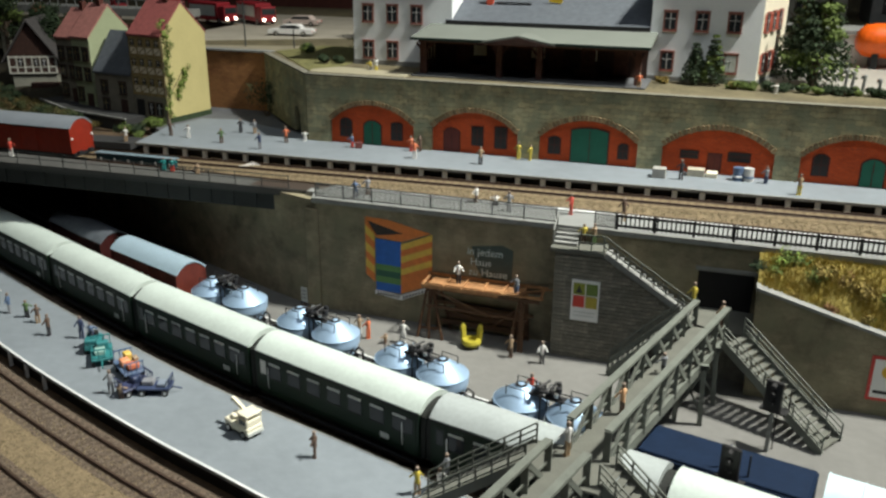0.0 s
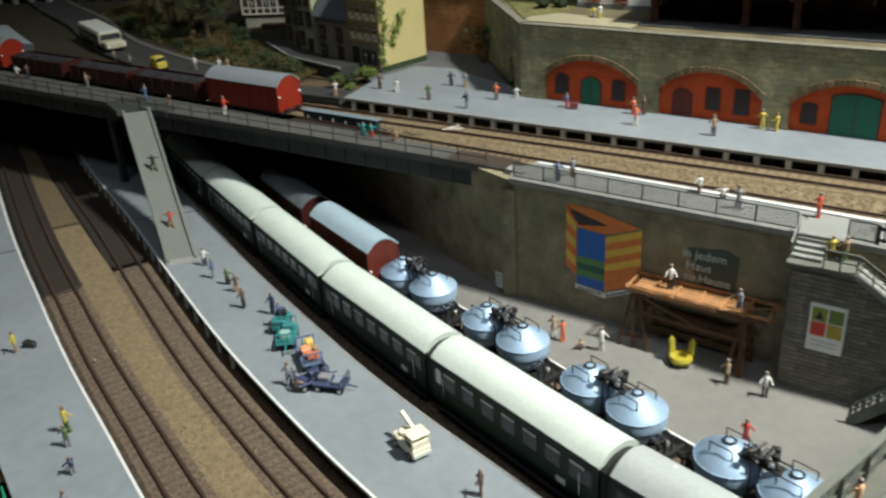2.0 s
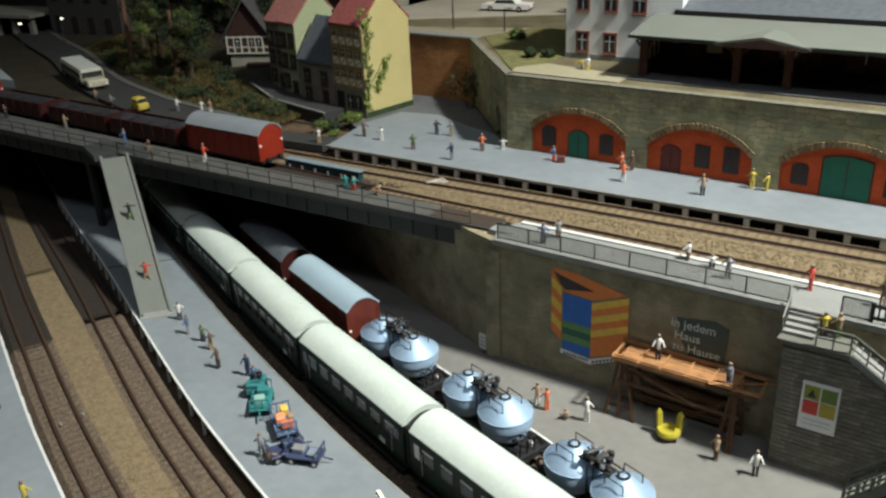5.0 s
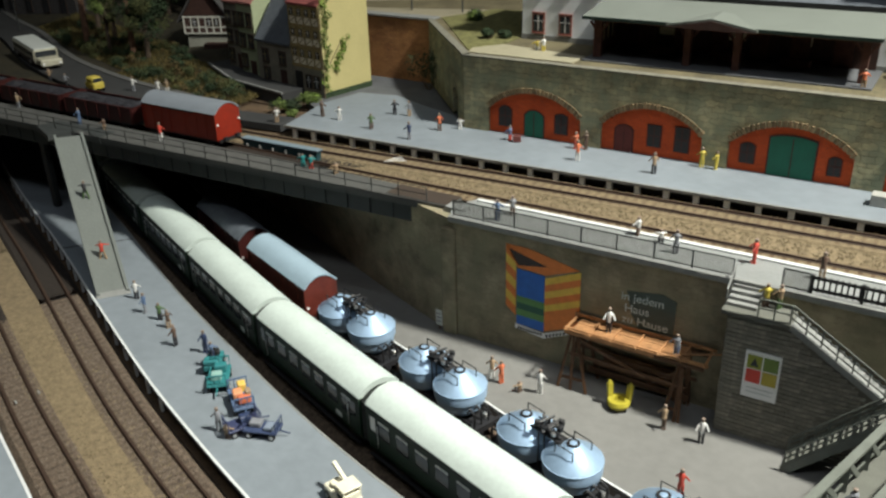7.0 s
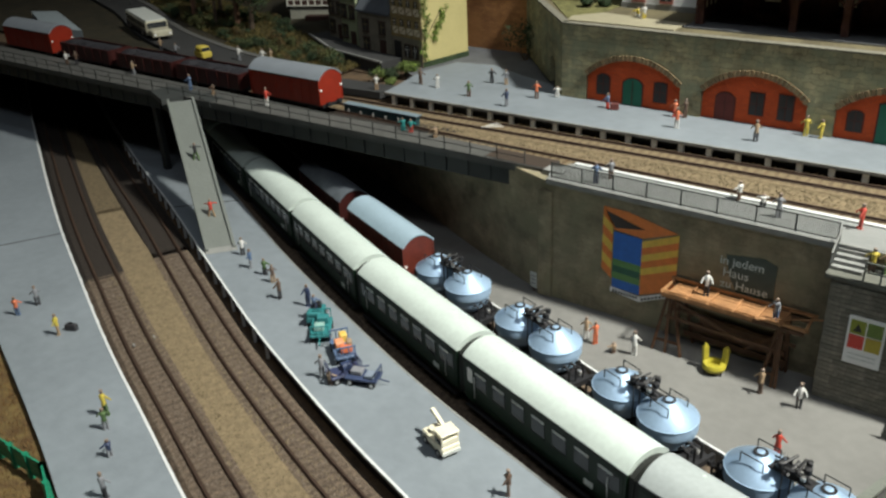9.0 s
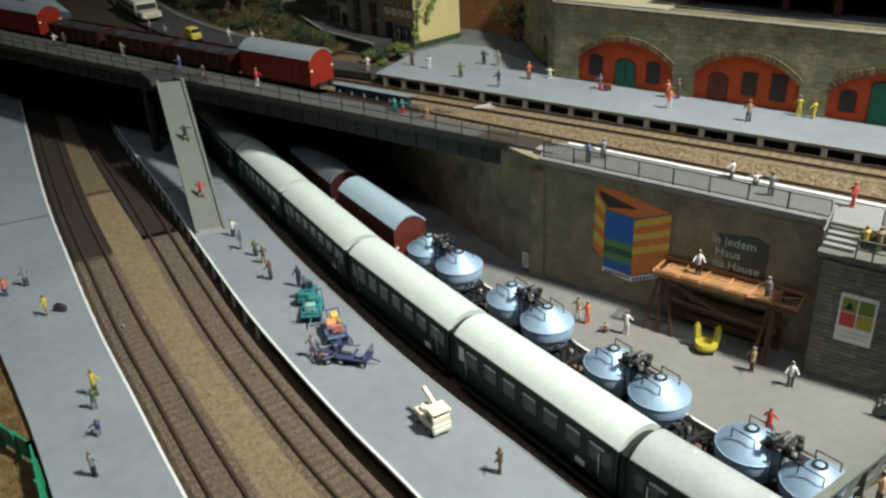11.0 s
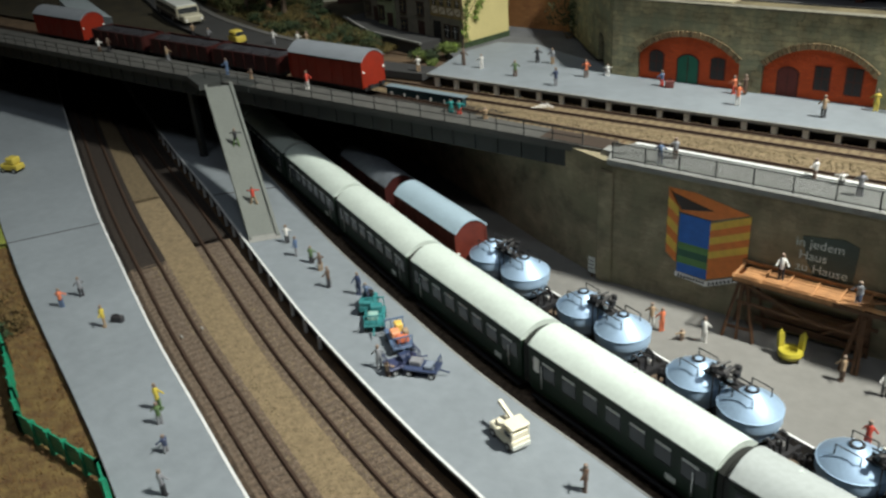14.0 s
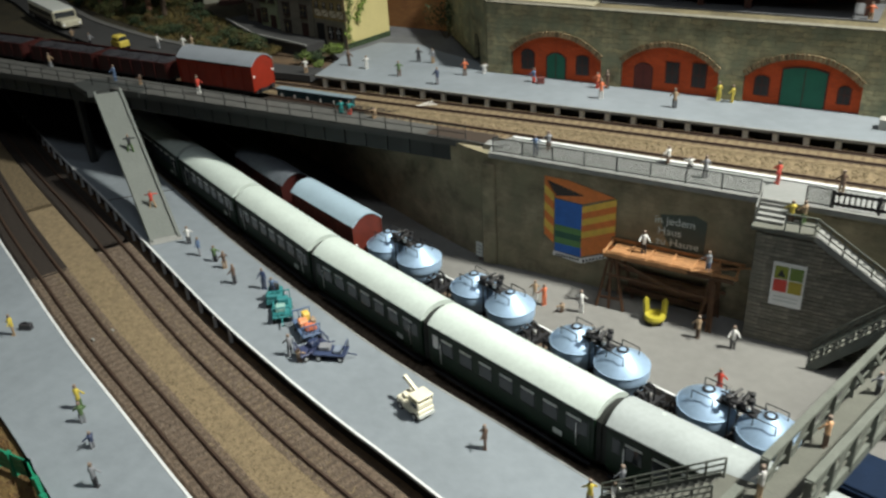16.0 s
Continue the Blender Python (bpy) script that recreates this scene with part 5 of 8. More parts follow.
for k in range(9):
    x = 0.1 + k * 0.21
    flat("lettering_bar", [(x, 2.16 - k * 0.012), (x + 0.13, 2.15 - k * 0.012), (x + 0.13, 1.86), (x, 1.9)], M_BLACK, mu, -0.086)
    x = 2.2 + k * 0.25
    flat("lettering_bar", [(x, 2.05 + k * 0.108), (x + 0.15, 2.1 + k * 0.108), (x + 0.15, 1.88 + k * 0.115), (x, 1.84 + k * 0.115)], M_BLACK, mu, -0.086)

ws = thing("wall_slogan", "dark green painted panel with pale lettering on the wall", "wall sign")
flat("panel", [(7.6, 6.8), (9.9, 7.1), (10.75, 6.8), (10.7, 4.5), (8.6, 4.2), (8.0, 5.2)], paint(0.035, 0.06, 0.05), ws)
for txt, x, z in (("in jedem", 7.25, 6.15), ("Haus", 7.5, 5.35), ("zu Hause", 7.4, 4.55)):
    cu = bpy.data.curves.new("lettering", "FONT")
    cu.body, cu.size, cu.extrude = txt, 0.8 * U, 0.01 * U
    ob = new("lettering", cu)
    ob.data.materials.append(paint(0.50, 0.60, 0.60))
    ob.parent = ws
    ob.matrix_basis = place(x, -0.05, z, 0, 90)

sg = thing("notice_board", "white notice board with four coloured fields and a symbol", "sign", place(15.4, PF - 0.12, 2.95))
part("board", box(B(), 0, 1.95, -0.08, 0.0, 0, 3.05, 0.02), M_WHITE, sg)
for x, z, c in ((0.14, 1.95, paint(0.24, 0.27, 0.02)), (1.02, 1.95, paint(0.13, 0.20, 0.03)), (0.14, 1.02, paint(0.62, 0.05, 0.03)), (1.02, 1.02, paint(0.42, 0.33, 0.03))):
    part("field", box(B(), x, x + 0.8, -0.1, -0.08, z, z + 0.86), c, sg)
part("symbol", prism(B(), [(0.3, 2.1), (0.78, 2.1), (0.66, 2.35), (0.54, 2.65), (0.42, 2.35)], -0.115, -0.1), M_BLACK, sg)
for z in (0.35, 0.62):
    part("writing_bar", box(B(), 0.25, 1.7, -0.095, -0.08, z, z + 0.07), M_BLIND, sg)
rs = thing("red_notice", "white notice with a red border on the wing wall", "sign", place(34.4, -3.42, 1.1))
part("board", box(B(), 0, 2.2, -0.08, 0, 0, 3.0), paint(0.55, 0.05, 0.04), rs)
part("face", box(B(), 0.2, 2.0, -0.1, -0.08, 0.2, 2.8), M_WHITE, rs)
part("mark", lathe(B(), [(0, 0), (0.45, 0), (0.45, 0.02), (0, 0.02)], 16), paint(0.72, 0.42, 0.03), rs, m=place(1.1, -0.1, 2.0, 0, 90))
part("writing_bar", box(B(), 0.35, 1.85, -0.12, -0.1, 0.5, 0.7), M_BLACK, rs)

# ---- wooden scaffold ----
sc = thing("scaffold", "brown wooden trestle scaffold with a plank deck against the wall", "scaffold", place(4.6, -0.15, 0))
L, D, Hs = 8.5, 1.75, 4.0
rng = random.Random(61)
for k in range(5):
    y0 = -0.14 - k * 0.31
    part("plank", box(B(), 0.1 + rng.uniform(0, 0.3), L - 0.7 - rng.uniform(0, 1.0), y0 - 0.27, y0, Hs + 0.02, Hs + 0.09 + rng.uniform(0, 0.05)), M_WOOD, sc, "pale worn plank")
for y, dz in ((-0.05, 0.34), (-D, 0.2)):
    part("top_rail", bar(B(), (-0.25, y, Hs + dz), (L + 0.35, y, Hs + dz - 0.06), 0.13, 0.2), M_WOOD, sc)
    part("ledger", bar(B(), (-0.1, y, Hs - 0.12), (L + 0.1, y, Hs - 0.16), 0.13, 0.22), M_WOODD, sc)
for x in (-0.1, 1.5, 2.9, 4.4, 5.9, 7.3, L + 0.1):
    part("cross_piece", bar(B(), (x, 0.0, Hs + 0.2), (x + rng.uniform(-0.1, 0.1), -D - 0.25, Hs + 0.16), 0.13, 0.14), M_WOOD, sc)
for x, foot in ((0.35, (-0.75, 0.15, 1.2)), (L - 1.2, (-0.7, 0.0, 0.25))):
    for y, spread_y in ((-0.15, 0.0), (-D + 0.1, -0.55)):
        for dx in foot:
            part("leg", bar(B(), (x + 0.2 * dx, y, Hs - 0.1), (x + dx, y + spread_y, 0.0), 0.17, 0.14), M_WOODD, sc)
    part("tie", bar(B(), (x + foot[0] * 0.75, -D - 0.3, 0.75), (x + foot[2] * 0.75, -D - 0.3, 0.8), 0.12, 0.16), M_WOODD, sc)
part("mid_ledger", bar(B(), (0.2, -D - 0.1, 2.5), (L - 0.8, -D - 0.1, 2.35), 0.11, 0.2), M_WOODD, sc)
part("mid_ledger", bar(B(), (0.2, -0.2, 2.2), (L - 0.6, -0.2, 2.0), 0.11, 0.2), M_WOODD, sc)
part("brace", bar(B(), (0.7, -D - 0.05, 3.7), (5.2, -D - 0.2, 2.3), 0.1, 0.16), M_WOODD, sc)
part("brace", bar(B(), (L - 1.0, -D - 0.05, 3.6), (5.0, -0.6, 1.0), 0.1, 0.15), M_WOODD, sc)
# added dark boards stand in for the shadow beneath the scaffold
for k in range(3):
    part("leaning_board", bar(B(), (0.9 + 0.5 * k, -0.3, 0.7 + 0.6 * k), (L - 0.9 - 0.4 * k, -0.3, 0.6 + 0.6 * k), 0.07, 0.42), M_WOODD, sc, "dark board added below the deck in place of shade")
part("toe_board", bar(B(), (-0.2, -D - 0.1, Hs + 0.02), (5.6, -D - 0.1, Hs), 0.07, 0.34), M_WOOD, sc)
part("loose_pole", cyl(B(), (5.9, -D - 0.35, Hs + 0.25), (L + 0.9, -0.4, Hs + 0.42), 0.06, n=6), M_WOOD, sc)


# ---- plants ----
def clump(bm, c, r, n, leaf, rng, squash=0.8, mi=0):
    """Scatters small leaf quads over an uneven ball."""
    for _ in range(n):
        d = Vector((rng.gauss(0, 1), rng.gauss(0, 1), rng.gauss(0, 1))).normalized()
        rr = r * (0.55 + 0.5 * rng.random())
        p = Vector(c) + Vector((d.x * rr, d.y * rr, d.z * rr * squash))
        a = Vector((rng.gauss(0, 1), rng.gauss(0, 1), rng.gauss(0, 1))).normalized()
        b = a.cross(d + Vector((0.01, 0.02, 0.03))).normalized()
        s = leaf * (0.6 + 0.8 * rng.random())
        bm.faces.new([bm.verts.new(p + a * s * u + b * s * v) for u, v in ((-1, -0.6), (1, -0.6), (1, 0.6), (-1, 0.6))]).material_index = mi


def tree(x, y, z, h, r, mats, label, seed, leaf=0.10, conifer=False, group="", n=3600):
    rng = random.Random(seed)
    th = thing("tree", label, "tree", place(x, y, z), group)
    bm = cyl(B(), (0, 0, -0.2), (0.08 * r, 0.05 * r, h * 0.55), 0.11 * r + 0.08, 0.05 * r + 0.03, n=9)
    limbs = []
    for k in range(7):
        a = 2.4 * k
        z0 = h * (0.25 + 0.07 * k)
        e = (r * 0.6 * math.cos(a), r * 0.6 * math.sin(a), z0 + h * 0.17)
        cyl(bm, (0, 0, z0), e, 0.05 * r + 0.02, 0.02, n=5)
        limbs.append(e)
    part("trunk", bm, M_BARK, th)
    bm = B()
    if conifer:
        for k in range(9):
            f = k / 9
            rr = r * (1 - f) + 0.15
            for j in range(5):
                a = j * 1.257 + k
                clump(bm, (rr * 0.6 * math.cos(a), rr * 0.6 * math.sin(a), h * (0.12 + 0.86 * f)), rr * 0.5, n // 45, leaf, rng, 0.6, rng.randrange(len(mats)))
    else:
        cs = [(0, 0, h * 0.75)] + limbs + [(rng.uniform(-0.6, 0.6) * r, rng.uniform(-0.6, 0.6) * r, h * rng.uniform(0.5, 0.95)) for _ in range(8)]
        for c in cs:
            clump(bm, c, r * rng.uniform(0.32, 0.5), n // len(cs), leaf, rng, 0.85, rng.randrange(len(mats)))
    part("crown", bm, mats, th)
    return th


def bush(x, y, z, r, mats, label, seed, squash=0.7, group="", n=900, name="bush"):
    rng = random.Random(seed)
    th = thing(name, label, name, place(x, y, z), group)
    bm = B()
    for k in range(4):
        cyl(bm, (0, 0, -0.15), (0.5 * r * math.cos(k * 1.6), 0.5 * r * math.sin(k * 1.6), r * 0.6), 0.07, 0.03, n=5)
    part("stem", bm, M_BARK, th)
    bm = B()
    for k in range(6):
        c = (r * rng.uniform(-0.55, 0.55), r * rng.uniform(-0.55, 0.55), r * squash * rng.uniform(0.35, 0.85))
        clump(bm, c, r * rng.uniform(0.4, 0.6), n // 6, 0.06 + 0.014 * r, rng, squash, rng.randrange(len(mats)))
    part("foliage", bm, mats, th)
    return th


# ---- hill with street on the far left ----
def kerb_y(x):
    """The far kerb of the street, where the slope begins."""
    return 19.6 + 0.34 * (-63 - x) if x < -63 else 19.6 - 0.30 * (x + 63)


def hill_z(x, y):
    f = max(0.0, min(1.0, (y - kerb_y(x) - 0.4) / 20))
    left = max(0.0, min(1.0, (-x - 46) / 14))
    return 8.5 + (2.2 * f * left + 0.6 * f) + 0.4 * noise.noise(Vector((x * 0.35, y * 0.35, 0.0))) * (0.15 + f)


bm = B()
nx, ny = 90, 50
g = [[bm.verts.new((-170 + 122 * i / nx, 10.2 + 60 * j / ny, hill_z(-170 + 122 * i / nx, 10.2 + 60 * j / ny))) for j in range(ny + 1)] for i in range(nx + 1)]
for i in range(nx):
    for j in range(ny):
        bm.faces.new((g[i][j], g[i + 1][j], g[i + 1][j + 1], g[i][j + 1]))
M_HILL = mat("hill_scrub", (0.024, 0.023, 0.011), 0.95, var=0.5, size=1.5, bump=1.0, col2=(0.045, 0.036, 0.017))
structure("hillside", bm, M_HILL, "dark scrubby hillside of brown and green flock", "hillside", smooth=True)
road = smooth_line([(-150, 50), (-112, 34), (-94, 27.2), (-81, 21.0), (-73, 17.7), (-65, 15.3), (-56, 13.2), (-45, 11.8)], 2.0)
structure("street", sweep(B(), road, [(-2.5, 8.0), (-2.5, 8.96), (2.5, 8.96), (2.5, 8.0)]), M_ROAD, "dark asphalt street beside the railway", "street")
M_GREYK = mat("kerb_grey", (0.10, 0.10, 0.095), 0.9, var=0.2)
structure("pavement", sweep(B(), offset(road, 2.9), [(-0.4, 8.0), (-0.4, 9.06), (0.4, 9.06), (0.4, 8.0)]), M_GREYK, "grey pavement kerb along the street", "pavement")

TG = "trees on the hillside"
tree(-71.6, 25.0, 8.8, 11.5, 2.0, [M_OLIVE, M_LEAFM], "tall slim yellow-green tree on the hillside", 1, group=TG)
tree(-64.0, 24.6, 8.8, 8.8, 2.9, [M_OLIVE, M_LEAFD], "broad green tree beside the half-timbered house", 2, group=TG)
tree(-67.4, 27.5, 9.2, 8.0, 2.2, [M_LEAFD, M_LEAFM], "dark green tree on the hillside", 3, group=TG)
tree(-75.5, 29, 9.2, 10, 2.6, [M_LEAFD], "dark tree on the hillside", 4, group=TG)
tree(-84, 33, 9.4, 11, 2.8, [M_LEAFD], "dark tree on the hillside", 5, group=TG)
tree(-55, 36, 10, 10, 2.8, [M_LEAFD], "dark tree behind the houses", 6, group=TG)
for k, (x, y, h) in enumerate(((-78.2, 26.6, 10.5), (-66.6, 24.6, 8.5), (-83.5, 30.5, 11))):
    th = thing("bare_trunk", "tall bare brown trunk on the dark hillside", "tree trunk", place(x, y, hill_z(x, y) - 0.2), "bare trunks on the hillside")
    part("trunk", cyl(B(), (0, 0, 0), (0.15, 0.1, h), 0.42, 0.24, n=10), mat("pine_bark", (0.17, 0.09, 0.055), 0.95, var=0.4, size=0.4, bump=0.8), th)
    for j in range(6):
        z, a = h * (0.35 + 0.1 * j), 2.4 * j + k
        part("branch_stub", cyl(B(), (0.1, 0.05, z), (0.1 + 0.9 * math.cos(a), 0.05 + 0.9 * math.sin(a), z + 0.35), 0.08, 0.03, n=5), M_BARK, th)
rng = random.Random(18)
for k in range(16):
    x = -56 - 4.4 * k + rng.uniform(-1, 1)
    y = kerb_y(x) + 14 + rng.uniform(0, 8)
    tree(x, y, hill_z(x, y) - 0.2, rng.uniform(7, 11), rng.uniform(2.2, 3.2), rng.choice(([M_LEAFD], [M_LEAFD, M_LEAFM], [M_LEAFD, M_LEAFR])), "dark flock tree on the hillside", 60 + k, group=TG, n=1900, leaf=0.14)
rng = random.Random(8)
for k in range(100):
    x = -92 + 50 * rng.random() ** 0.8
    y = kerb_y(x) + 0.6 + 7.5 * rng.random() ** 1.3
    if x > -57:
        y = min(y, 18.8 + 0.3 * (-x - 44))
    ms = rng.choice(([M_LEAFD, M_OLIVE], [M_LEAFD], [M_OLIVE, M_LEAFD], [M_OLIVE], [M_LEAFD, M_UMBER], [M_UMBER, M_OLIVE]))
    bush(x, y, hill_z(x, y) - 0.1, rng.uniform(0.5, 1.5), ms, "low flock bush on the slope above the street", 100 + k, squash=rng.uniform(0.6, 1.1), group="bushes on the slope", n=600)
rng = np.random.default_rng(19)
vs, fs = [], []
for k in range(26000):
    x = rng.uniform(-98, -40)
    y = kerb_y(x) + rng.uniform(-2.5, 8.0) if x > -63 else kerb_y(x) + rng.uniform(0.5, 9)
    z = hill_z(x, y) - 0.05
    a, h = rng.uniform(0, 6.28), rng.uniform(0.2, 0.6)
    dx, dy, lx, ly = 0.07 * math.cos(a), 0.07 * math.sin(a), rng.normal(0, 0.2), rng.normal(0, 0.2)
    i = len(vs)
    vs += [((x - dx) * U, (y - dy) * U, z * U), ((x + dx) * U, (y + dy) * U, z * U), ((x + lx) * U, (y + ly) * U, (z + h) * U)]
    fs.append((i, i + 1, i + 2))
me = bpy.data.meshes.new("slope_grass")
me.from_pydata(vs, [], fs)
me.materials.append(stones_mat("slope_blade", (0.035, 0.038, 0.012), (0.17, 0.125, 0.036)))
tagged(new("slope_grass", me), "ochre and green grass tufts on the slope", "grass", kind="stuff")


# ---- houses; local x runs along the front, y to the back ----
M_PINK = mat("pink_tile", (0.36, 0.15, 0.13), 0.8, var=0.2, size=0.5, bump=0.3)
M_OCHRE = mat("ochre_timber", (0.31, 0.235, 0.10), 0.85, var=0.3, size=0.5)
M_TAUPE = mat("taupe_render", (0.215, 0.20, 0.155), 0.9, var=0.25, size=1.0)


def window_unit(parent, x, z, w, h, y, frame_m, pane_m=None, sill=True, out=-1, bar_m=None):
    """A window with surround, pane, bars and sill on a wall at local y."""
    wn = part("window", box(B(), x - w / 2 - 0.16, x + w / 2 + 0.16, y + (out * 0.09 if out < 0 else 0), y + (0 if out < 0 else 0.09), z - 0.12, z + h + 0.12), frame_m, parent)
    part("pane", box(B(), x - w / 2, x + w / 2, y + out * 0.105 - 0.006, y + out * 0.105 + 0.006, z, z + h), pane_m or M_WIN, wn)
    part("bar", box(B(), x - 0.026, x + 0.026, y + out * 0.12 - 0.012, y + out * 0.12 + 0.012, z, z + h), bar_m or M_WHITE, wn)
    part("bar", box(B(), x - w / 2, x + w / 2, y + out * 0.12 - 0.012, y + out * 0.12 + 0.012, z + h * 0.62, z + h * 0.62 + 0.045), bar_m or M_WHITE, wn)
    if sill:
        part("sill", box(B(), x - w / 2 - 0.18, x + w / 2 + 0.18, y + min(out * 0.2, 0), y + max(out * 0.2, 0), z - 0.22, z - 0.12), frame_m, wn)
        part("lintel", box(B(), x - w / 2 - 0.2, x + w / 2 + 0.2, y + min(out * 0.15, 0), y + max(out * 0.15, 0), z + h + 0.12, z + h + 0.24), frame_m, wn)


def house(label, m, w, d, eave, ridge, wall_m, roof_m, rows, cols, frame_m, half_timber=False, door=True, name="house"):
    th = thing(name, label, "house", m)
    part("wall", extrude_x(B(), [(0, -0.4), (0, eave), (d / 2, ridge), (d, eave), (d, -0.4)], 0, w), wall_m, th)
    for s, (ya, yb) in ((-1, (0, d / 2)), (1, (d, d / 2))):
        dz = ridge - eave
        o = 0.15
        ext = dz / (d / 2) * o
        y0 = ya + s * o
        pts = [(y0, eave - ext + 0.02), (yb, ridge + 0.02), (yb, ridge + 0.24), (y0, eave - ext + 0.24)]
        part("roof", extrude_x(B(), pts, -0.12, w + 0.04), roof_m, th)
    for r in range(rows):
        z = eave * (0.16 + 0.82 * r / max(1, rows)) + (0.5 if rows == 1 else 0)
        for c in range(cols):
            if door and r == 0 and c == cols // 2:
                part("door", box(B(), w * (c + 0.5) / cols - 0.5, w * (c + 0.5) / cols + 0.5, -0.08, 0.0, -0.2, 2.0), M_BROWN, th)
                continue
            window_unit(th, w * (c + 0.5) / cols, z, min(0.8, w / cols * 0.5), eave / rows * 0.42, 0.0, frame_m, bar_m=M_OCHRE)
    if half_timber:
        for r in range(rows + 1):
            z = min(eave - 0.1, eave * r / rows + 0.05)
            if r > 0:
                part("timber", box(B(), -0.04, w + 0.04, -0.06, 0.0, z - 0.12, z + 0.1), M_TIMB, th)
        for c in range(cols + 1):
            part("timber", box(B(), w * c / cols - 0.1, w * c / cols + 0.1, -0.055, 0.0, eave / rows * 0.9, eave), M_TIMB, th)
    part("chimney", boxc(B(), w * 0.6, d / 2, ridge - 0.5, 0.6, 0.6, 1.5), M_BRICKD, th)
    return th


def framed_front(th, w, z0, z1, bays, storeys):
    """Timber-framed front: ochre beams, cream panels and a mullioned window in every bay."""
    step, bw = (z1 - z0) / storeys, w / bays
    for r in range(storeys + 1):
        part("beam", box(B(), -0.05, w + 0.05, -0.1, 0.0, z0 + r * step - 0.14, z0 + r * step + 0.14), M_OCHRE, th)
    for c in range(bays + 1):
        x = min(max(c * bw, 0.08), w - 0.08)
        part("timber", box(B(), x - 0.08, x + 0.08, -0.075, 0.0, z0, z1), M_OCHRE, th)
    for r in range(storeys):
        for c in range(bays):
            x, z = (c + 0.5) * bw, z0 + r * step
            part("panel", box(B(), x - bw / 2 + 0.1, x + bw / 2 - 0.1, -0.04, 0.0, z + 0.16, z + step * 0.42), M_PLASTW, th, "cream plaster panel")
            part("brace", bar(B(), (x - bw * 0.36, -0.05, z + 0.2), (x + bw * 0.36, -0.05, z + step * 0.4), 0.05, 0.09), M_OCHRE, th)
            window_unit(th, x, z + step * 0.5, bw * 0.46, step * 0.33, 0.0, M_OCHRE, sill=False, bar_m=M_PLASTW)


yh = house("tall yellow plastered house with a timber-framed front and ivy", place(-37.2, 21.2, 9.0, -10), 4.7, 6.5, 9.1, 12.3, M_YELLOW, M_TILE, 0, 4, M_TIMB, False)
framed_front(yh, 4.7, 2.9, 9.0, 4, 3)
part("ground_floor", box(B(), 0.0, 4.7, -0.05, 0.0, -0.3, 2.75), M_TAUPE, yh, "grey-brown rendered ground floor")
part("door", box(B(), 0.35, 1.45, -0.12, -0.05, -0.2, 2.3), M_BLACK, yh, "dark doorway")
window_unit(yh, 2.5, 0.8, 0.7, 1.2, -0.05, M_TIMB, sill=False)
window_unit(yh, 3.7, 0.8, 0.7, 1.2, -0.05, M_TIMB, sill=False)
rng = random.Random(5)
bm = B()
for k in range(26):
    f = k / 26
    clump(bm, (4.72 + 0.3 * f * rng.random(), 0.1 + rng.uniform(-0.3, 0.9) * (0.5 + 0.9 * f), 0.8 + 10.2 * f), 0.42, 40, 0.085, rng, 1.0, rng.randrange(2))
for k in range(16):
    clump(bm, (4.85, 1.0 + 0.11 * k + 0.9 * rng.random(), 2.6 + k * 0.2), 0.34, 30, 0.08, rng, 1.0, 0)
part("ivy", bm, [M_LEAFL, M_LEAFM], yh, "bright green ivy climbing the corner")
part("ivy_stem", cyl(cyl(B(), (4.8, -0.1, -0.4), (4.8, 0.0, 9.0), 0.08, 0.04, n=6), (4.8, 0.2, 2.6), (4.85, 2.6, 5.4), 0.05, 0.03, n=5), M_BARK, yh)
part("foundation", box(B(), 4.69, 4.8, 0.0, 6.5, -0.4, 0.5), M_LEAFD, yh, "mossy dark foot of the wall")
house("low house with a steep slate roof beside the yellow house", place(-43.0, 22.15, 9.0, -10), 5.7, 6.0, 4.8, 8.8, M_TAUPE, M_TILEB, 2, 2, M_TIMB)
house("narrow pale green house with a steep gable", place(-47.0, 23.7, 9.0, -12), 3.0, 6.2, 8.2, 11.5, M_PALEG, M_PINK, 3, 2, M_TIMB)
house("grey plastered house with a pink tiled roof", place(-50.4, 25.1, 9.2, -12), 3.2, 5.6, 7.7, 10.6, M_TAUPE, M_PINK, 3, 2, M_TIMB)
# half-timbered house with its gable to the front
M_PALEP = mat("pale_post_paint", (0.62, 0.62, 0.55), 0.8, var=0.1)
ht = thing("timbered_house", "half-timbered house with a dark gable roof", "house", place(-61.8, 29.0, 10.0, 26))
W, Z0, Z1, ZA = 5.8, 1.5, 3.7, 8.0
part("ground_floor", box(B(), 0.25, W - 0.25, 0.25, 7, -3.0, Z0), M_GREYH, ht)
part("upper_floor", box(B(), 0, W, 0, 7, Z0, Z1), M_BROWN, ht, "dark windows and boards between pale posts")
part("gable", prism(B(), [(0, Z1), (W / 2, ZA - 0.1), (W, Z1)], 0.05, 7.0), M_BROWN, ht, "dark boarded gable")
for s in (-1, 1):
    c = W / 2
    part("roof", prism(B(), [(c, ZA - 0.05), (c, ZA + 0.22), (c + s * (c + 0.6), Z1 - 0.55), (c + s * (c + 0.6), Z1 - 0.8)], -0.5, 7.4), M_TILED, ht)
for k in range(7):
    part("timber", box(B(), k * (W - 0.2) / 6, k * (W - 0.2) / 6 + 0.2, -0.06, 0.0, Z0, Z1), M_PALEP, ht)
for z in (Z0, Z0 + 0.75, Z1 - 0.22):
    part("timber", box(B(), 0, W, -0.07, 0.0, z, z + 0.16), M_PALEP, ht)
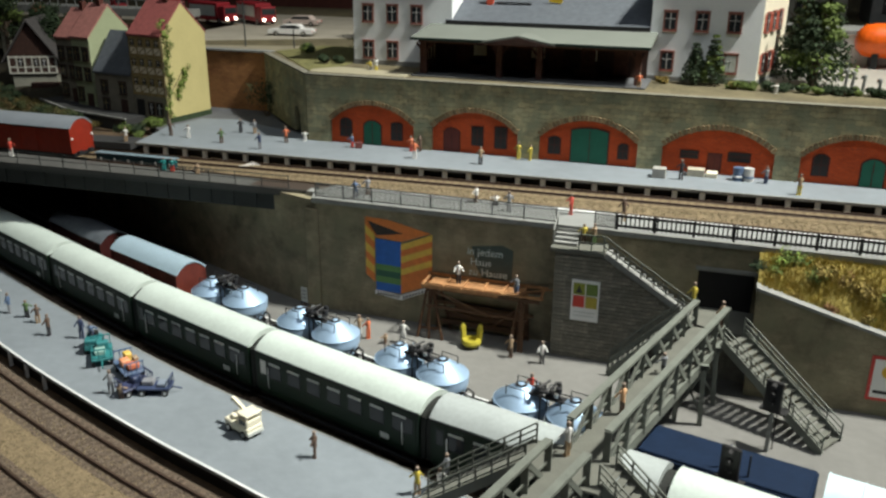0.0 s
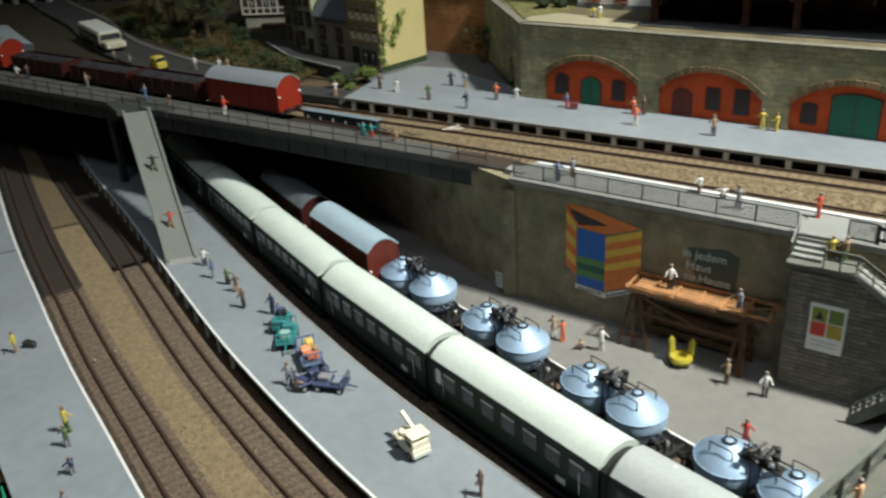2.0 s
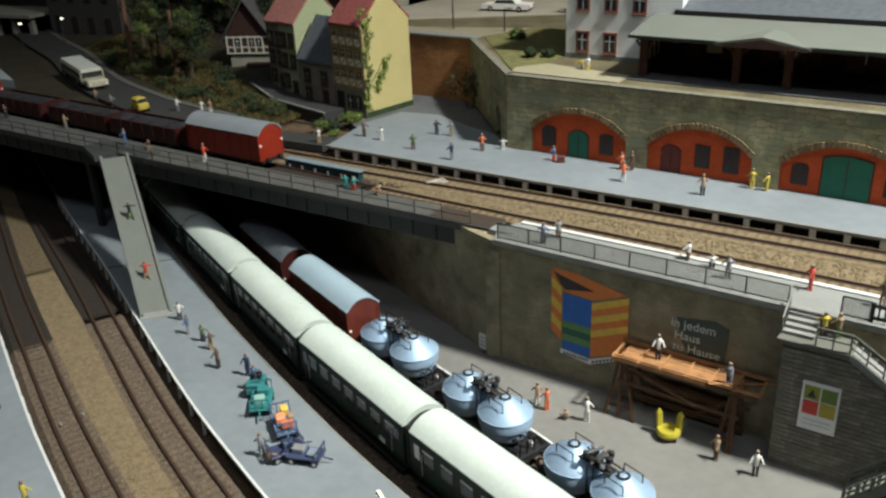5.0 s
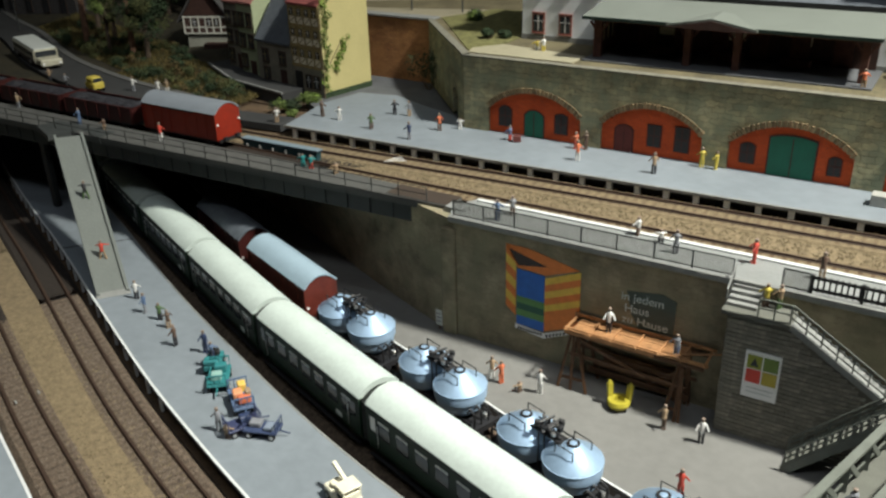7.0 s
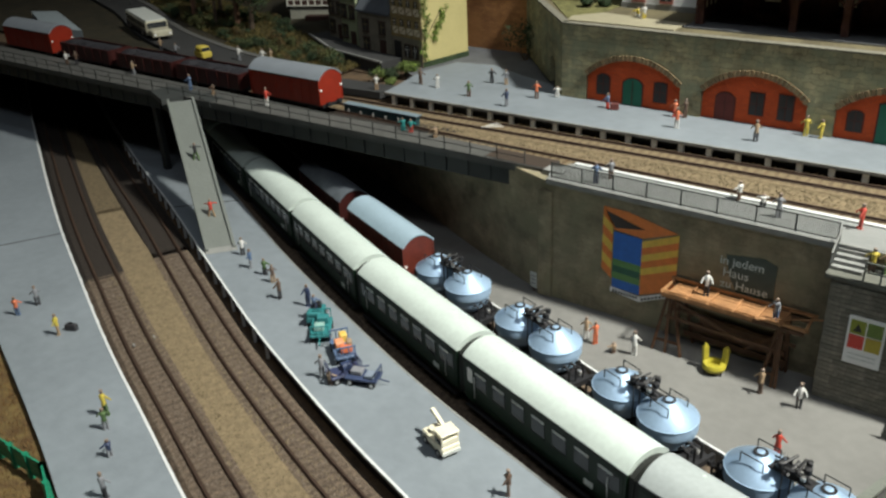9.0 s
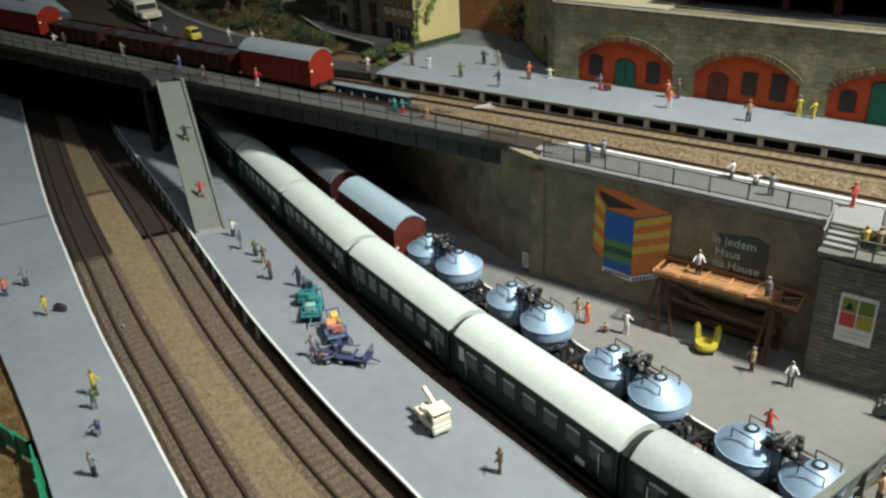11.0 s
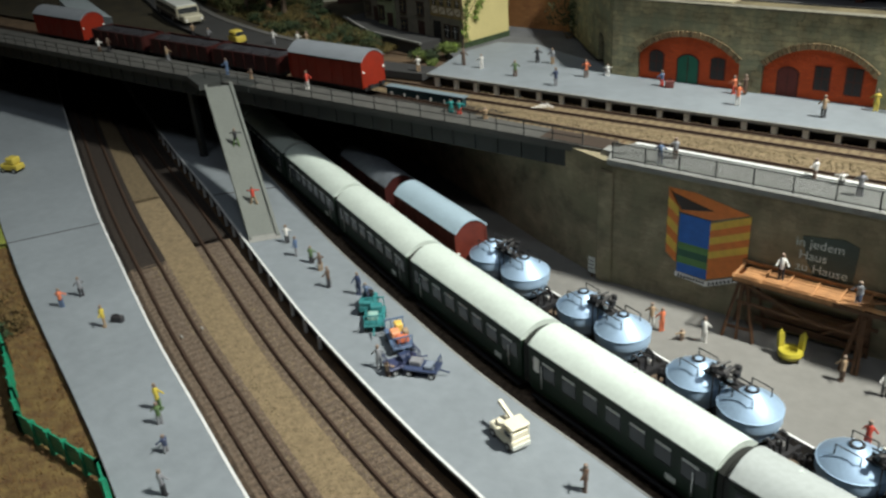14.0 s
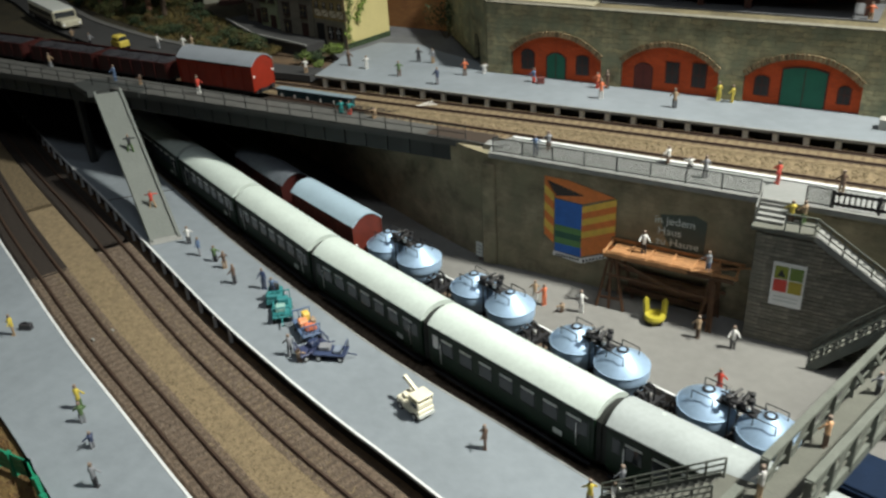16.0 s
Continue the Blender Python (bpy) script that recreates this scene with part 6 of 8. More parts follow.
for k in (1, 3, 4):
    window_unit(ht, (k + 0.5) * (W - 0.2) / 6 + 0.1, Z0 + 1.0, 0.45, 0.85, 0.0, M_TIMB, sill=False)
part("porch", box(B(), 2.6, W, -0.9, 0.3, -3.0, 0.4), M_BROWN, ht)
# terrace in front of the houses
tr_ = thing("terrace", "dark grey paved terrace with a pale edge in front of the houses", "terrace", kind="structure")
tp = [(-53.5, 24.6), (-45.2, 20.0), (-36.2, 18.0), (-35.6, 20.8), (-44.8, 23.0), (-52.6, 27.2)]
part("slab", slab(B(), tp, 8.2, 9.6), M_ROAD, tr_)
for a, b in zip(tp[:2], tp[1:3]):
    part("edge", bar(B(), (*a, 9.62), (*b, 9.62), 0.22, 0.2), M_CONC, tr_)
bush(-33.0, 18.6, 8.9, 1.3, [M_LEAFM, M_LEAFL], "green bush at the platform's end", 31)
bush(-34.8, 16.6, 8.5, 1.5, [M_LEAFM, M_LEAFD], "green bush beside the upper track", 32)
bush(-32.3, 15.0, 8.5, 0.9, [M_LEAFM], "small green bush at the platform's end", 33)
bush(-24.9, 28.0, 8.9, 2.3, [M_LEAFD], "dark ivy bush in the corner of the walls", 34, squash=1.4, n=900)
structure("siding_deck", slab(B(), [(-44, 9.9), (-30.5, 11.2), (-30.2, 13.8), (-44, 12.6)], 8.3, 8.95), M_ROAD, "low dark deck beside the upper track", "deck")

# ---- far left: tunnel building, wall and viaduct ----
tb = thing("arcade_building", "long grey arcade building with dark openings on the hill", "building", place(-146, 30.8, 8.0, 11))
part("roof", box(B(), -4, 30, -0.8, 8, 3.7, 4.2), M_GREYH, tb)
part("back_wall", box(B(), -4, 30, 4.5, 5.5, -2, 3.7), M_VOID, tb)
for k in range(9):
    part("pillar", box(B(), -3.5 + k * 4.0, -2.7 + k * 4.0, 0, 0.8, -2, 3.7), M_GREYH, tb)
tower = thing("tower_building", "tall dark grey building on the hill", "building", place(-115, 38.5, 8, 5))
part("wall", box(B(), 0, 17, 0, 8, -2, 18), M_TILED, tower)
for r in range(3):
    for c in range(4):
        window_unit(tower, 2.2 + c * 4.0, 1.5 + r * 5, 1.2, 2.4, 0.0, M_TIMB, sill=False, bar_m=M_TIMB)
part("roof", box(B(), -0.4, 17.4, -0.4, 8.4, 18, 18.6), M_TILED, tower)
vd = thing("viaduct", "grey viaduct with a railing behind the trees", "viaduct", kind="structure")
part("deck", box(B(), -80, -46, 44, 48, 17.6, 18.6), M_CONC, vd)
for k in range(6):
    part("pillar", box(B(), -78 + k * 6, -76.6 + k * 6, 44.6, 47.4, 8, 17.6), M_GREYH, vd)
for k in range(24):
    part("post", bar(B(), (-79.5 + k * 1.45, 44.2, 18.6), (-79.5 + k * 1.45, 44.2, 19.8), 0.12), M_CONC, vd)
part("handrail", bar(B(), (-80, 44.2, 19.8), (-46, 44.2, 19.8), 0.14), M_CONC, vd)
structure("pale_slab", slab(B(), [(-105, 17.4), (-101.4, 19.5), (-84.0, 12.9), (-91.9, 12.0)], 8.2, 9.5), paint(0.34, 0.40, 0.43), "pale blue-grey concrete embankment end", "embankment")


def street_lamp(x, y, z, h=5.0, lit=True):
    th = thing("street_lamp", "tall thin street lamp with a small lit head" if lit else "tall thin dark street lamp", "street lamp", place(x, y, z), "street lamps")
    part("post", cyl(B(), (0, 0, 0), (0, 0, h), 0.1, 0.06, n=8), M_STEEL, th)
    part("arm", bar(B(), (0, 0, h), (0.7, -0.2, h + 0.15), 0.08), M_STEEL, th)
    part("head", boxc(B(), 0.8, -0.22, h + 0.02, 0.5, 0.22, 0.14), LAMP_M if lit else M_CONC, th)


LAMP_M = glow("lamp_light", (1.0, 0.93, 0.75), 3.0)
street_lamp(-97.5, 29.4, 8.9, 4.9)
street_lamp(-110, 30, 8.6, 3.6)
street_lamp(-30.8, 34.1, 15.7, 6.0, False)
street_lamp(-24.8, 34.9, 15.65, 2.4, False)


# ---- vehicles ----
def wheel(parent, x, y, r=0.33):
    w = part("wheel", cyl(B(), (x, y - 0.11, r), (x, y + 0.11, r), r, n=14), M_BLACK, parent)
    part("rim", cyl(B(), (x, y - 0.125, r), (x, y + 0.125, r), r * 0.55, n=10), M_CHROME, w)


def car(name, label, m, body, length=4.4, w=1.75, cabin=(0.25, 0.78), lamps=None, group=""):
    th = thing(name, label, "car", m, group)
    prof = [(-length / 2, 0.3), (-length / 2, 0.8), (-length * 0.28, 0.92), (length * 0.3, 0.95), (length / 2, 0.85), (length / 2, 0.3)]
    part("body", prism(B(), prof, -w / 2, w / 2), body, th)
    x0, x1 = -length / 2 + cabin[0] * length, -length / 2 + cabin[1] * length
    part("cabin", prism(B(), [(x0 - 0.35, 0.9), (x0 + 0.25, 1.42), (x1 - 0.2, 1.45), (x1 + 0.35, 0.93)], -w / 2 + 0.1, w / 2 - 0.1), body, th)
    for s in (-1, 1):
        part("side_window", prism(B(), [(x0 - 0.1, 0.97), (x0 + 0.3, 1.36), (x1 - 0.25, 1.38), (x1 + 0.12, 0.97)], s * (w / 2 - 0.1) - 0.015, s * (w / 2 - 0.1) + 0.015), M_WIN, th)
        for x in (-length * 0.31, length * 0.31):
            wheel(th, x, s * (w / 2 - 0.08))
        part("headlight", cyl(B(), (-length / 2 - 0.03, s * w * 0.35, 0.68), (-length / 2 + 0.05, s * w * 0.35, 0.68), 0.14, n=10), lamps or M_WHITE, th)
        part("tail_light", boxc(B(), length / 2, s * w * 0.36, 0.6, 0.06, 0.3, 0.16), paint(0.5, 0.02, 0.02), th)
    for x, sgn in ((-length / 2 - 0.05, -1), (length / 2 + 0.05, 1)):
        part("bumper", boxc(B(), x, 0, 0.36, 0.14, w * 0.96, 0.16, 0.03), M_CHROME, th)
    return th


def bus(m, label, body, trim):
    th = thing("bus", label, "bus", m)
    part("body", box(B(), -4.6, 4.6, -1.2, 1.2, 0.3, 1.75, 0.16), body, th)
    part("roof", box(B(), -4.5, 4.5, -1.1, 1.1, 1.7, 1.88, 0.07), M_BLIND, th, "cream roof")
    for s in (-1, 1):
        for k in range(7):
            part("side_window", box(B(), -4.1 + k * 1.2, -3.1 + k * 1.2, s * 1.21 - 0.02, s * 1.21 + 0.02, 1.0, 1.55), M_WIN, th)
        part("waist_stripe", box(B(), -4.6, 4.6, s * 1.215 - 0.015, s * 1.215 + 0.015, 0.35, 0.75), trim, th)
        for x in (-2.9, 2.7):
            wheel(th, x, s * 1.15, 0.4)
        part("headlight", cyl(B(), (6.58, s * 0.8, 0.65), (6.66, s * 0.8, 0.65), 0.14, n=10), M_WHITE, th)
    part("windscreen", box(B(), 4.58, 4.63, -1.02, 1.02, 1.0, 1.6), M_WIN, th)
    part("bonnet", box(B(), 4.6, 6.6, -1.05, 1.05, 0.3, 1.05, 0.14), body, th)
    return th


bus(place(-77.7, 18.6, 8.98, -21) @ Matrix.Scale(1.17, 4), "cream and white coach parked on the street", paint(0.52, 0.50, 0.38), paint(0.06, 0.05, 0.05))
HEAD = glow("headlight_on", (1.0, 0.86, 0.7), 9.0)
car("police_car", "white saloon car on the street behind the station", place(-31.4, 46.9, 15.72, 8), M_WHITE, 6.0, 2.1, (0.28, 0.7))
car("car", "pale car on the far street", place(-36.4, 59.5, 15.72, 5), paint(0.6, 0.5, 0.45), 5.4, 2.0)


def fire_truck(m, label):
    th = thing("fire_engine", label, "fire engine", m, "red fire engines on the far street")
    red = paint(0.31, 0.02, 0.03)
    part("body", box(B(), -3.6, 3.4, -1.25, 1.25, 0.55, 3.1, 0.08), red, th)
    part("cab", box(B(), 3.4, 5.0, -1.2, 1.2, 0.55, 2.7, 0.12), red, th)
    part("windscreen", box(B(), 4.98, 5.04, -1.05, 1.05, 1.6, 2.45), M_WIN, th)
    part("ladder", bar(bar(B(), (-3.4, -0.4, 3.3), (3.6, -0.4, 3.5), 0.12), (-3.4, 0.4, 3.3), (3.6, 0.4, 3.5), 0.12), M_CHROME, th)
    for s in (-1, 1):
        part("shutter", box(B(), -3.2, 2.8, s * 1.26 - 0.02, s * 1.26 + 0.02, 1.2, 2.7), M_BLIND, th)
        part("headlight", cyl(B(), (5.0, s * 0.8, 0.9), (5.1, s * 0.8, 0.9), 0.22, n=10), HEAD, th, "lit headlight")
        for x in (-2.2, 3.6):
            wheel(th, x, s * 1.15, 0.5)


for x, y, a in ((-51.4, 58.6, -20), (-44.9, 60.4, -35), (-63.5, 65, -35), (-79, 70.5, -30)):
    fire_truck(place(x, y, 15.66, a), "red fire engine with lit headlights in a row")

# dim buildings closing the far side of the layout
for k, (x, w, h, c) in enumerate(((-150, 40, 16, M_BRICKD), (-108, 34, 13, M_BROWN), (-70, 38, 15, M_BRICKD), (-28, 30, 12, M_BROWN), (6, 34, 14, M_GREYH), (44, 40, 11, M_CONC), (88, 30, 12, M_GREYH))):
    th = thing("far_building", "dim building at the far side of the layout", "building", place(x, 92 + 4 * (k % 2), 15.5), "far buildings")
    part("wall", box(B(), 0, w, 0, 14, -1, h), c, th)
    part("roof", prism(B(), [(-0.5, h), (w / 2, h + 4), (w + 0.5, h)], -0.5, 14.5), M_TILED, th)
    for j in range(int(w / 5)):
        for r in range(2):
            window_unit(th, 2.5 + j * 5, 2 + r * 5, 1.6, 2.4, 0.0, M_TIMB, sill=False)


# ---- station building: two white wings, a timber hall with canopy ----
ST = 15.65


def wing(name, x0, x1, y0, y1, h, label, cols_front, rows, skip=(), side_right=False):
    th = thing(name, label, "station wing", place(x0, y0, ST))
    w, d = x1 - x0, y1 - y0
    part("wall", box(B(), 0, w, 0, d, -0.1, h), M_PLASTER, th)
    part("plinth", box(B(), -0.06, w + 0.06, -0.06, d, -0.1, 0.45), M_CONC, th)
    if side_right:
        part("side_wall", box(B(), w, w + 0.05, 0.0, d, 0.45, h), M_PLASTW, th, "cream-lit plaster side")
    part("cornice", box(B(), -0.25, w + 0.25, -0.25, d + 0.25, h, h + 0.3), M_CONC, th)
    bm = B()
    vs = [bm.verts.new(p) for p in ((-0.5, -0.5, h + 0.3), (w + 0.5, -0.5, h + 0.3), (w + 0.5, d + 0.5, h + 0.3), (-0.5, d + 0.5, h + 0.3), (w * 0.4, d / 2, h + 3.2), (w * 0.6, d / 2, h + 3.2))]
    for q in ((0, 1, 5, 4), (1, 2, 5), (2, 3, 4, 5), (3, 0, 4), (3, 2, 1, 0)):
        bm.faces.new([vs[i] for i in q])
    part("roof", bm, M_TILEB, th)
    for r, z in enumerate(rows):
        for c, x in enumerate(cols_front):
            if (r, c) not in skip:
                window_unit(th, x - x0, z - ST, 0.95, 1.45, 0.0, M_SURR, M_BLIND if (r, c) == (0, 2) else None)
    return th, w, d


wing("station_wing", -13.1, -2.5, 26.0, 36.0, 9.4, "white plastered station wing with red window surrounds", (-11.45, -8.8, -6.2), (16.45, 20.05), skip=((0, 2),))
rw = thing("station_wing", "white plastered station wing with red-framed windows on two sides", "station wing", place(16.7, 26.0, ST))
RWP = [(0, 0), (9.6, 0), (12.0, 9.5), (0, 9.5)]
part("wall", slab(B(), RWP, -0.1, 9.4), M_PLASTER, rw)
part("plinth", slab(B(), [(-0.06, -0.06), (9.66, -0.06), (12.06, 9.5), (-0.06, 9.5)], -0.1, 0.45), M_CONC, rw)
part("cornice", slab(B(), [(-0.3, -0.3), (9.9, -0.3), (12.3, 9.7), (-0.3, 9.7)], 9.4, 9.7), M_CONC, rw)
part("roof", lathe(B(), [(7.6, 9.7), (0, 12.9)], 4), M_TILEB, rw, m=place(5.4, 4.8, 0, 41))
for r, z in enumerate((1.1, 4.7)):
    for c, x in enumerate((1.7, 4.5, 7.3)):
        if (r, c) != (0, 1):
            window_unit(rw, x, z, 0.95, 1.45, 0.0, M_SURR, M_BLIND if (r, c) == (0, 2) else None)
M_SHUT = paint(0.40, 0.085, 0.05)
sd = part("side_face", box(B(), 0.05, 9.6, -0.05, 0.0, 0.45, 9.4), M_PLASTW, rw, "cream plaster side", m=place(9.6, 0, 0, 75.8))
for r, z in enumerate((1.1, 4.7)):
    for y in (1.6, 4.0, 6.4):
        window_unit(sd, y, z, 0.95, 1.45, -0.05, M_SURR)
        for s in (-1, 1):
            part("shutter", box(B(), y + s * 0.9 - 0.24, y + s * 0.9 + 0.24, -0.13, -0.05, z - 0.1, z + 1.55, 0.02), M_SHUT, sd, "brick-red window shutter")

M_REDT = mat("red_brown_timber", (0.10, 0.042, 0.03), 0.8, var=0.35, size=0.5)
hl = thing("station_hall", "dark timber station hall under a wide grey canopy", "station hall", place(-2.5, 21.0, ST))
part("back_wall", box(B(), -1.5, 19.2, 4.75, 4.95, 0, 4.2), M_BROWN, hl)
part("side_wall", box(B(), -1.62, -1.46, 0.2, 4.75, 0, 3.5), M_REDT, hl, "boarded timber side wall")
for k in range(4):
    part("slit", box(B(), -1.45, -1.43, 0.9 + k * 0.95, 1.25 + k * 0.95, 1.2, 2.5), M_PLASTW, hl, "pale slit window")
part("canopy", extrude_x(B(), [(-0.9, 3.4), (-0.9, 3.6), (5.2, 4.4), (5.2, 4.1)], -2.2, 19.9), M_CANOPY, hl, "wide grey felt canopy")
part("fascia", box(B(), -2.2, 19.9, -0.98, -0.9, 3.36, 3.61), paint(0.012, 0.03, 0.022), hl, "dark green fascia board")
part("roof", extrude_x(B(), [(4.9, 4.5), (4.9, 4.75), (10.5, 7.2), (16, 4.75), (16, 4.5)], -0.6, 19.2), M_TILEB, hl, "grey main roof")
part("roof_edge", box(B(), -0.6, 19.2, 4.8, 4.95, 4.35, 4.72), M_BLACK, hl)
part("gable_canopy", prism(B(), [(4.8, 3.55), (8.2, 4.15), (11.6, 3.55), (11.6, 3.38), (8.2, 3.98), (4.8, 3.38)], -1.15, 2.2), M_CANOPY, hl, "small gable over the entrance")
part("gable_board", prism(B(), [(5.0, 3.3), (8.2, 4.0), (11.4, 3.3)], -1.24, -1.16), M_BROWN, hl, "dark boarded gable")
part("front_beam", box(B(), -1.9, 19.6, 0.45, 0.75, 3.0, 3.35), M_REDT, hl)
for k in range(9):
    part("rafter", bar(B(), (-0.9 + 2.45 * k, -0.8, 3.3), (-0.9 + 2.45 * k, 5.3, 4.02), 0.16, 0.2), M_REDT, hl)
for k, x in enumerate((2.0, 7.6, 12.6)):
    part("bench", box(B(), x, x + 2.2, 3.2, 3.9, 0.0, 0.75, 0.04), M_REDT, hl)
    part("notice", box(B(), x + 0.4, x + 1.9, 4.7, 4.74, 1.5, 2.5), M_PLASTW, hl, "pale notice on the back wall")
for x in (-1.3, 6.1, 9.9, 18.8):
    p = part("post", box(B(), x - 0.26, x + 0.26, 0.35, 0.85, 0, 3.4), M_REDT, hl)
    part("bracket", bar(B(), (x + 0.1, 0.6, 2.1), (x + 0.8, 0.6, 2.95), 0.16), M_REDT, p)
    part("bracket", bar(B(), (x - 0.1, 0.6, 2.1), (x - 0.8, 0.6, 2.95), 0.16), M_REDT, p)
for k in range(6):
    part("door", box(B(), 0.6 + k * 3.1, 2.0 + k * 3.1, 4.68, 4.75, 0.05, 2.7), M_REDT, hl)
part("chimney", boxc(B(), 3.0, 8.2, 5.2, 0.6, 0.6, 2.4), paint(0.50, 0.07, 0.03), hl, "red brick chimney")
part("roof_walk", box(B(), 3.6, 7.2, 8.0, 8.3, 6.3, 6.4), M_BLACK, hl)
part("roof_flag", prism(B(), [(8.9, 6.5), (9.0, 7.5), (10.3, 7.4), (10.2, 6.4)], 8.4, 8.5), paint(0.65, 0.45, 0.03), hl, "small yellow board on the roof")
structure("hall_floor", box(B(), -4.6, 17.2, 20.0, 27, 15.65, 15.78), M_FORE, "dark grey paving under the canopy", "paving")
tree(31.2, 27.5, ST, 11.5, 3.3, [M_LEAFD, M_LEAFM], "large dark green conifer beside the station", 41, conifer=True, n=7000, leaf=0.13)
tree(30.0, 32.0, ST, 9, 2.4, [M_LEAFD], "dark conifer behind the station wing", 42, conifer=True, n=4000, leaf=0.13)
tree(22.6, 24.8, ST, 4.9, 1.15, [M_LEAFD, M_LEAFM], "tall dark cypress shrub against the station wall", 43, conifer=True, n=2600, leaf=0.09)
tree(21.0, 24.9, ST, 4.0, 1.2, [M_LEAFD], "dark cypress shrub against the station wall", 44, conifer=True, n=2200, leaf=0.09)
structure("yard_paving", slab(B(), [(27.0, 24.6), (70, 24.6), (70, 49.5), (29.5, 49.5)], 15.65, 15.71), paint(0.38, 0.37, 0.33), "pale sandy paving beside the station", "paving")
for k, (x, y, r, ms) in enumerate(((24.6, 23.4, 0.9, [M_LEAFM, M_LEAFO]), (25.8, 23.4, 0.8, [M_LEAFM]), (18.2, 24.4, 0.6, [M_LEAFM, M_LEAFO]), (28.8, 23.6, 0.8, [M_LEAFD]), (30.2, 23.6, 0.8, [M_LEAFD, M_LEAFM]), (27.6, 23.4, 0.9, [M_LEAFD]), (31.5, 22.9, 0.8, [M_LEAFM, M_LEAFD]), (33.4, 22.8, 0.8, [M_LEAFD]), (37.2, 23.4, 0.9, [M_LEAFD]), (38.7, 23.2, 0.8, [M_LEAFD, M_LEAFM]), (32.6, 23.6, 0.8, [M_LEAFD]), (34.2, 23.6, 0.8, [M_LEAFM, M_LEAFD]), (35.8, 23.6, 0.8, [M_LEAFD]), (-15.6, 24.4, 1.0, [M_LEAFD]), (-14.4, 25.2, 0.9, [M_LEAFD]), (-21.3, 31.6, 1.3, [M_LEAFD, M_LEAFM]), (-17.5, 40, 2.2, [M_LEAFD]), (-15.5, 44, 2.6, [M_LEAFD]))):
    bush(x, y, ST + 0.05, r, ms, "clipped dark hedge bush beside the station", 50 + k, group="hedge bushes by the station")
tree(-17.0, 47, ST, 9, 3.0, [M_LEAFD], "dark tree behind the station", 45)
sh = thing("white_shed", "long low white building behind the conifer", "building", place(30, 44, ST))
part("wall", box(B(), 0, 12, 0, 6, 0, 3.2), M_WHITE, sh)
part("roof", box(B(), -0.4, 12.4, -0.4, 6.4, 3.2, 3.6), M_CONC, sh)
tk = thing("orange_tank", "large orange storage tank on a dark frame", "tank", place(40.4, 42.5, ST))
part("vessel", lathe(B(), [(0, -4.5), (0.9, -4.3), (1.6, -3.6), (1.75, -2.5), (1.75, 2.5), (1.6, 3.6), (0.9, 4.3), (0, 4.5)], 24), paint(0.85, 0.13, 0.01, 0.35), tk, smooth=True, m=place(0, 0, 2.8, 0, 0, 90))
for x in (-2.5, 2.5):
    part("saddle", box(B(), x - 0.3, x + 0.3, -1.3, 1.3, 0, 1.6), M_BLACK, tk)
for k, (x, y) in enumerate(((33.6, 24.8), (34.2, 25.2), (35.0, 24.6), (36.2, 24.2))):
    th = thing("garden_post", "pale weathered post among the hedge", "post", place(x, y, ST), "pale posts by the hedge")
    part("shaft", cyl(B(), (0, 0, 0), (0.1, 0, 2.0 - 0.2 * k), 0.16, 0.12, n=8), M_CONC, th)
    part("cap", lathe(B(), [(0.22, 1.7 - 0.2 * k), (0.2, 2.0 - 0.2 * k), (0, 2.1 - 0.2 * k)], 8), M_CONC, th)


# ---- figurines: little painted shapes, one plain mesh each ----
def figurine(x, y, z, coat, legs, label, rz=0.0, lean=0.0, low=1.0, hat=None, spread=0.12, arm=0.3):
    """A simplified painted figurine: base, two legs, tapered trunk, two arms and a ball."""
    bm = B()
    k = low * (0.75 if z > 8 else 0.90)
    spread, arm = spread * 0.85, arm * 0.8
    for s in (-1, 1):
        cyl(bm, (s * spread, 0, 0), (s * 0.1, 0, 0.88 * k), 0.075, 0.095, n=7, mi=1)
        cyl(bm, (s * spread, -0.08, 0.0), (s * spread, 0.16, 0.06), 0.08, 0.06, n=6, mi=1)
        cyl(bm, (s * 0.18, 0, 1.48 * k), (s * (0.24 + arm * 0.5), 0.15 + arm * 0.4, 0.95 * k + arm * 0.5), 0.06, 0.05, n=6, mi=0)
    lathe(bm, [(0.0, 0.78 * k), (0.15, 0.8 * k), (0.14, 1.1 * k), (0.19, 1.46 * k), (0.12, 1.6 * k), (0, 1.64 * k)], 9, mi=0)
    lathe(bm, [(0, 1.62 * k), (0.08, 1.64 * k), (0.115, 1.76 * k), (0.105, 1.88 * k), (0, 1.97 * k)], 9, mi=2)
    ob = part("figurine", bm, [coat, legs, hat or SKIN], None, "", True)
    ob.matrix_basis = place(x, y, z, rz, lean)
    return tagged(ob, label, "figurine", "figurines on the layout")


SKIN = paint(0.22, 0.165, 0.13)
WHT, DRK, BLU, NVY = paint(0.62, 0.62, 0.60), paint(0.03, 0.03, 0.035), paint(0.09, 0.14, 0.24), paint(0.03, 0.045, 0.10)
BRN, TAN, YEL, ORG = paint(0.11, 0.07, 0.05), paint(0.32, 0.23, 0.145), paint(0.52, 0.42, 0.07), paint(0.60, 0.17, 0.08)
RED, GRY, TEA, GRN = paint(0.48, 0.06, 0.04), paint(0.22, 0.23, 0.25), paint(0.02, 0.22, 0.22), paint(0.08, 0.14, 0.05)
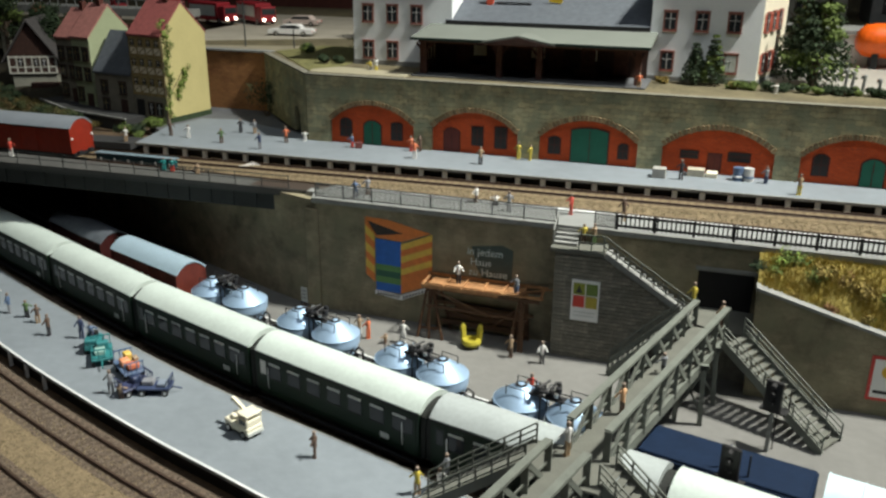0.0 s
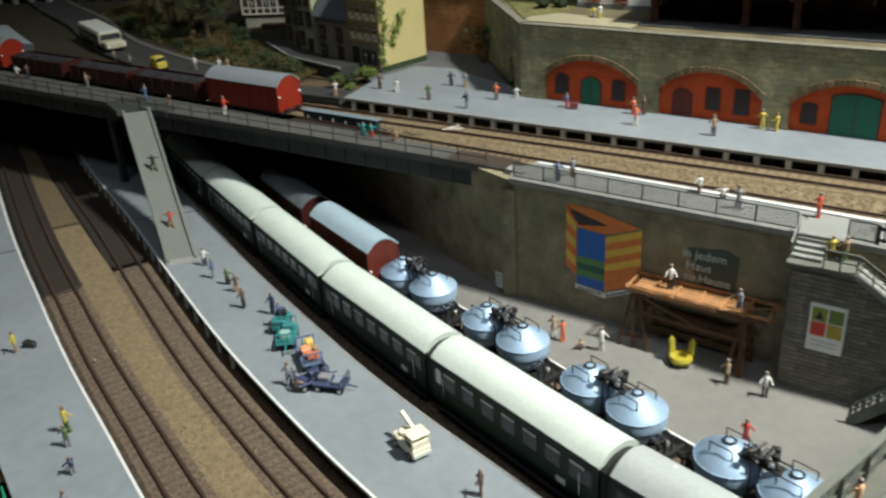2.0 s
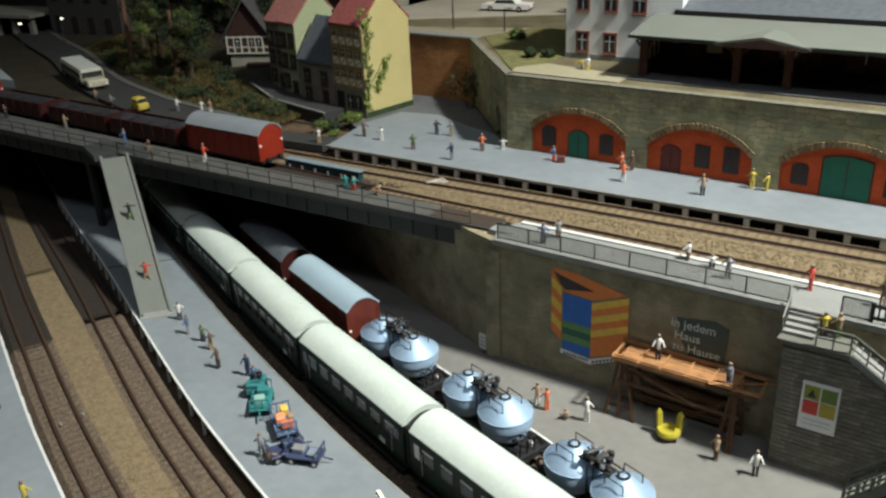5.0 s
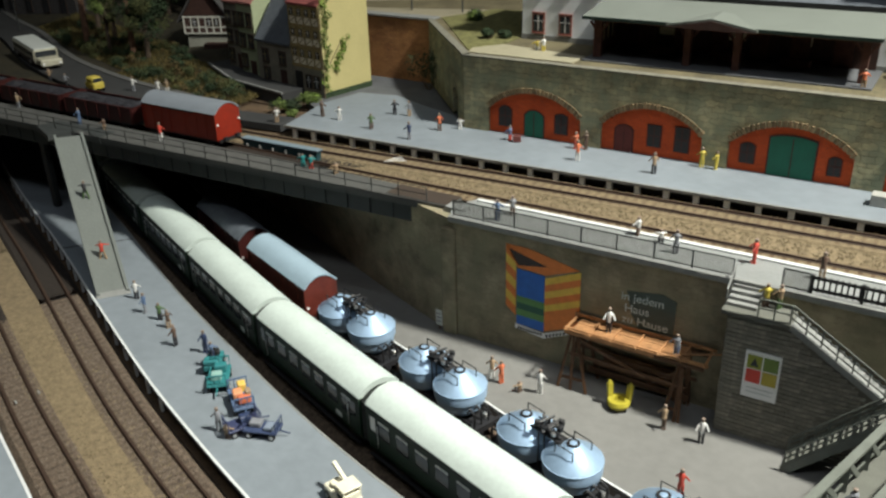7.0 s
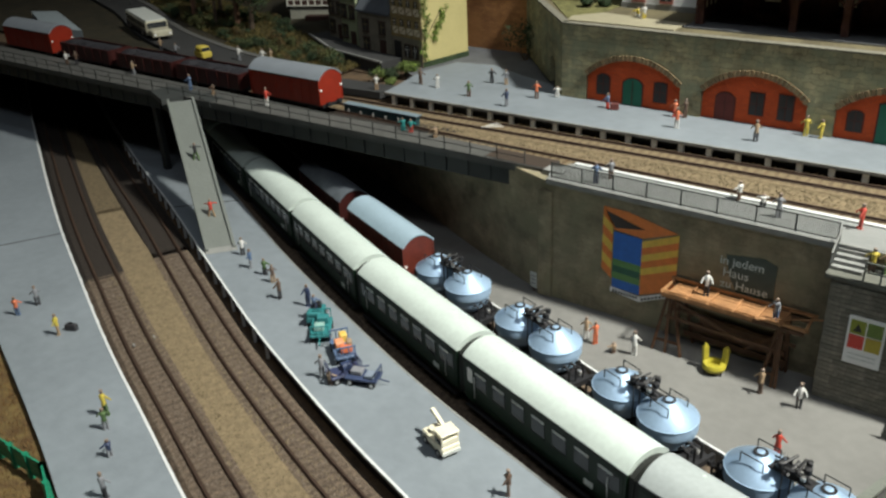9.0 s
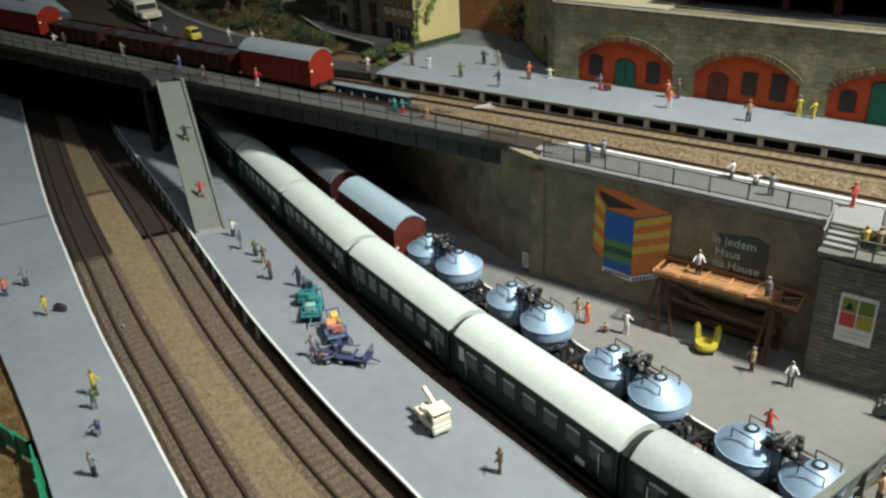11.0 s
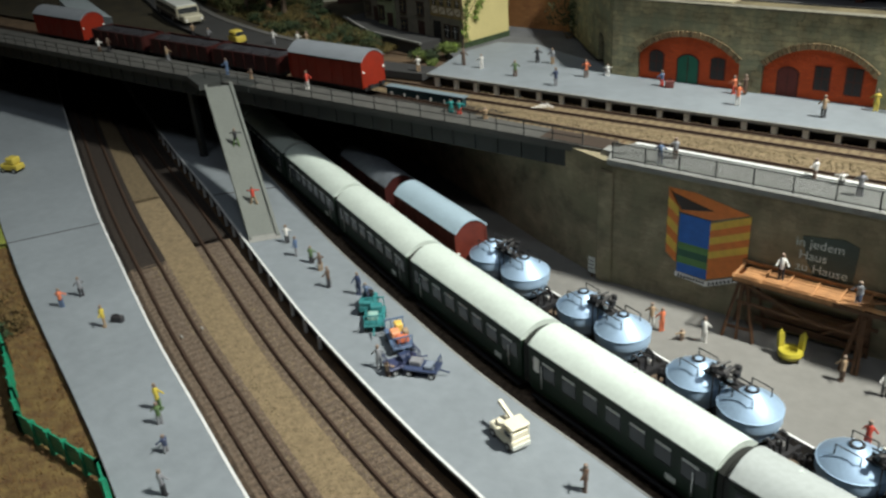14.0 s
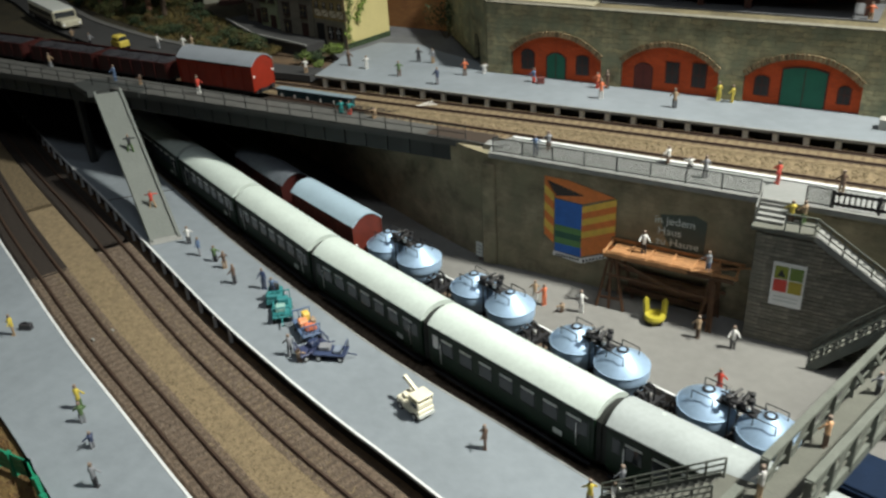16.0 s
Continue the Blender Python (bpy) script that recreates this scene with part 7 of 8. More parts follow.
# middle platform
for x, y, c, l, t, a, lo in ((-29.8, -7.9, WHT, DRK, "figurine in white and black at the ramp's foot", 40, 0.95), (-27.4, -9.1, BLU, GRY, "figurine in pale blue with an arm out", 130, 1.0),
                             (-25.5, -9.3, GRN, DRK, "stooping dark green figurine on the platform", 20, 0.85), (-24.0, -9.8, BRN, TAN, "small brown figurine on the platform", 60, 0.9),
                             (-21.6, -11.3, BRN, DRK, "brown figurine standing on the platform", 100, 1.0), (-19.0, -10.9, NVY, NVY, "navy blue figurine waving on the platform", 200, 1.05),
                             (-11.6, -16.9, GRY, GRY, "grey figurine beside the luggage carts", 50, 1.0), (4.1, -19.1, BRN, BRN, "brown figurine in a long coat on the platform", 120, 1.0),
                             (-10.6, -17.2, TAN, BRN, "low tan figurine bending over luggage", 10, 0.6),
                             (10.8, -20.4, YEL, TAN, "yellow figurine at the foot of the stairs", 30, 1.0), (11.9, -18.7, GRY, GRY, "grey figurine at the foot of the stairs", 70, 1.0), (11.9, -19.9, WHT, GRY, "white figurine at the foot of the stairs", 250, 0.9)):
    figurine(x, y, 0, c, l, t, a, 0, lo)
# left platform
for x, y, c, l, t, a, lo in ((-36.5, -23.9, ORG, BLU, "orange figurine on the near platform", 40, 0.9), (-36.7, -22.2, GRY, DRK, "dark grey figurine on the near platform", 80, 0.95), (-31.2, -23.7, YEL, TAN, "yellow figurine with a bag on the near platform", 150, 1.0),
                             (-19.8, -27.2, YEL, GRN, "yellow figurine on the near platform", 20, 1.1), (-18.6, -28.0, GRN, GRY, "green figurine on the near platform", 60, 0.9), (-16.2, -29.3, NVY, GRY, "dark crouching figurine on the near platform", 100, 0.7), (-13.4, -31.4, GRY, DRK, "grey figurine on the near platform", 10, 1.0)):
    figurine(x, y, 0, c, l, t, a, 0, lo)
# yard by the wall, scaffold
for x, y, z, c, l, t, a, lo in ((0.1, -3.7, 0, TAN, WHT, "pale figurine in the yard", 30, 1.0), (0.9, -3.9, 0, ORG, ORG, "orange figurine in the yard", 60, 1.0), (3.6, -3.7, 0, WHT, WHT, "white figurine in the yard", 10, 1.05), (2.4, -4.2, 0, TAN, BRN, "low tan figurine in the yard", 80, 0.45),
                                (11.6, -3.3, 0, TAN, BRN, "brown figurine in the yard", 140, 1.0), (13.9, -3.5, 0, WHT, DRK, "figurine in white shirt in the yard", 200, 1.0), (14.3, -8.6, 0, RED, RED, "red figurine behind the silo wagon", 0, 1.1),
                                (6.9, -0.9, 4.1, WHT, DRK, "white figurine painting from the scaffold", 200, 1.0), (11.4, -1.5, 4.1, GRY, BLU, "grey figurine on the scaffold", 160, 0.85)):
    figurine(x, y, z, c, l, t, a, 0, lo)
# bridge footway and walk
for x, y, c, l, t, a, lo in ((-69.1, 1.9, WHT, BRN, "white figurine on the bridge footway", 30, 1.0), (-68.1, 2.5, BRN, DRK, "brown figurine on the bridge footway", 60, 1.0), (-58.0, 3.0, TAN, GRY, "pale figurine on the bridge footway", 10, 1.0), (-47.3, 2.2, BLU, BLU, "blue figurine above the ramp", 100, 1.05),
                             (-43.8, 2.2, BRN, TAN, "low brown figurine on the bridge footway", 100, 0.65), (-36.2, 2.2, RED, WHT, "red and white figurine on the bridge footway", 20, 1.15), (-19.8, 2.9, TEA, RED, "teal figurine bending on the bridge footway", 20, 0.75), (-20.7, 3.0, TEA, TEA, "second teal figurine on the bridge footway", 60, 0.7), (-17.3, 2.9, TAN, TAN, "low tan figurine on the bridge footway", 70, 0.6),
                             (-2.0, 0.9, BLU, NVY, "blue figurine at the wall railing", 20, 1.05), (-1.5, 2.1, GRY, BRN, "grey figurine on the walk", 50, 1.0), (7.0, 3.0, WHT, BRN, "white figurine on the walk", 90, 0.9), (9.9, 1.6, GRY, GRY, "grey figurine at the wall railing", 30, 1.1), (8.6, 2.7, WHT, DRK, "small white figurine on the walk", 30, 0.6), (14.3, 2.5, RED, RED, "red figurine on the walk", 120, 1.1),
                             (18.1, 2.2, BRN, TAN, "dark brown figurine beside the fence", 20, 1.2)):
    figurine(x, y, 9.24 if x < -5.5 else 9.2, c, l, t, a, 0, lo)
# upper platform
for x, y, c, l, t, a, lo in ((-28.2, 14.6, BRN, BRN, "brown figurine at the platform's end", 10, 1.1), (-26.0, 14.4, WHT, WHT, "white figurine on the upper platform", 60, 0.9), (-21.7, 13.5, GRN, BRN, "green-brown figurine on the upper platform", 30, 1.0), (-22.4, 18.2, DRK, DRK, "dark figurine on the upper platform", 20, 1.0), (-20.9, 18.4, GRY, TAN, "grey figurine on the upper platform", 60, 1.0), (-17.0, 12.6, NVY, GRY, "navy figurine with a bag on the upper platform", 70, 1.1),
                             (-16.0, 15.9, ORG, BRN, "orange and brown figurine on the upper platform", 30, 1.1), (-14.6, 17.1, WHT, WHT, "small white figurine on the upper platform", 30, 0.7), (-9.2, 16.3, BLU, RED, "blue figurine beside a red case", 80, 0.9), (-2.1, 14.2, ORG, WHT, "orange figurine with outstretched arms", 20, 1.2), (-3.4, 16.8, ORG, RED, "orange figurine by the arches", 60, 1.0), (-2.6, 17.0, BRN, BRN, "brown figurine by the arches", 60, 1.1),
                             (4.1, 14.2, TAN, DRK, "figurine in a dull tan vest on the upper platform", 30, 1.15), (6.8, 17.2, YEL, YEL, "yellow figurine between two arches", 30, 1.1), (7.9, 17.2, YEL, YEL, "second yellow figurine between two arches", 90, 1.0), (21.2, 15.1, DRK, DRK, "dark figurine beside stacked crates", 10, 1.2), (27.9, 16.3, GRY, NVY, "grey figurine with a barrow", 40, 1.0), (30.3, 13.6, TAN, YEL, "tan and yellow figurine on the upper platform", 20, 1.2)):
    figurine(x, y, 9.2, c, l, t, a, 0, lo)
for x, y, z, c, l, t, a, lo in ((-53.3, 13.4, 8.96, WHT, GRY, "white figurine beside the street", 10, 1.1), (-49.8, 13.8, 8.96, WHT, WHT, "white figurine beside the street", 40, 1.1), (-49.0, 14.3, 8.96, TAN, WHT, "pale tan figurine beside the street", 60, 1.1), (-31.4, 11.8, 8.95, WHT, TAN, "pale figurine behind the red van", 60, 1.0), (-62, 11.4, 8.96, GRY, DRK, "grey figurine beside the street", 10, 1.0), (-66, 12.2, 8.96, TAN, DRK, "tan figurine beside the street", 60, 1.0),
                                (15.8, -0.5, 8.15, YEL, BRN, "yellow figurine on the pier landing", 30, 1.0), (16.5, -0.4, 8.15, TAN, GRN, "tan figurine on the pier landing", 60, 1.05),
                                (23.5, -0.7, 4.4, YEL, GRN, "yellow-green figurine beside the wall portal", 30, 1.15), (25.4, -3.2, 4.4, TAN, BRN, "tan and brown figurine at the top of the stairs", 60, 1.1), (22.4, -10.8, 4.4, GRY, DRK, "grey crouching figurine on the footbridge", 60, 0.8), (20.7, -16.1, 4.4, paint(0.75, 0.45, 0.25), BRN, "cream and brown figurine on the footbridge", 60, 1.1), (18.7, -20.8, 4.4, WHT, TAN, "white figurine on the footbridge landing", 60, 1.1),
                                (16.6, 20.4, 15.78, ORG, TAN, "orange figurine at the station hall", 10, 0.9), (-8.8, 21.6, 15.65, WHT, YEL, "white figurine in front of the station", 60, 0.9), (-9.5, 21.8, 15.65, YEL, WHT, "yellow figurine in front of the station", 60, 0.7), (28.0, 22.4, 15.65, WHT, WHT, "small white figurine beside the hedge", 30, 0.6)):
    figurine(x, y, z, c, l, t, a, 0, lo)
# on the ramp
for f, c, l, t in ((0.42, DRK, GRN, "dark figurine running on the ramp"), (0.79, RED, TAN, "red and tan figurine on the ramp")):
    p = a0.lerp(a1, f) + wv * 0.5
    figurine(p.x, p.y, p.z - 0.02, c, l, t, 40, 0, 0.95, arm=0.7, spread=0.3)


# ---- luggage carts ----
def luggage_cart(m, body, load, label):
    th = thing("luggage_cart", label, "luggage cart", m, "luggage carts on the platform")
    part("platform", box(B(), -1.25, 1.25, -0.7, 0.7, 0.5, 0.66, 0.03), body, th)
    for sx in (-1, 1):
        for k in range(4):
            y = -0.6 + k * 0.4
            part("rail_bar", bar(B(), (sx * 1.2, y, 0.6), (sx * 1.2, y, 1.35), 0.06), body, th)
        part("end_rail", bar(B(), (sx * 1.2, -0.65, 1.35), (sx * 1.2, 0.65, 1.35), 0.08), body, th)
        for sy in (-1, 1):
            wheel(th, sx * 0.85, sy * 0.6, 0.26)
    part("drawbar", bar(B(), (1.25, 0, 0.5), (2.0, 0, 0.35), 0.08), body, th)
    for k, (x, y, sx, sy, sz, c) in enumerate(load):
        ob = tagged(part("suitcase", boxc(B(), x, y, 0.66, sx, sy, sz, 0.06), c), "small painted piece of luggage on a cart", "luggage", "luggage on the carts")
        ob.matrix_basis = m
    return th


TEAL = paint(0.03, 0.19, 0.20)
luggage_cart(place(-15.3, -13.2, 0, -50), TEAL, [(-0.6, 0.1, 0.6, 0.8, 0.5, TEAL), (0.3, -0.1, 0.8, 0.7, 0.35, paint(0.25, 0.42, 0.38))], "teal luggage cart with a few cases")
tc = thing("tow_tractor", "small teal electric tow tractor on the platform", "tractor", place(-17.0, -12.0, 0, -55))
part("body", box(B(), -1.0, 1.0, -0.55, 0.55, 0.3, 0.8, 0.08), TEAL, tc)
part("bonnet", box(B(), 0.3, 1.0, -0.5, 0.5, 0.8, 1.15, 0.08), TEAL, tc)
part("seat", box(B(), -0.6, -0.1, -0.35, 0.35, 0.8, 1.25, 0.05), M_BLACK, tc)
part("steering_column", cyl(B(), (0.3, 0, 1.1), (0.05, 0, 1.5), 0.05, n=6), M_BLACK, tc)
for sx in (-1, 1):
    for sy in (-1, 1):
        wheel(tc, sx * 0.65, sy * 0.5, 0.28)
figurine(-17.1, -12.0, 0.75, BLU, NVY, "blue figurine seated on the tow tractor", 20, 0, 0.75)
luggage_cart(place(-12.2, -14.3, 0, -35), BLU, [(-0.8, 0.2, 0.6, 0.5, 0.6, paint(0.75, 0.50, 0.10)), (-0.1, -0.2, 0.7, 0.6, 0.5, paint(0.70, 0.30, 0.15)), (0.6, 0.1, 0.5, 0.8, 0.45, ORG), (0.3, 0.4, 0.5, 0.35, 0.7, TAN)], "blue luggage cart heaped with orange and yellow cases")
luggage_cart(place(-9.0, -15.8, 0, 20) @ Matrix.Scale(0.86, 4), paint(0.04, 0.058, 0.12), [(-0.5, 0.1, 0.9, 0.7, 0.4, GRY), (0.6, -0.1, 0.7, 0.8, 0.3, paint(0.20, 0.24, 0.30))], "dark blue luggage cart with grey cases")
luggage_cart(place(-10.4, -16.1, 0, 65) @ Matrix.Scale(0.86, 4), paint(0.04, 0.05, 0.11), [(0.2, 0.1, 0.7, 0.6, 0.5, NVY)], "small navy luggage cart")

# cream service crane
cr = thing("crane_truck", "small cream-white crane truck on the platform", "crane truck", place(-1.1, -18.0, 0, -22) @ Matrix.Scale(0.79, 4))
CRM = paint(0.74, 0.70, 0.55)
part("chassis", box(B(), -1.5, 1.3, -0.75, 0.75, 0.3, 1.0, 0.08), CRM, cr)
part("cab", box(B(), 0.2, 1.25, -0.7, 0.7, 1.0, 1.55, 0.06), CRM, cr)
part("cab_window", box(B(), 0.35, 1.1, -0.715, 0.715, 1.15, 1.5), M_WIN, cr)
part("cab_roof", box(B(), 0.1, 1.35, -0.75, 0.75, 1.9, 2.05, 0.05), CRM, cr)
for x in (0.25, 1.2):
    for y in (-0.65, 0.65):
        part("cab_post", bar(B(), (x, y, 1.5), (x, y, 1.92), 0.1), CRM, cr)
part("turret", cyl(B(), (-0.7, 0, 1.0), (-0.7, 0, 1.3), 0.5, n=16), CRM, cr)
part("jib", bar(B(), (0.6, 0.3, 1.3), (-1.7, 0.3, 2.15), 0.26, 0.3), CRM, cr)
part("jib_tip", bar(B(), (-1.7, 0.3, 2.15), (-1.85, 0.3, 1.85), 0.14), M_BLACK, cr)
for sx in (-1, 1):
    for sy in (-1, 1):
        wheel(cr, sx * 0.9 - 0.1, sy * 0.7, 0.32)
part("bumper", box(B(), 1.3, 1.4, -0.7, 0.7, 0.35, 0.6), M_BLIND, cr)

# yellow dinghy-shaped loader in the yard
yl = thing("yellow_loader", "bright yellow toy loader with two upright prongs", "loader", place(8.5, -2.7, 0, 15) @ Matrix.Scale(0.78, 4))
YLW = paint(0.36, 0.31, 0.03)
bm = lathe(B(), [(0.35, 0.25), (0.85, 0.3), (0.95, 0.6), (0.85, 0.85), (0.5, 0.85), (0.42, 0.55), (0, 0.5)], 20)
part("hull", bm, YLW, yl, smooth=True)
for s in (-1, 1):
    part("prong", bar(B(), (s * 0.72, 0.35, 0.7), (s * 0.82, 0.5, 1.95), 0.42, 0.34), YLW, yl)
    part("prong_tip", cyl(B(), (s * 0.82, 0.5, 1.95), (s * 0.84, 0.52, 2.2), 0.18, 0.08, n=8), YLW, yl)
    for y in (-0.4, 0.4):
        part("wheel", cyl(B(), (s * 0.62 - 0.06, y, 0.25), (s * 0.62 + 0.06, y, 0.25), 0.25, n=10), M_BLACK, yl)
yv = thing("yellow_cart", "small yellow service cart on the near platform", "service cart", place(-67.9, -11.5, 0, 20))
part("body", box(B(), -1.0, 1.2, -0.6, 0.6, 0.3, 0.9, 0.1), YEL, yv)
part("cabin", box(B(), -0.2, 0.9, -0.55, 0.55, 0.9, 1.6, 0.12), YEL, yv)
for sx in (-1, 1):
    for sy in (-1, 1):
        wheel(yv, sx * 0.7, sy * 0.55, 0.28)
yv = thing("yellow_van", "small yellow van on the street behind the red train", "van", place(-57.2, 11.6, 8.98, -10) @ Matrix.Scale(0.78, 4))
part("body", box(B(), -1.3, 1.2, -0.8, 0.8, 0.35, 1.3, 0.15), YEL, yv)
part("cabin", box(B(), -0.9, 0.9, -0.75, 0.75, 1.3, 2.0, 0.2), YEL, yv)
part("windscreen", box(B(), 0.86, 0.93, -0.6, 0.6, 1.35, 1.85), M_WIN, yv)
for sx in (-1, 1):
    for sy in (-1, 1):
        wheel(yv, sx * 0.8, sy * 0.7, 0.32)

# cases, crates and signs
for x, y, sx, sy, sz, c, t in ((-8.5, 16.2, 0.7, 0.45, 0.6, paint(0.13, 0.035, 0.03), "dull red suitcase on the upper platform"), (-31.0, -22.8, 0.9, 0.4, 0.5, DRK, "black bag on the near platform")):
    z = 9.2 if y > 0 else 0.0
    th = thing("suitcase", t, "suitcase", place(x, y, z, 25))
    part("case", box(B(), -sx / 2, sx / 2, -sy / 2, sy / 2, 0, sz, 0.06), c, th)
    part("handle", bar(B(), (-0.15, 0, sz + 0.1), (0.15, 0, sz + 0.1), 0.06), M_BLACK, th)
for x, y, sx, sz, c, t in ((19.4, 15.4, 1.1, 0.8, paint(0.38, 0.38, 0.35), "pale grey wooden crate on the upper platform"), (22.3, 17.0, 1.4, 0.6, paint(0.5, 0.46, 0.36), "cream crate beside the arches"), (23.6, 17.0, 0.9, 0.4, M_PLASTW, "low cream box beside the arches"), (25.7, 16.6, 0.8, 1.1, BLU, "blue and white stacked drum"), (26.5, 16.6, 0.8, 1.1, paint(0.5, 0.5, 0.48), "white stacked oil drum by the arches")):
    th = thing("drum" if "drum" in t else "crate", t, "drum" if "drum" in t else "crate", place(x, y, 9.2))
    if "drum" in t:
        part("shell", lathe(B(), [(0.42, 0), (0.42, 0.62), (0.45, 0.66), (0.42, 0.7), (0.42, sz), (0, sz)], 16), c, th)
        part("band", lathe(B(), [(0.43, 0.3), (0.46, 0.32), (0.46, 0.42), (0.43, 0.44)], 16), M_WHITE if c is BLU else BLU, th)
    else:
        part("box", box(B(), -sx / 2, sx / 2, -0.5, 0.5, 0, sz, 0.03), c, th)
        for k in range(3):
            part("batten", box(B(), -sx / 2 + 0.05 + k * (sx - 0.2) / 2, -sx / 2 + 0.15 + k * (sx - 0.2) / 2, -0.53, -0.5, 0.02, sz), c, th)
ib = thing("kilometre_board", "small pale board on a stake at the foot of the wall", "sign", place(-6.3, 0.0, 0, -10))
part("stake", bar(B(), (0, 0, 0), (0, 0, 1.0), 0.08), M_WOODD, ib)
part("board", box(B(), -0.3, 0.3, -0.08, -0.04, 0.35, 1.6), M_BLIND, ib)
for z in (0.65, 0.95, 1.25):
    part("mark_bar", box(B(), -0.2, 0.2, -0.1, -0.08, z, z + 0.1), GRY, ib)


def signal(x, y, z, h, label):
    th = thing("railway_signal", label, "signal", place(x, y, z, -20))
    part("mast", bar(B(), (0, 0, 0), (0, 0, h), 0.22), M_CONC, th, "pale mast")
    part("screen", box(B(), -0.5, 0.5, -0.32, -0.1, h - 1.9, h + 0.1, 0.06), M_BLACK, th)
    part("cage", box(B(), -0.75, 0.75, -0.1, 0.75, h - 2.0, h - 1.9), M_BLACK, th)
    for zz in (0.25, 0.75, 1.3):
        part("lens", cyl(B(), (0.0, -0.32, h - zz), (0.0, -0.4, h - zz), 0.15, n=10), M_FRAME, th)
        part("hood", cyl(B(), (0.0, -0.3, h - zz + 0.12), (0.0, -0.62, h - zz + 0.12), 0.17, 0.1, n=8), M_BLACK, th)
    for sx in (-0.7, 0.7):
        part("cage_post", bar(B(), (sx, 0.7, h - 1.95), (sx, 0.7, h - 0.6), 0.08), M_BLACK, th)
    part("ladder", bar(bar(B(), (-0.18, 0.4, 0), (-0.18, 0.4, h - 2), 0.06), (0.18, 0.4, 0), (0.18, 0.4, h - 2), 0.06), M_BLACK, th)


signal(28.6, -9.9, 0, 4.6, "colour light signal with a black screen beside the stairs")
signal(26.4, -17.0, -1.0, 5.2, "colour light signal between the tracks")

# ---- bushes on the grass bank ----
for k, (x, y, z, r, ms) in enumerate(((28.0, -1.0, 7.9, 1.3, [M_LEAFM, M_LEAFD]), (29.3, -0.7, 8.3, 1.6, [M_LEAFM, M_LEAFL]), (30.9, -1.0, 7.9, 1.3, [M_LEAFO, M_LEAFM]), (32.3, -1.0, 7.5, 1.4, [M_LEAFR, M_LEAFO]), (33.8, -1.2, 7.0, 1.5, [M_LEAFO]), (35.2, -1.2, 6.8, 1.4, [M_LEAFM, M_LEAFO]), (36.4, -0.8, 6.8, 1.6, [M_LEAFD, M_LEAFM]), (29.8, -2.2, 6.8, 0.8, [M_LEAFO]), (31.6, -2.2, 6.4, 0.9, [M_LEAFO, M_LEAFR]), (33.8, -2.2, 5.8, 0.9, [M_LEAFO, M_LEAFM]), (35.4, -2.2, 5.3, 0.9, [M_LEAFO]))):
    bush(x, y, z - 0.2, r, ms, "flock bush on the yellow grass bank", 200 + k, group="bushes on the bank", n=700)
rng = np.random.default_rng(9)
vs, fs = [], []
for k in range(9000):
    x, y = rng.uniform(27.5, 46), rng.uniform(-2.8, -0.1)
    zf = 7.3 - (x - 27.3) * 0.28 if x < 34.8 else 5.2 - (x - 34.8) * 0.28
    j = (y + 2.9) / 2.95
    z = zf + (8.8 - zf) * j ** 0.8 + 0.25 * math.sin(math.pi * j) - 0.1
    a, h = rng.uniform(0, 6.28), rng.uniform(0.25, 0.6)
    dx, dy, lx, ly = 0.05 * math.cos(a), 0.05 * math.sin(a), rng.normal(0, 0.15), rng.normal(0, 0.15)
    i = len(vs)
    vs += [((x - dx) * U, (y - dy) * U, z * U), ((x + dx) * U, (y + dy) * U, z * U), ((x + lx) * U, (y + ly) * U, (z + h) * U)]
    fs.append((i, i + 1, i + 2))
me = bpy.data.meshes.new("dry_grass_tufts")
me.from_pydata(vs, [], fs)
me.materials.append(stones_mat("grass_blade", (0.30, 0.20, 0.03), (0.42, 0.36, 0.09)))
tagged(new("dry_grass_tufts", me), "yellow dry grass tufts on the bank", "grass", kind="stuff")

# ---- near corner: bank, green fence, bushes ----
bm = B()
nx, ny = 40, 14
g = []
for i in range(nx + 1):
    row = []
    f = i / nx
    p = EDGE_1B[int(f * (len(EDGE_1B) - 1))]
    for j in range(ny + 1):
        y = p.y - 0.04 - 14 * j / ny
        row.append(bm.verts.new((p.x - 4.0 * j / ny, y, -0.55 + 0.5 * min(1, j / 4) + 0.3 * noise.noise(Vector((p.x * 0.3, y * 0.3, 7))))))
    g.append(row)
for i in range(nx):
    for j in range(ny):
        bm.faces.new((g[i][j], g[i + 1][j], g[i + 1][j + 1], g[i][j + 1]))
vg = [p for p in EDGE_1B if -84 < p.x < -50.5]
structure("verge", slab(B(), [(p.x, p.y - 0.1) for p in vg] + [(p.x - 2.0, p.y - 6.5) for p in vg[::-1]], -0.6, -0.05), mat("verge_grass", (0.20, 0.235, 0.04), 0.95, var=0.4, size=0.7, bump=1.0), "bright yellow-green grass verge behind the near platform", "grass verge")
M_BANK = mat("near_bank", (0.135, 0.066, 0.024), 0.95, var=0.5, size=0.8, bump=1.0, col2=(0.17, 0.12, 0.04))
structure("near_bank", bm, M_BANK, "ochre earth bank behind the near platform", "bank", smooth=True)
gf = thing("green_fence", "low bright green board fence beside the near platform", "fence")
GF = paint(0.012, 0.21, 0.115)
fp = [(-49.6, -23.8), (-44.7, -26.2), (-38, -28.4), (-32.9, -29.8), (-27.6, -32.0), (-25.0, -33.0), (-17.2, -32.6), (-12.5, -34.6)]
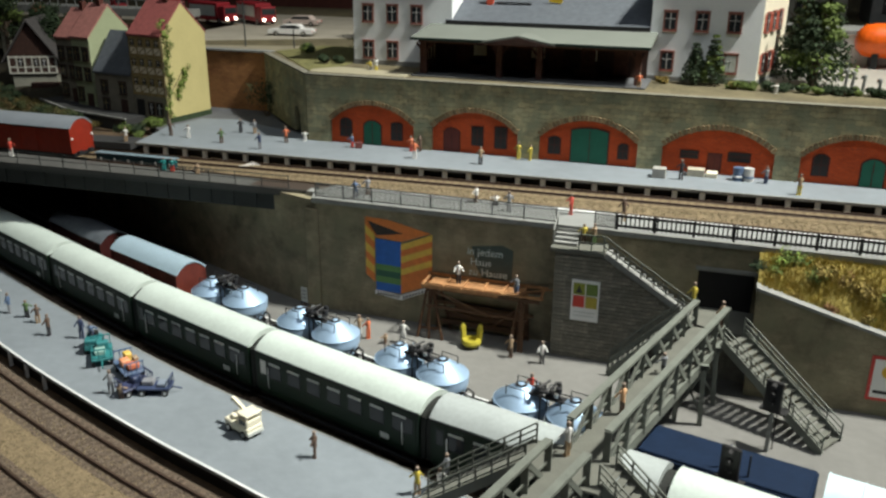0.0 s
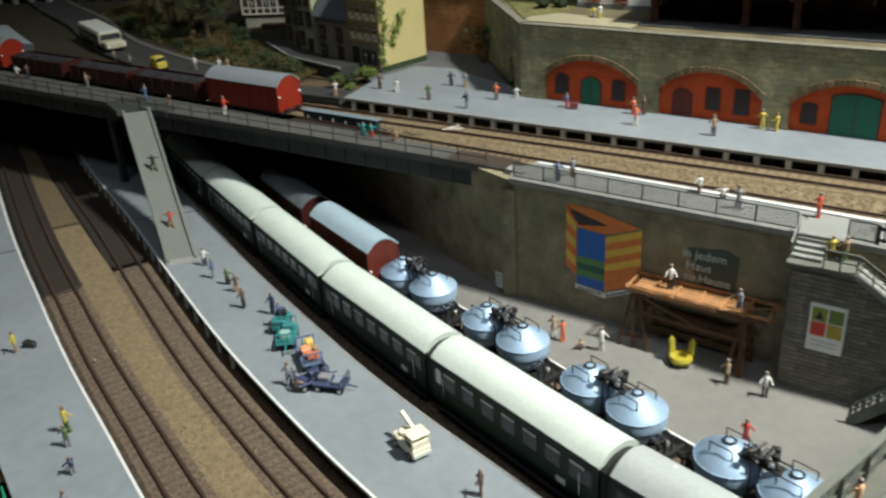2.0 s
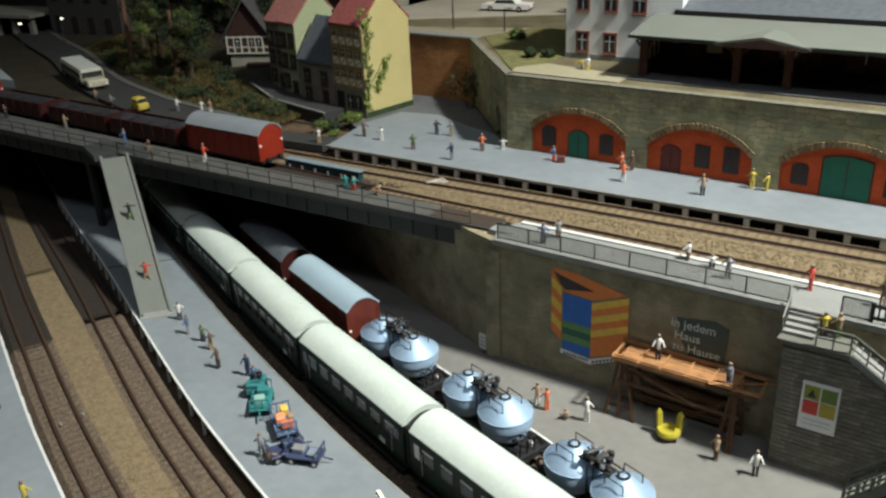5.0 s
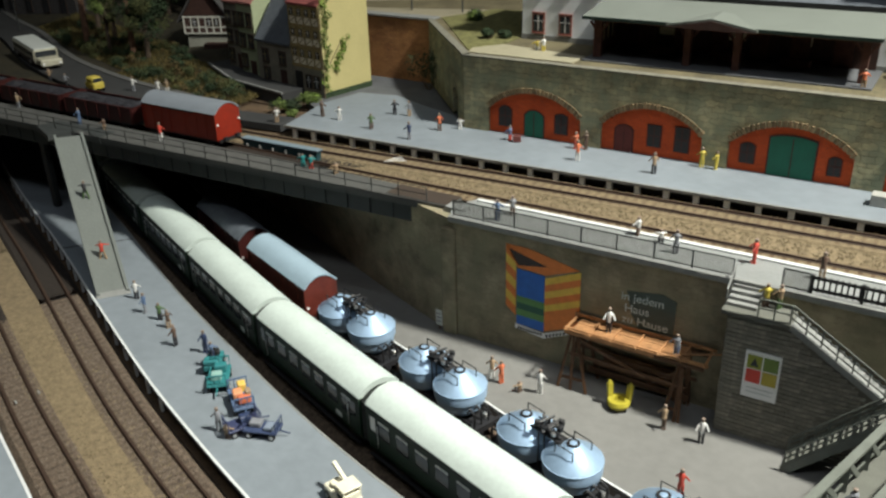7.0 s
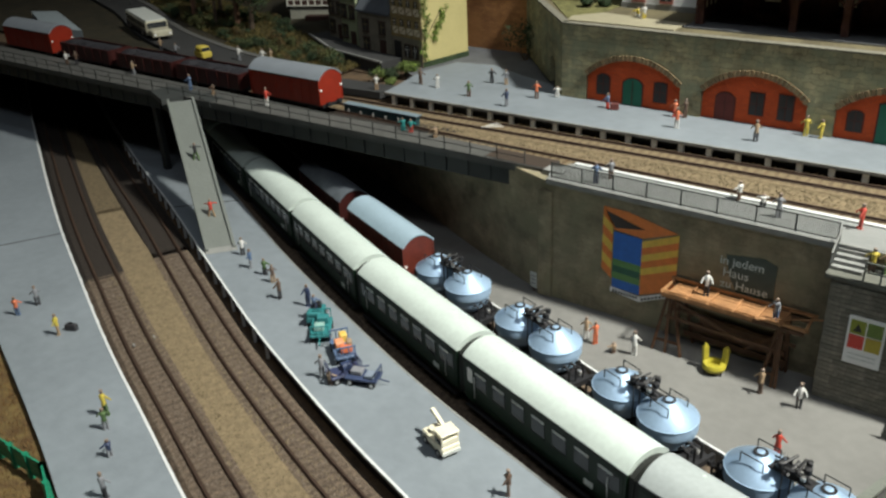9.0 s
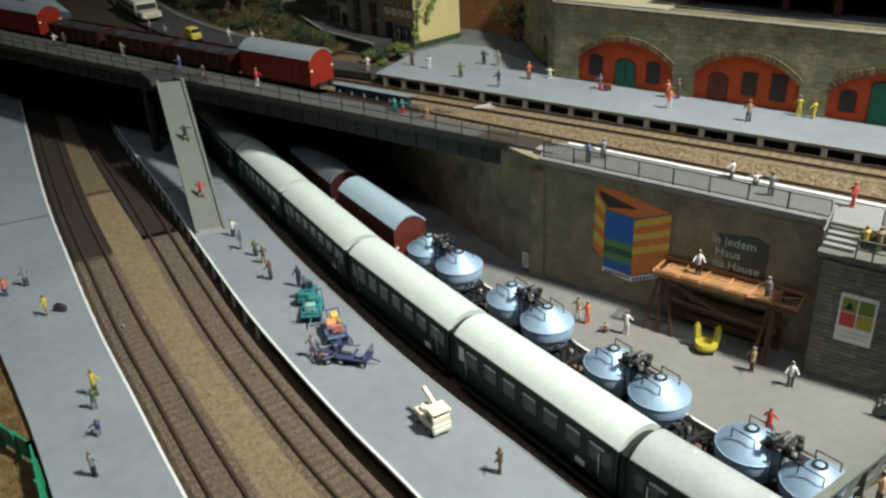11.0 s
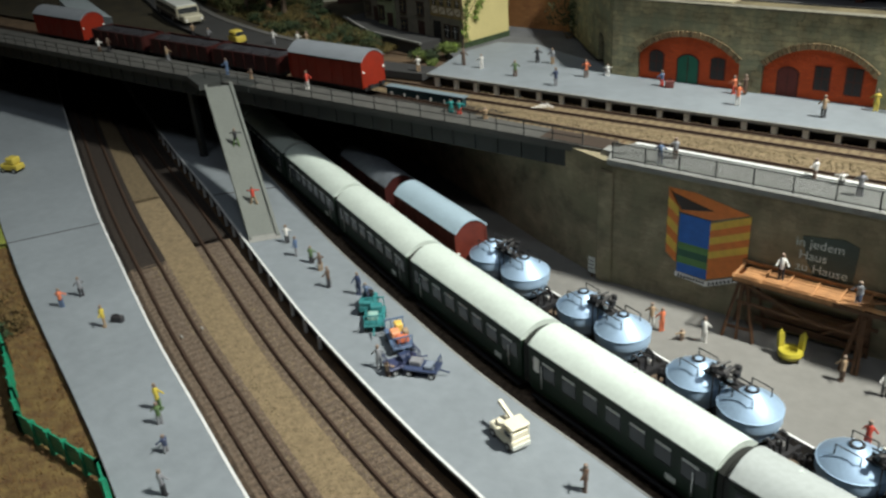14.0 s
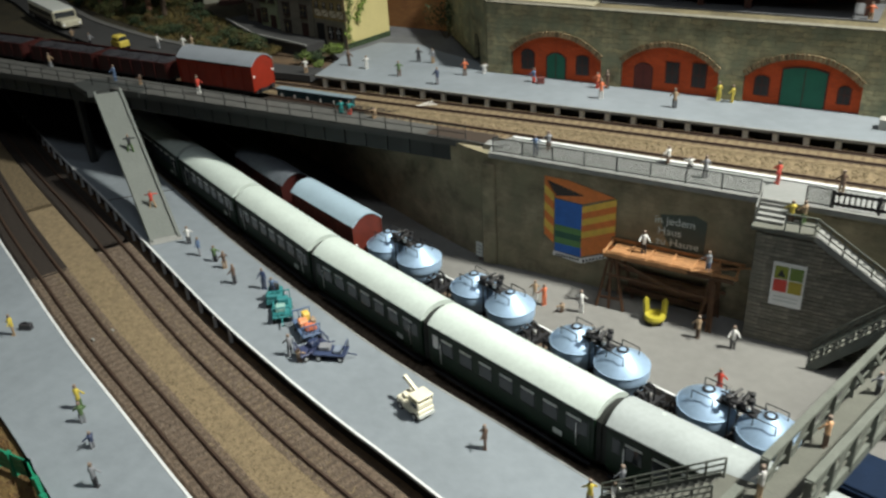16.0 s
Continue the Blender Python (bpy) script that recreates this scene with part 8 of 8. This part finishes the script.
for a, b in zip(fp, fp[1:]):
    n = max(2, int(math.dist(a, b) / 1.4))
    for k in range(n + 1):
        q = Vector((*a, 0)).lerp(Vector((*b, 0)), k / n)
        part("post", bar(B(), (q.x, q.y, -0.9), (q.x, q.y, 1.35), 0.3), GF, gf)
    for z in (0.2, 0.65, 1.1):
        part("board", bar(B(), (*a, z), (*b, z), 0.1, 0.41), GF, gf)
for k, (x, y, r, ms) in enumerate(((-40.9, -27.3, 2.5, [M_LEAFR, M_UMBER]), (-37.0, -28.4, 2.5, [M_UMBER, M_LEAFD]), (-44.2, -28.4, 1.8, [M_LEAFD, M_LEAFR]), (-54.8, -22.0, 2.0, [M_LEAFL, M_LEAFM]), (-58.4, -20.3, 2.2, [M_LEAFL]), (-62.4, -18.4, 2.2, [M_LEAFL]), (-66.4, -16.4, 2.0, [M_LEAFL, M_LEAFM]), (-51, -26.8, 1.6, [M_LEAFM, M_LEAFO]), (-68, -18.2, 2.0, [M_LEAFD, M_LEAFM]), (-33, -35, 1.6, [M_LEAFO, M_LEAFM]), (-46, -28.6, 1.5, [M_LEAFO, M_LEAFR]))):
    bush(x, y, -0.4, r, ms, "low flock bush behind the near platform", 300 + k, squash=0.55, group="bushes behind the near platform")
rng = np.random.default_rng(23)
vs, fs = [], []
for k in range(16000):
    i0 = int(rng.uniform(0.25, 0.92) * (len(EDGE_1B) - 1))
    p = EDGE_1B[i0]
    d = 0.3 + 11 * rng.random() ** 1.5
    w = rng.uniform(-0.8, 0.8)
    x, y, z = p.x - 0.29 * d + 0.9 * w, p.y - d - 0.4 * w, -0.4 + 0.4 * min(1, d / 4)
    a, h = rng.uniform(0, 6.28), rng.uniform(0.1, 0.34)
    dx, dy, lx, ly = 0.035 * math.cos(a), 0.035 * math.sin(a), rng.normal(0, 0.1), rng.normal(0, 0.1)
    i = len(vs)
    vs += [((x - dx) * U, (y - dy) * U, z * U), ((x + dx) * U, (y + dy) * U, z * U), ((x + lx) * U, (y + ly) * U, (z + h) * U)]
    fs.append((i, i + 1, i + 2))
me = bpy.data.meshes.new("bank_tufts")
me.from_pydata(vs, [], fs)
me.materials.append(stones_mat("bank_blade", (0.10, 0.045, 0.017), (0.21, 0.125, 0.042)))
tagged(new("bank_tufts", me), "russet and ochre grass tufts on the near bank", "grass", kind="stuff")
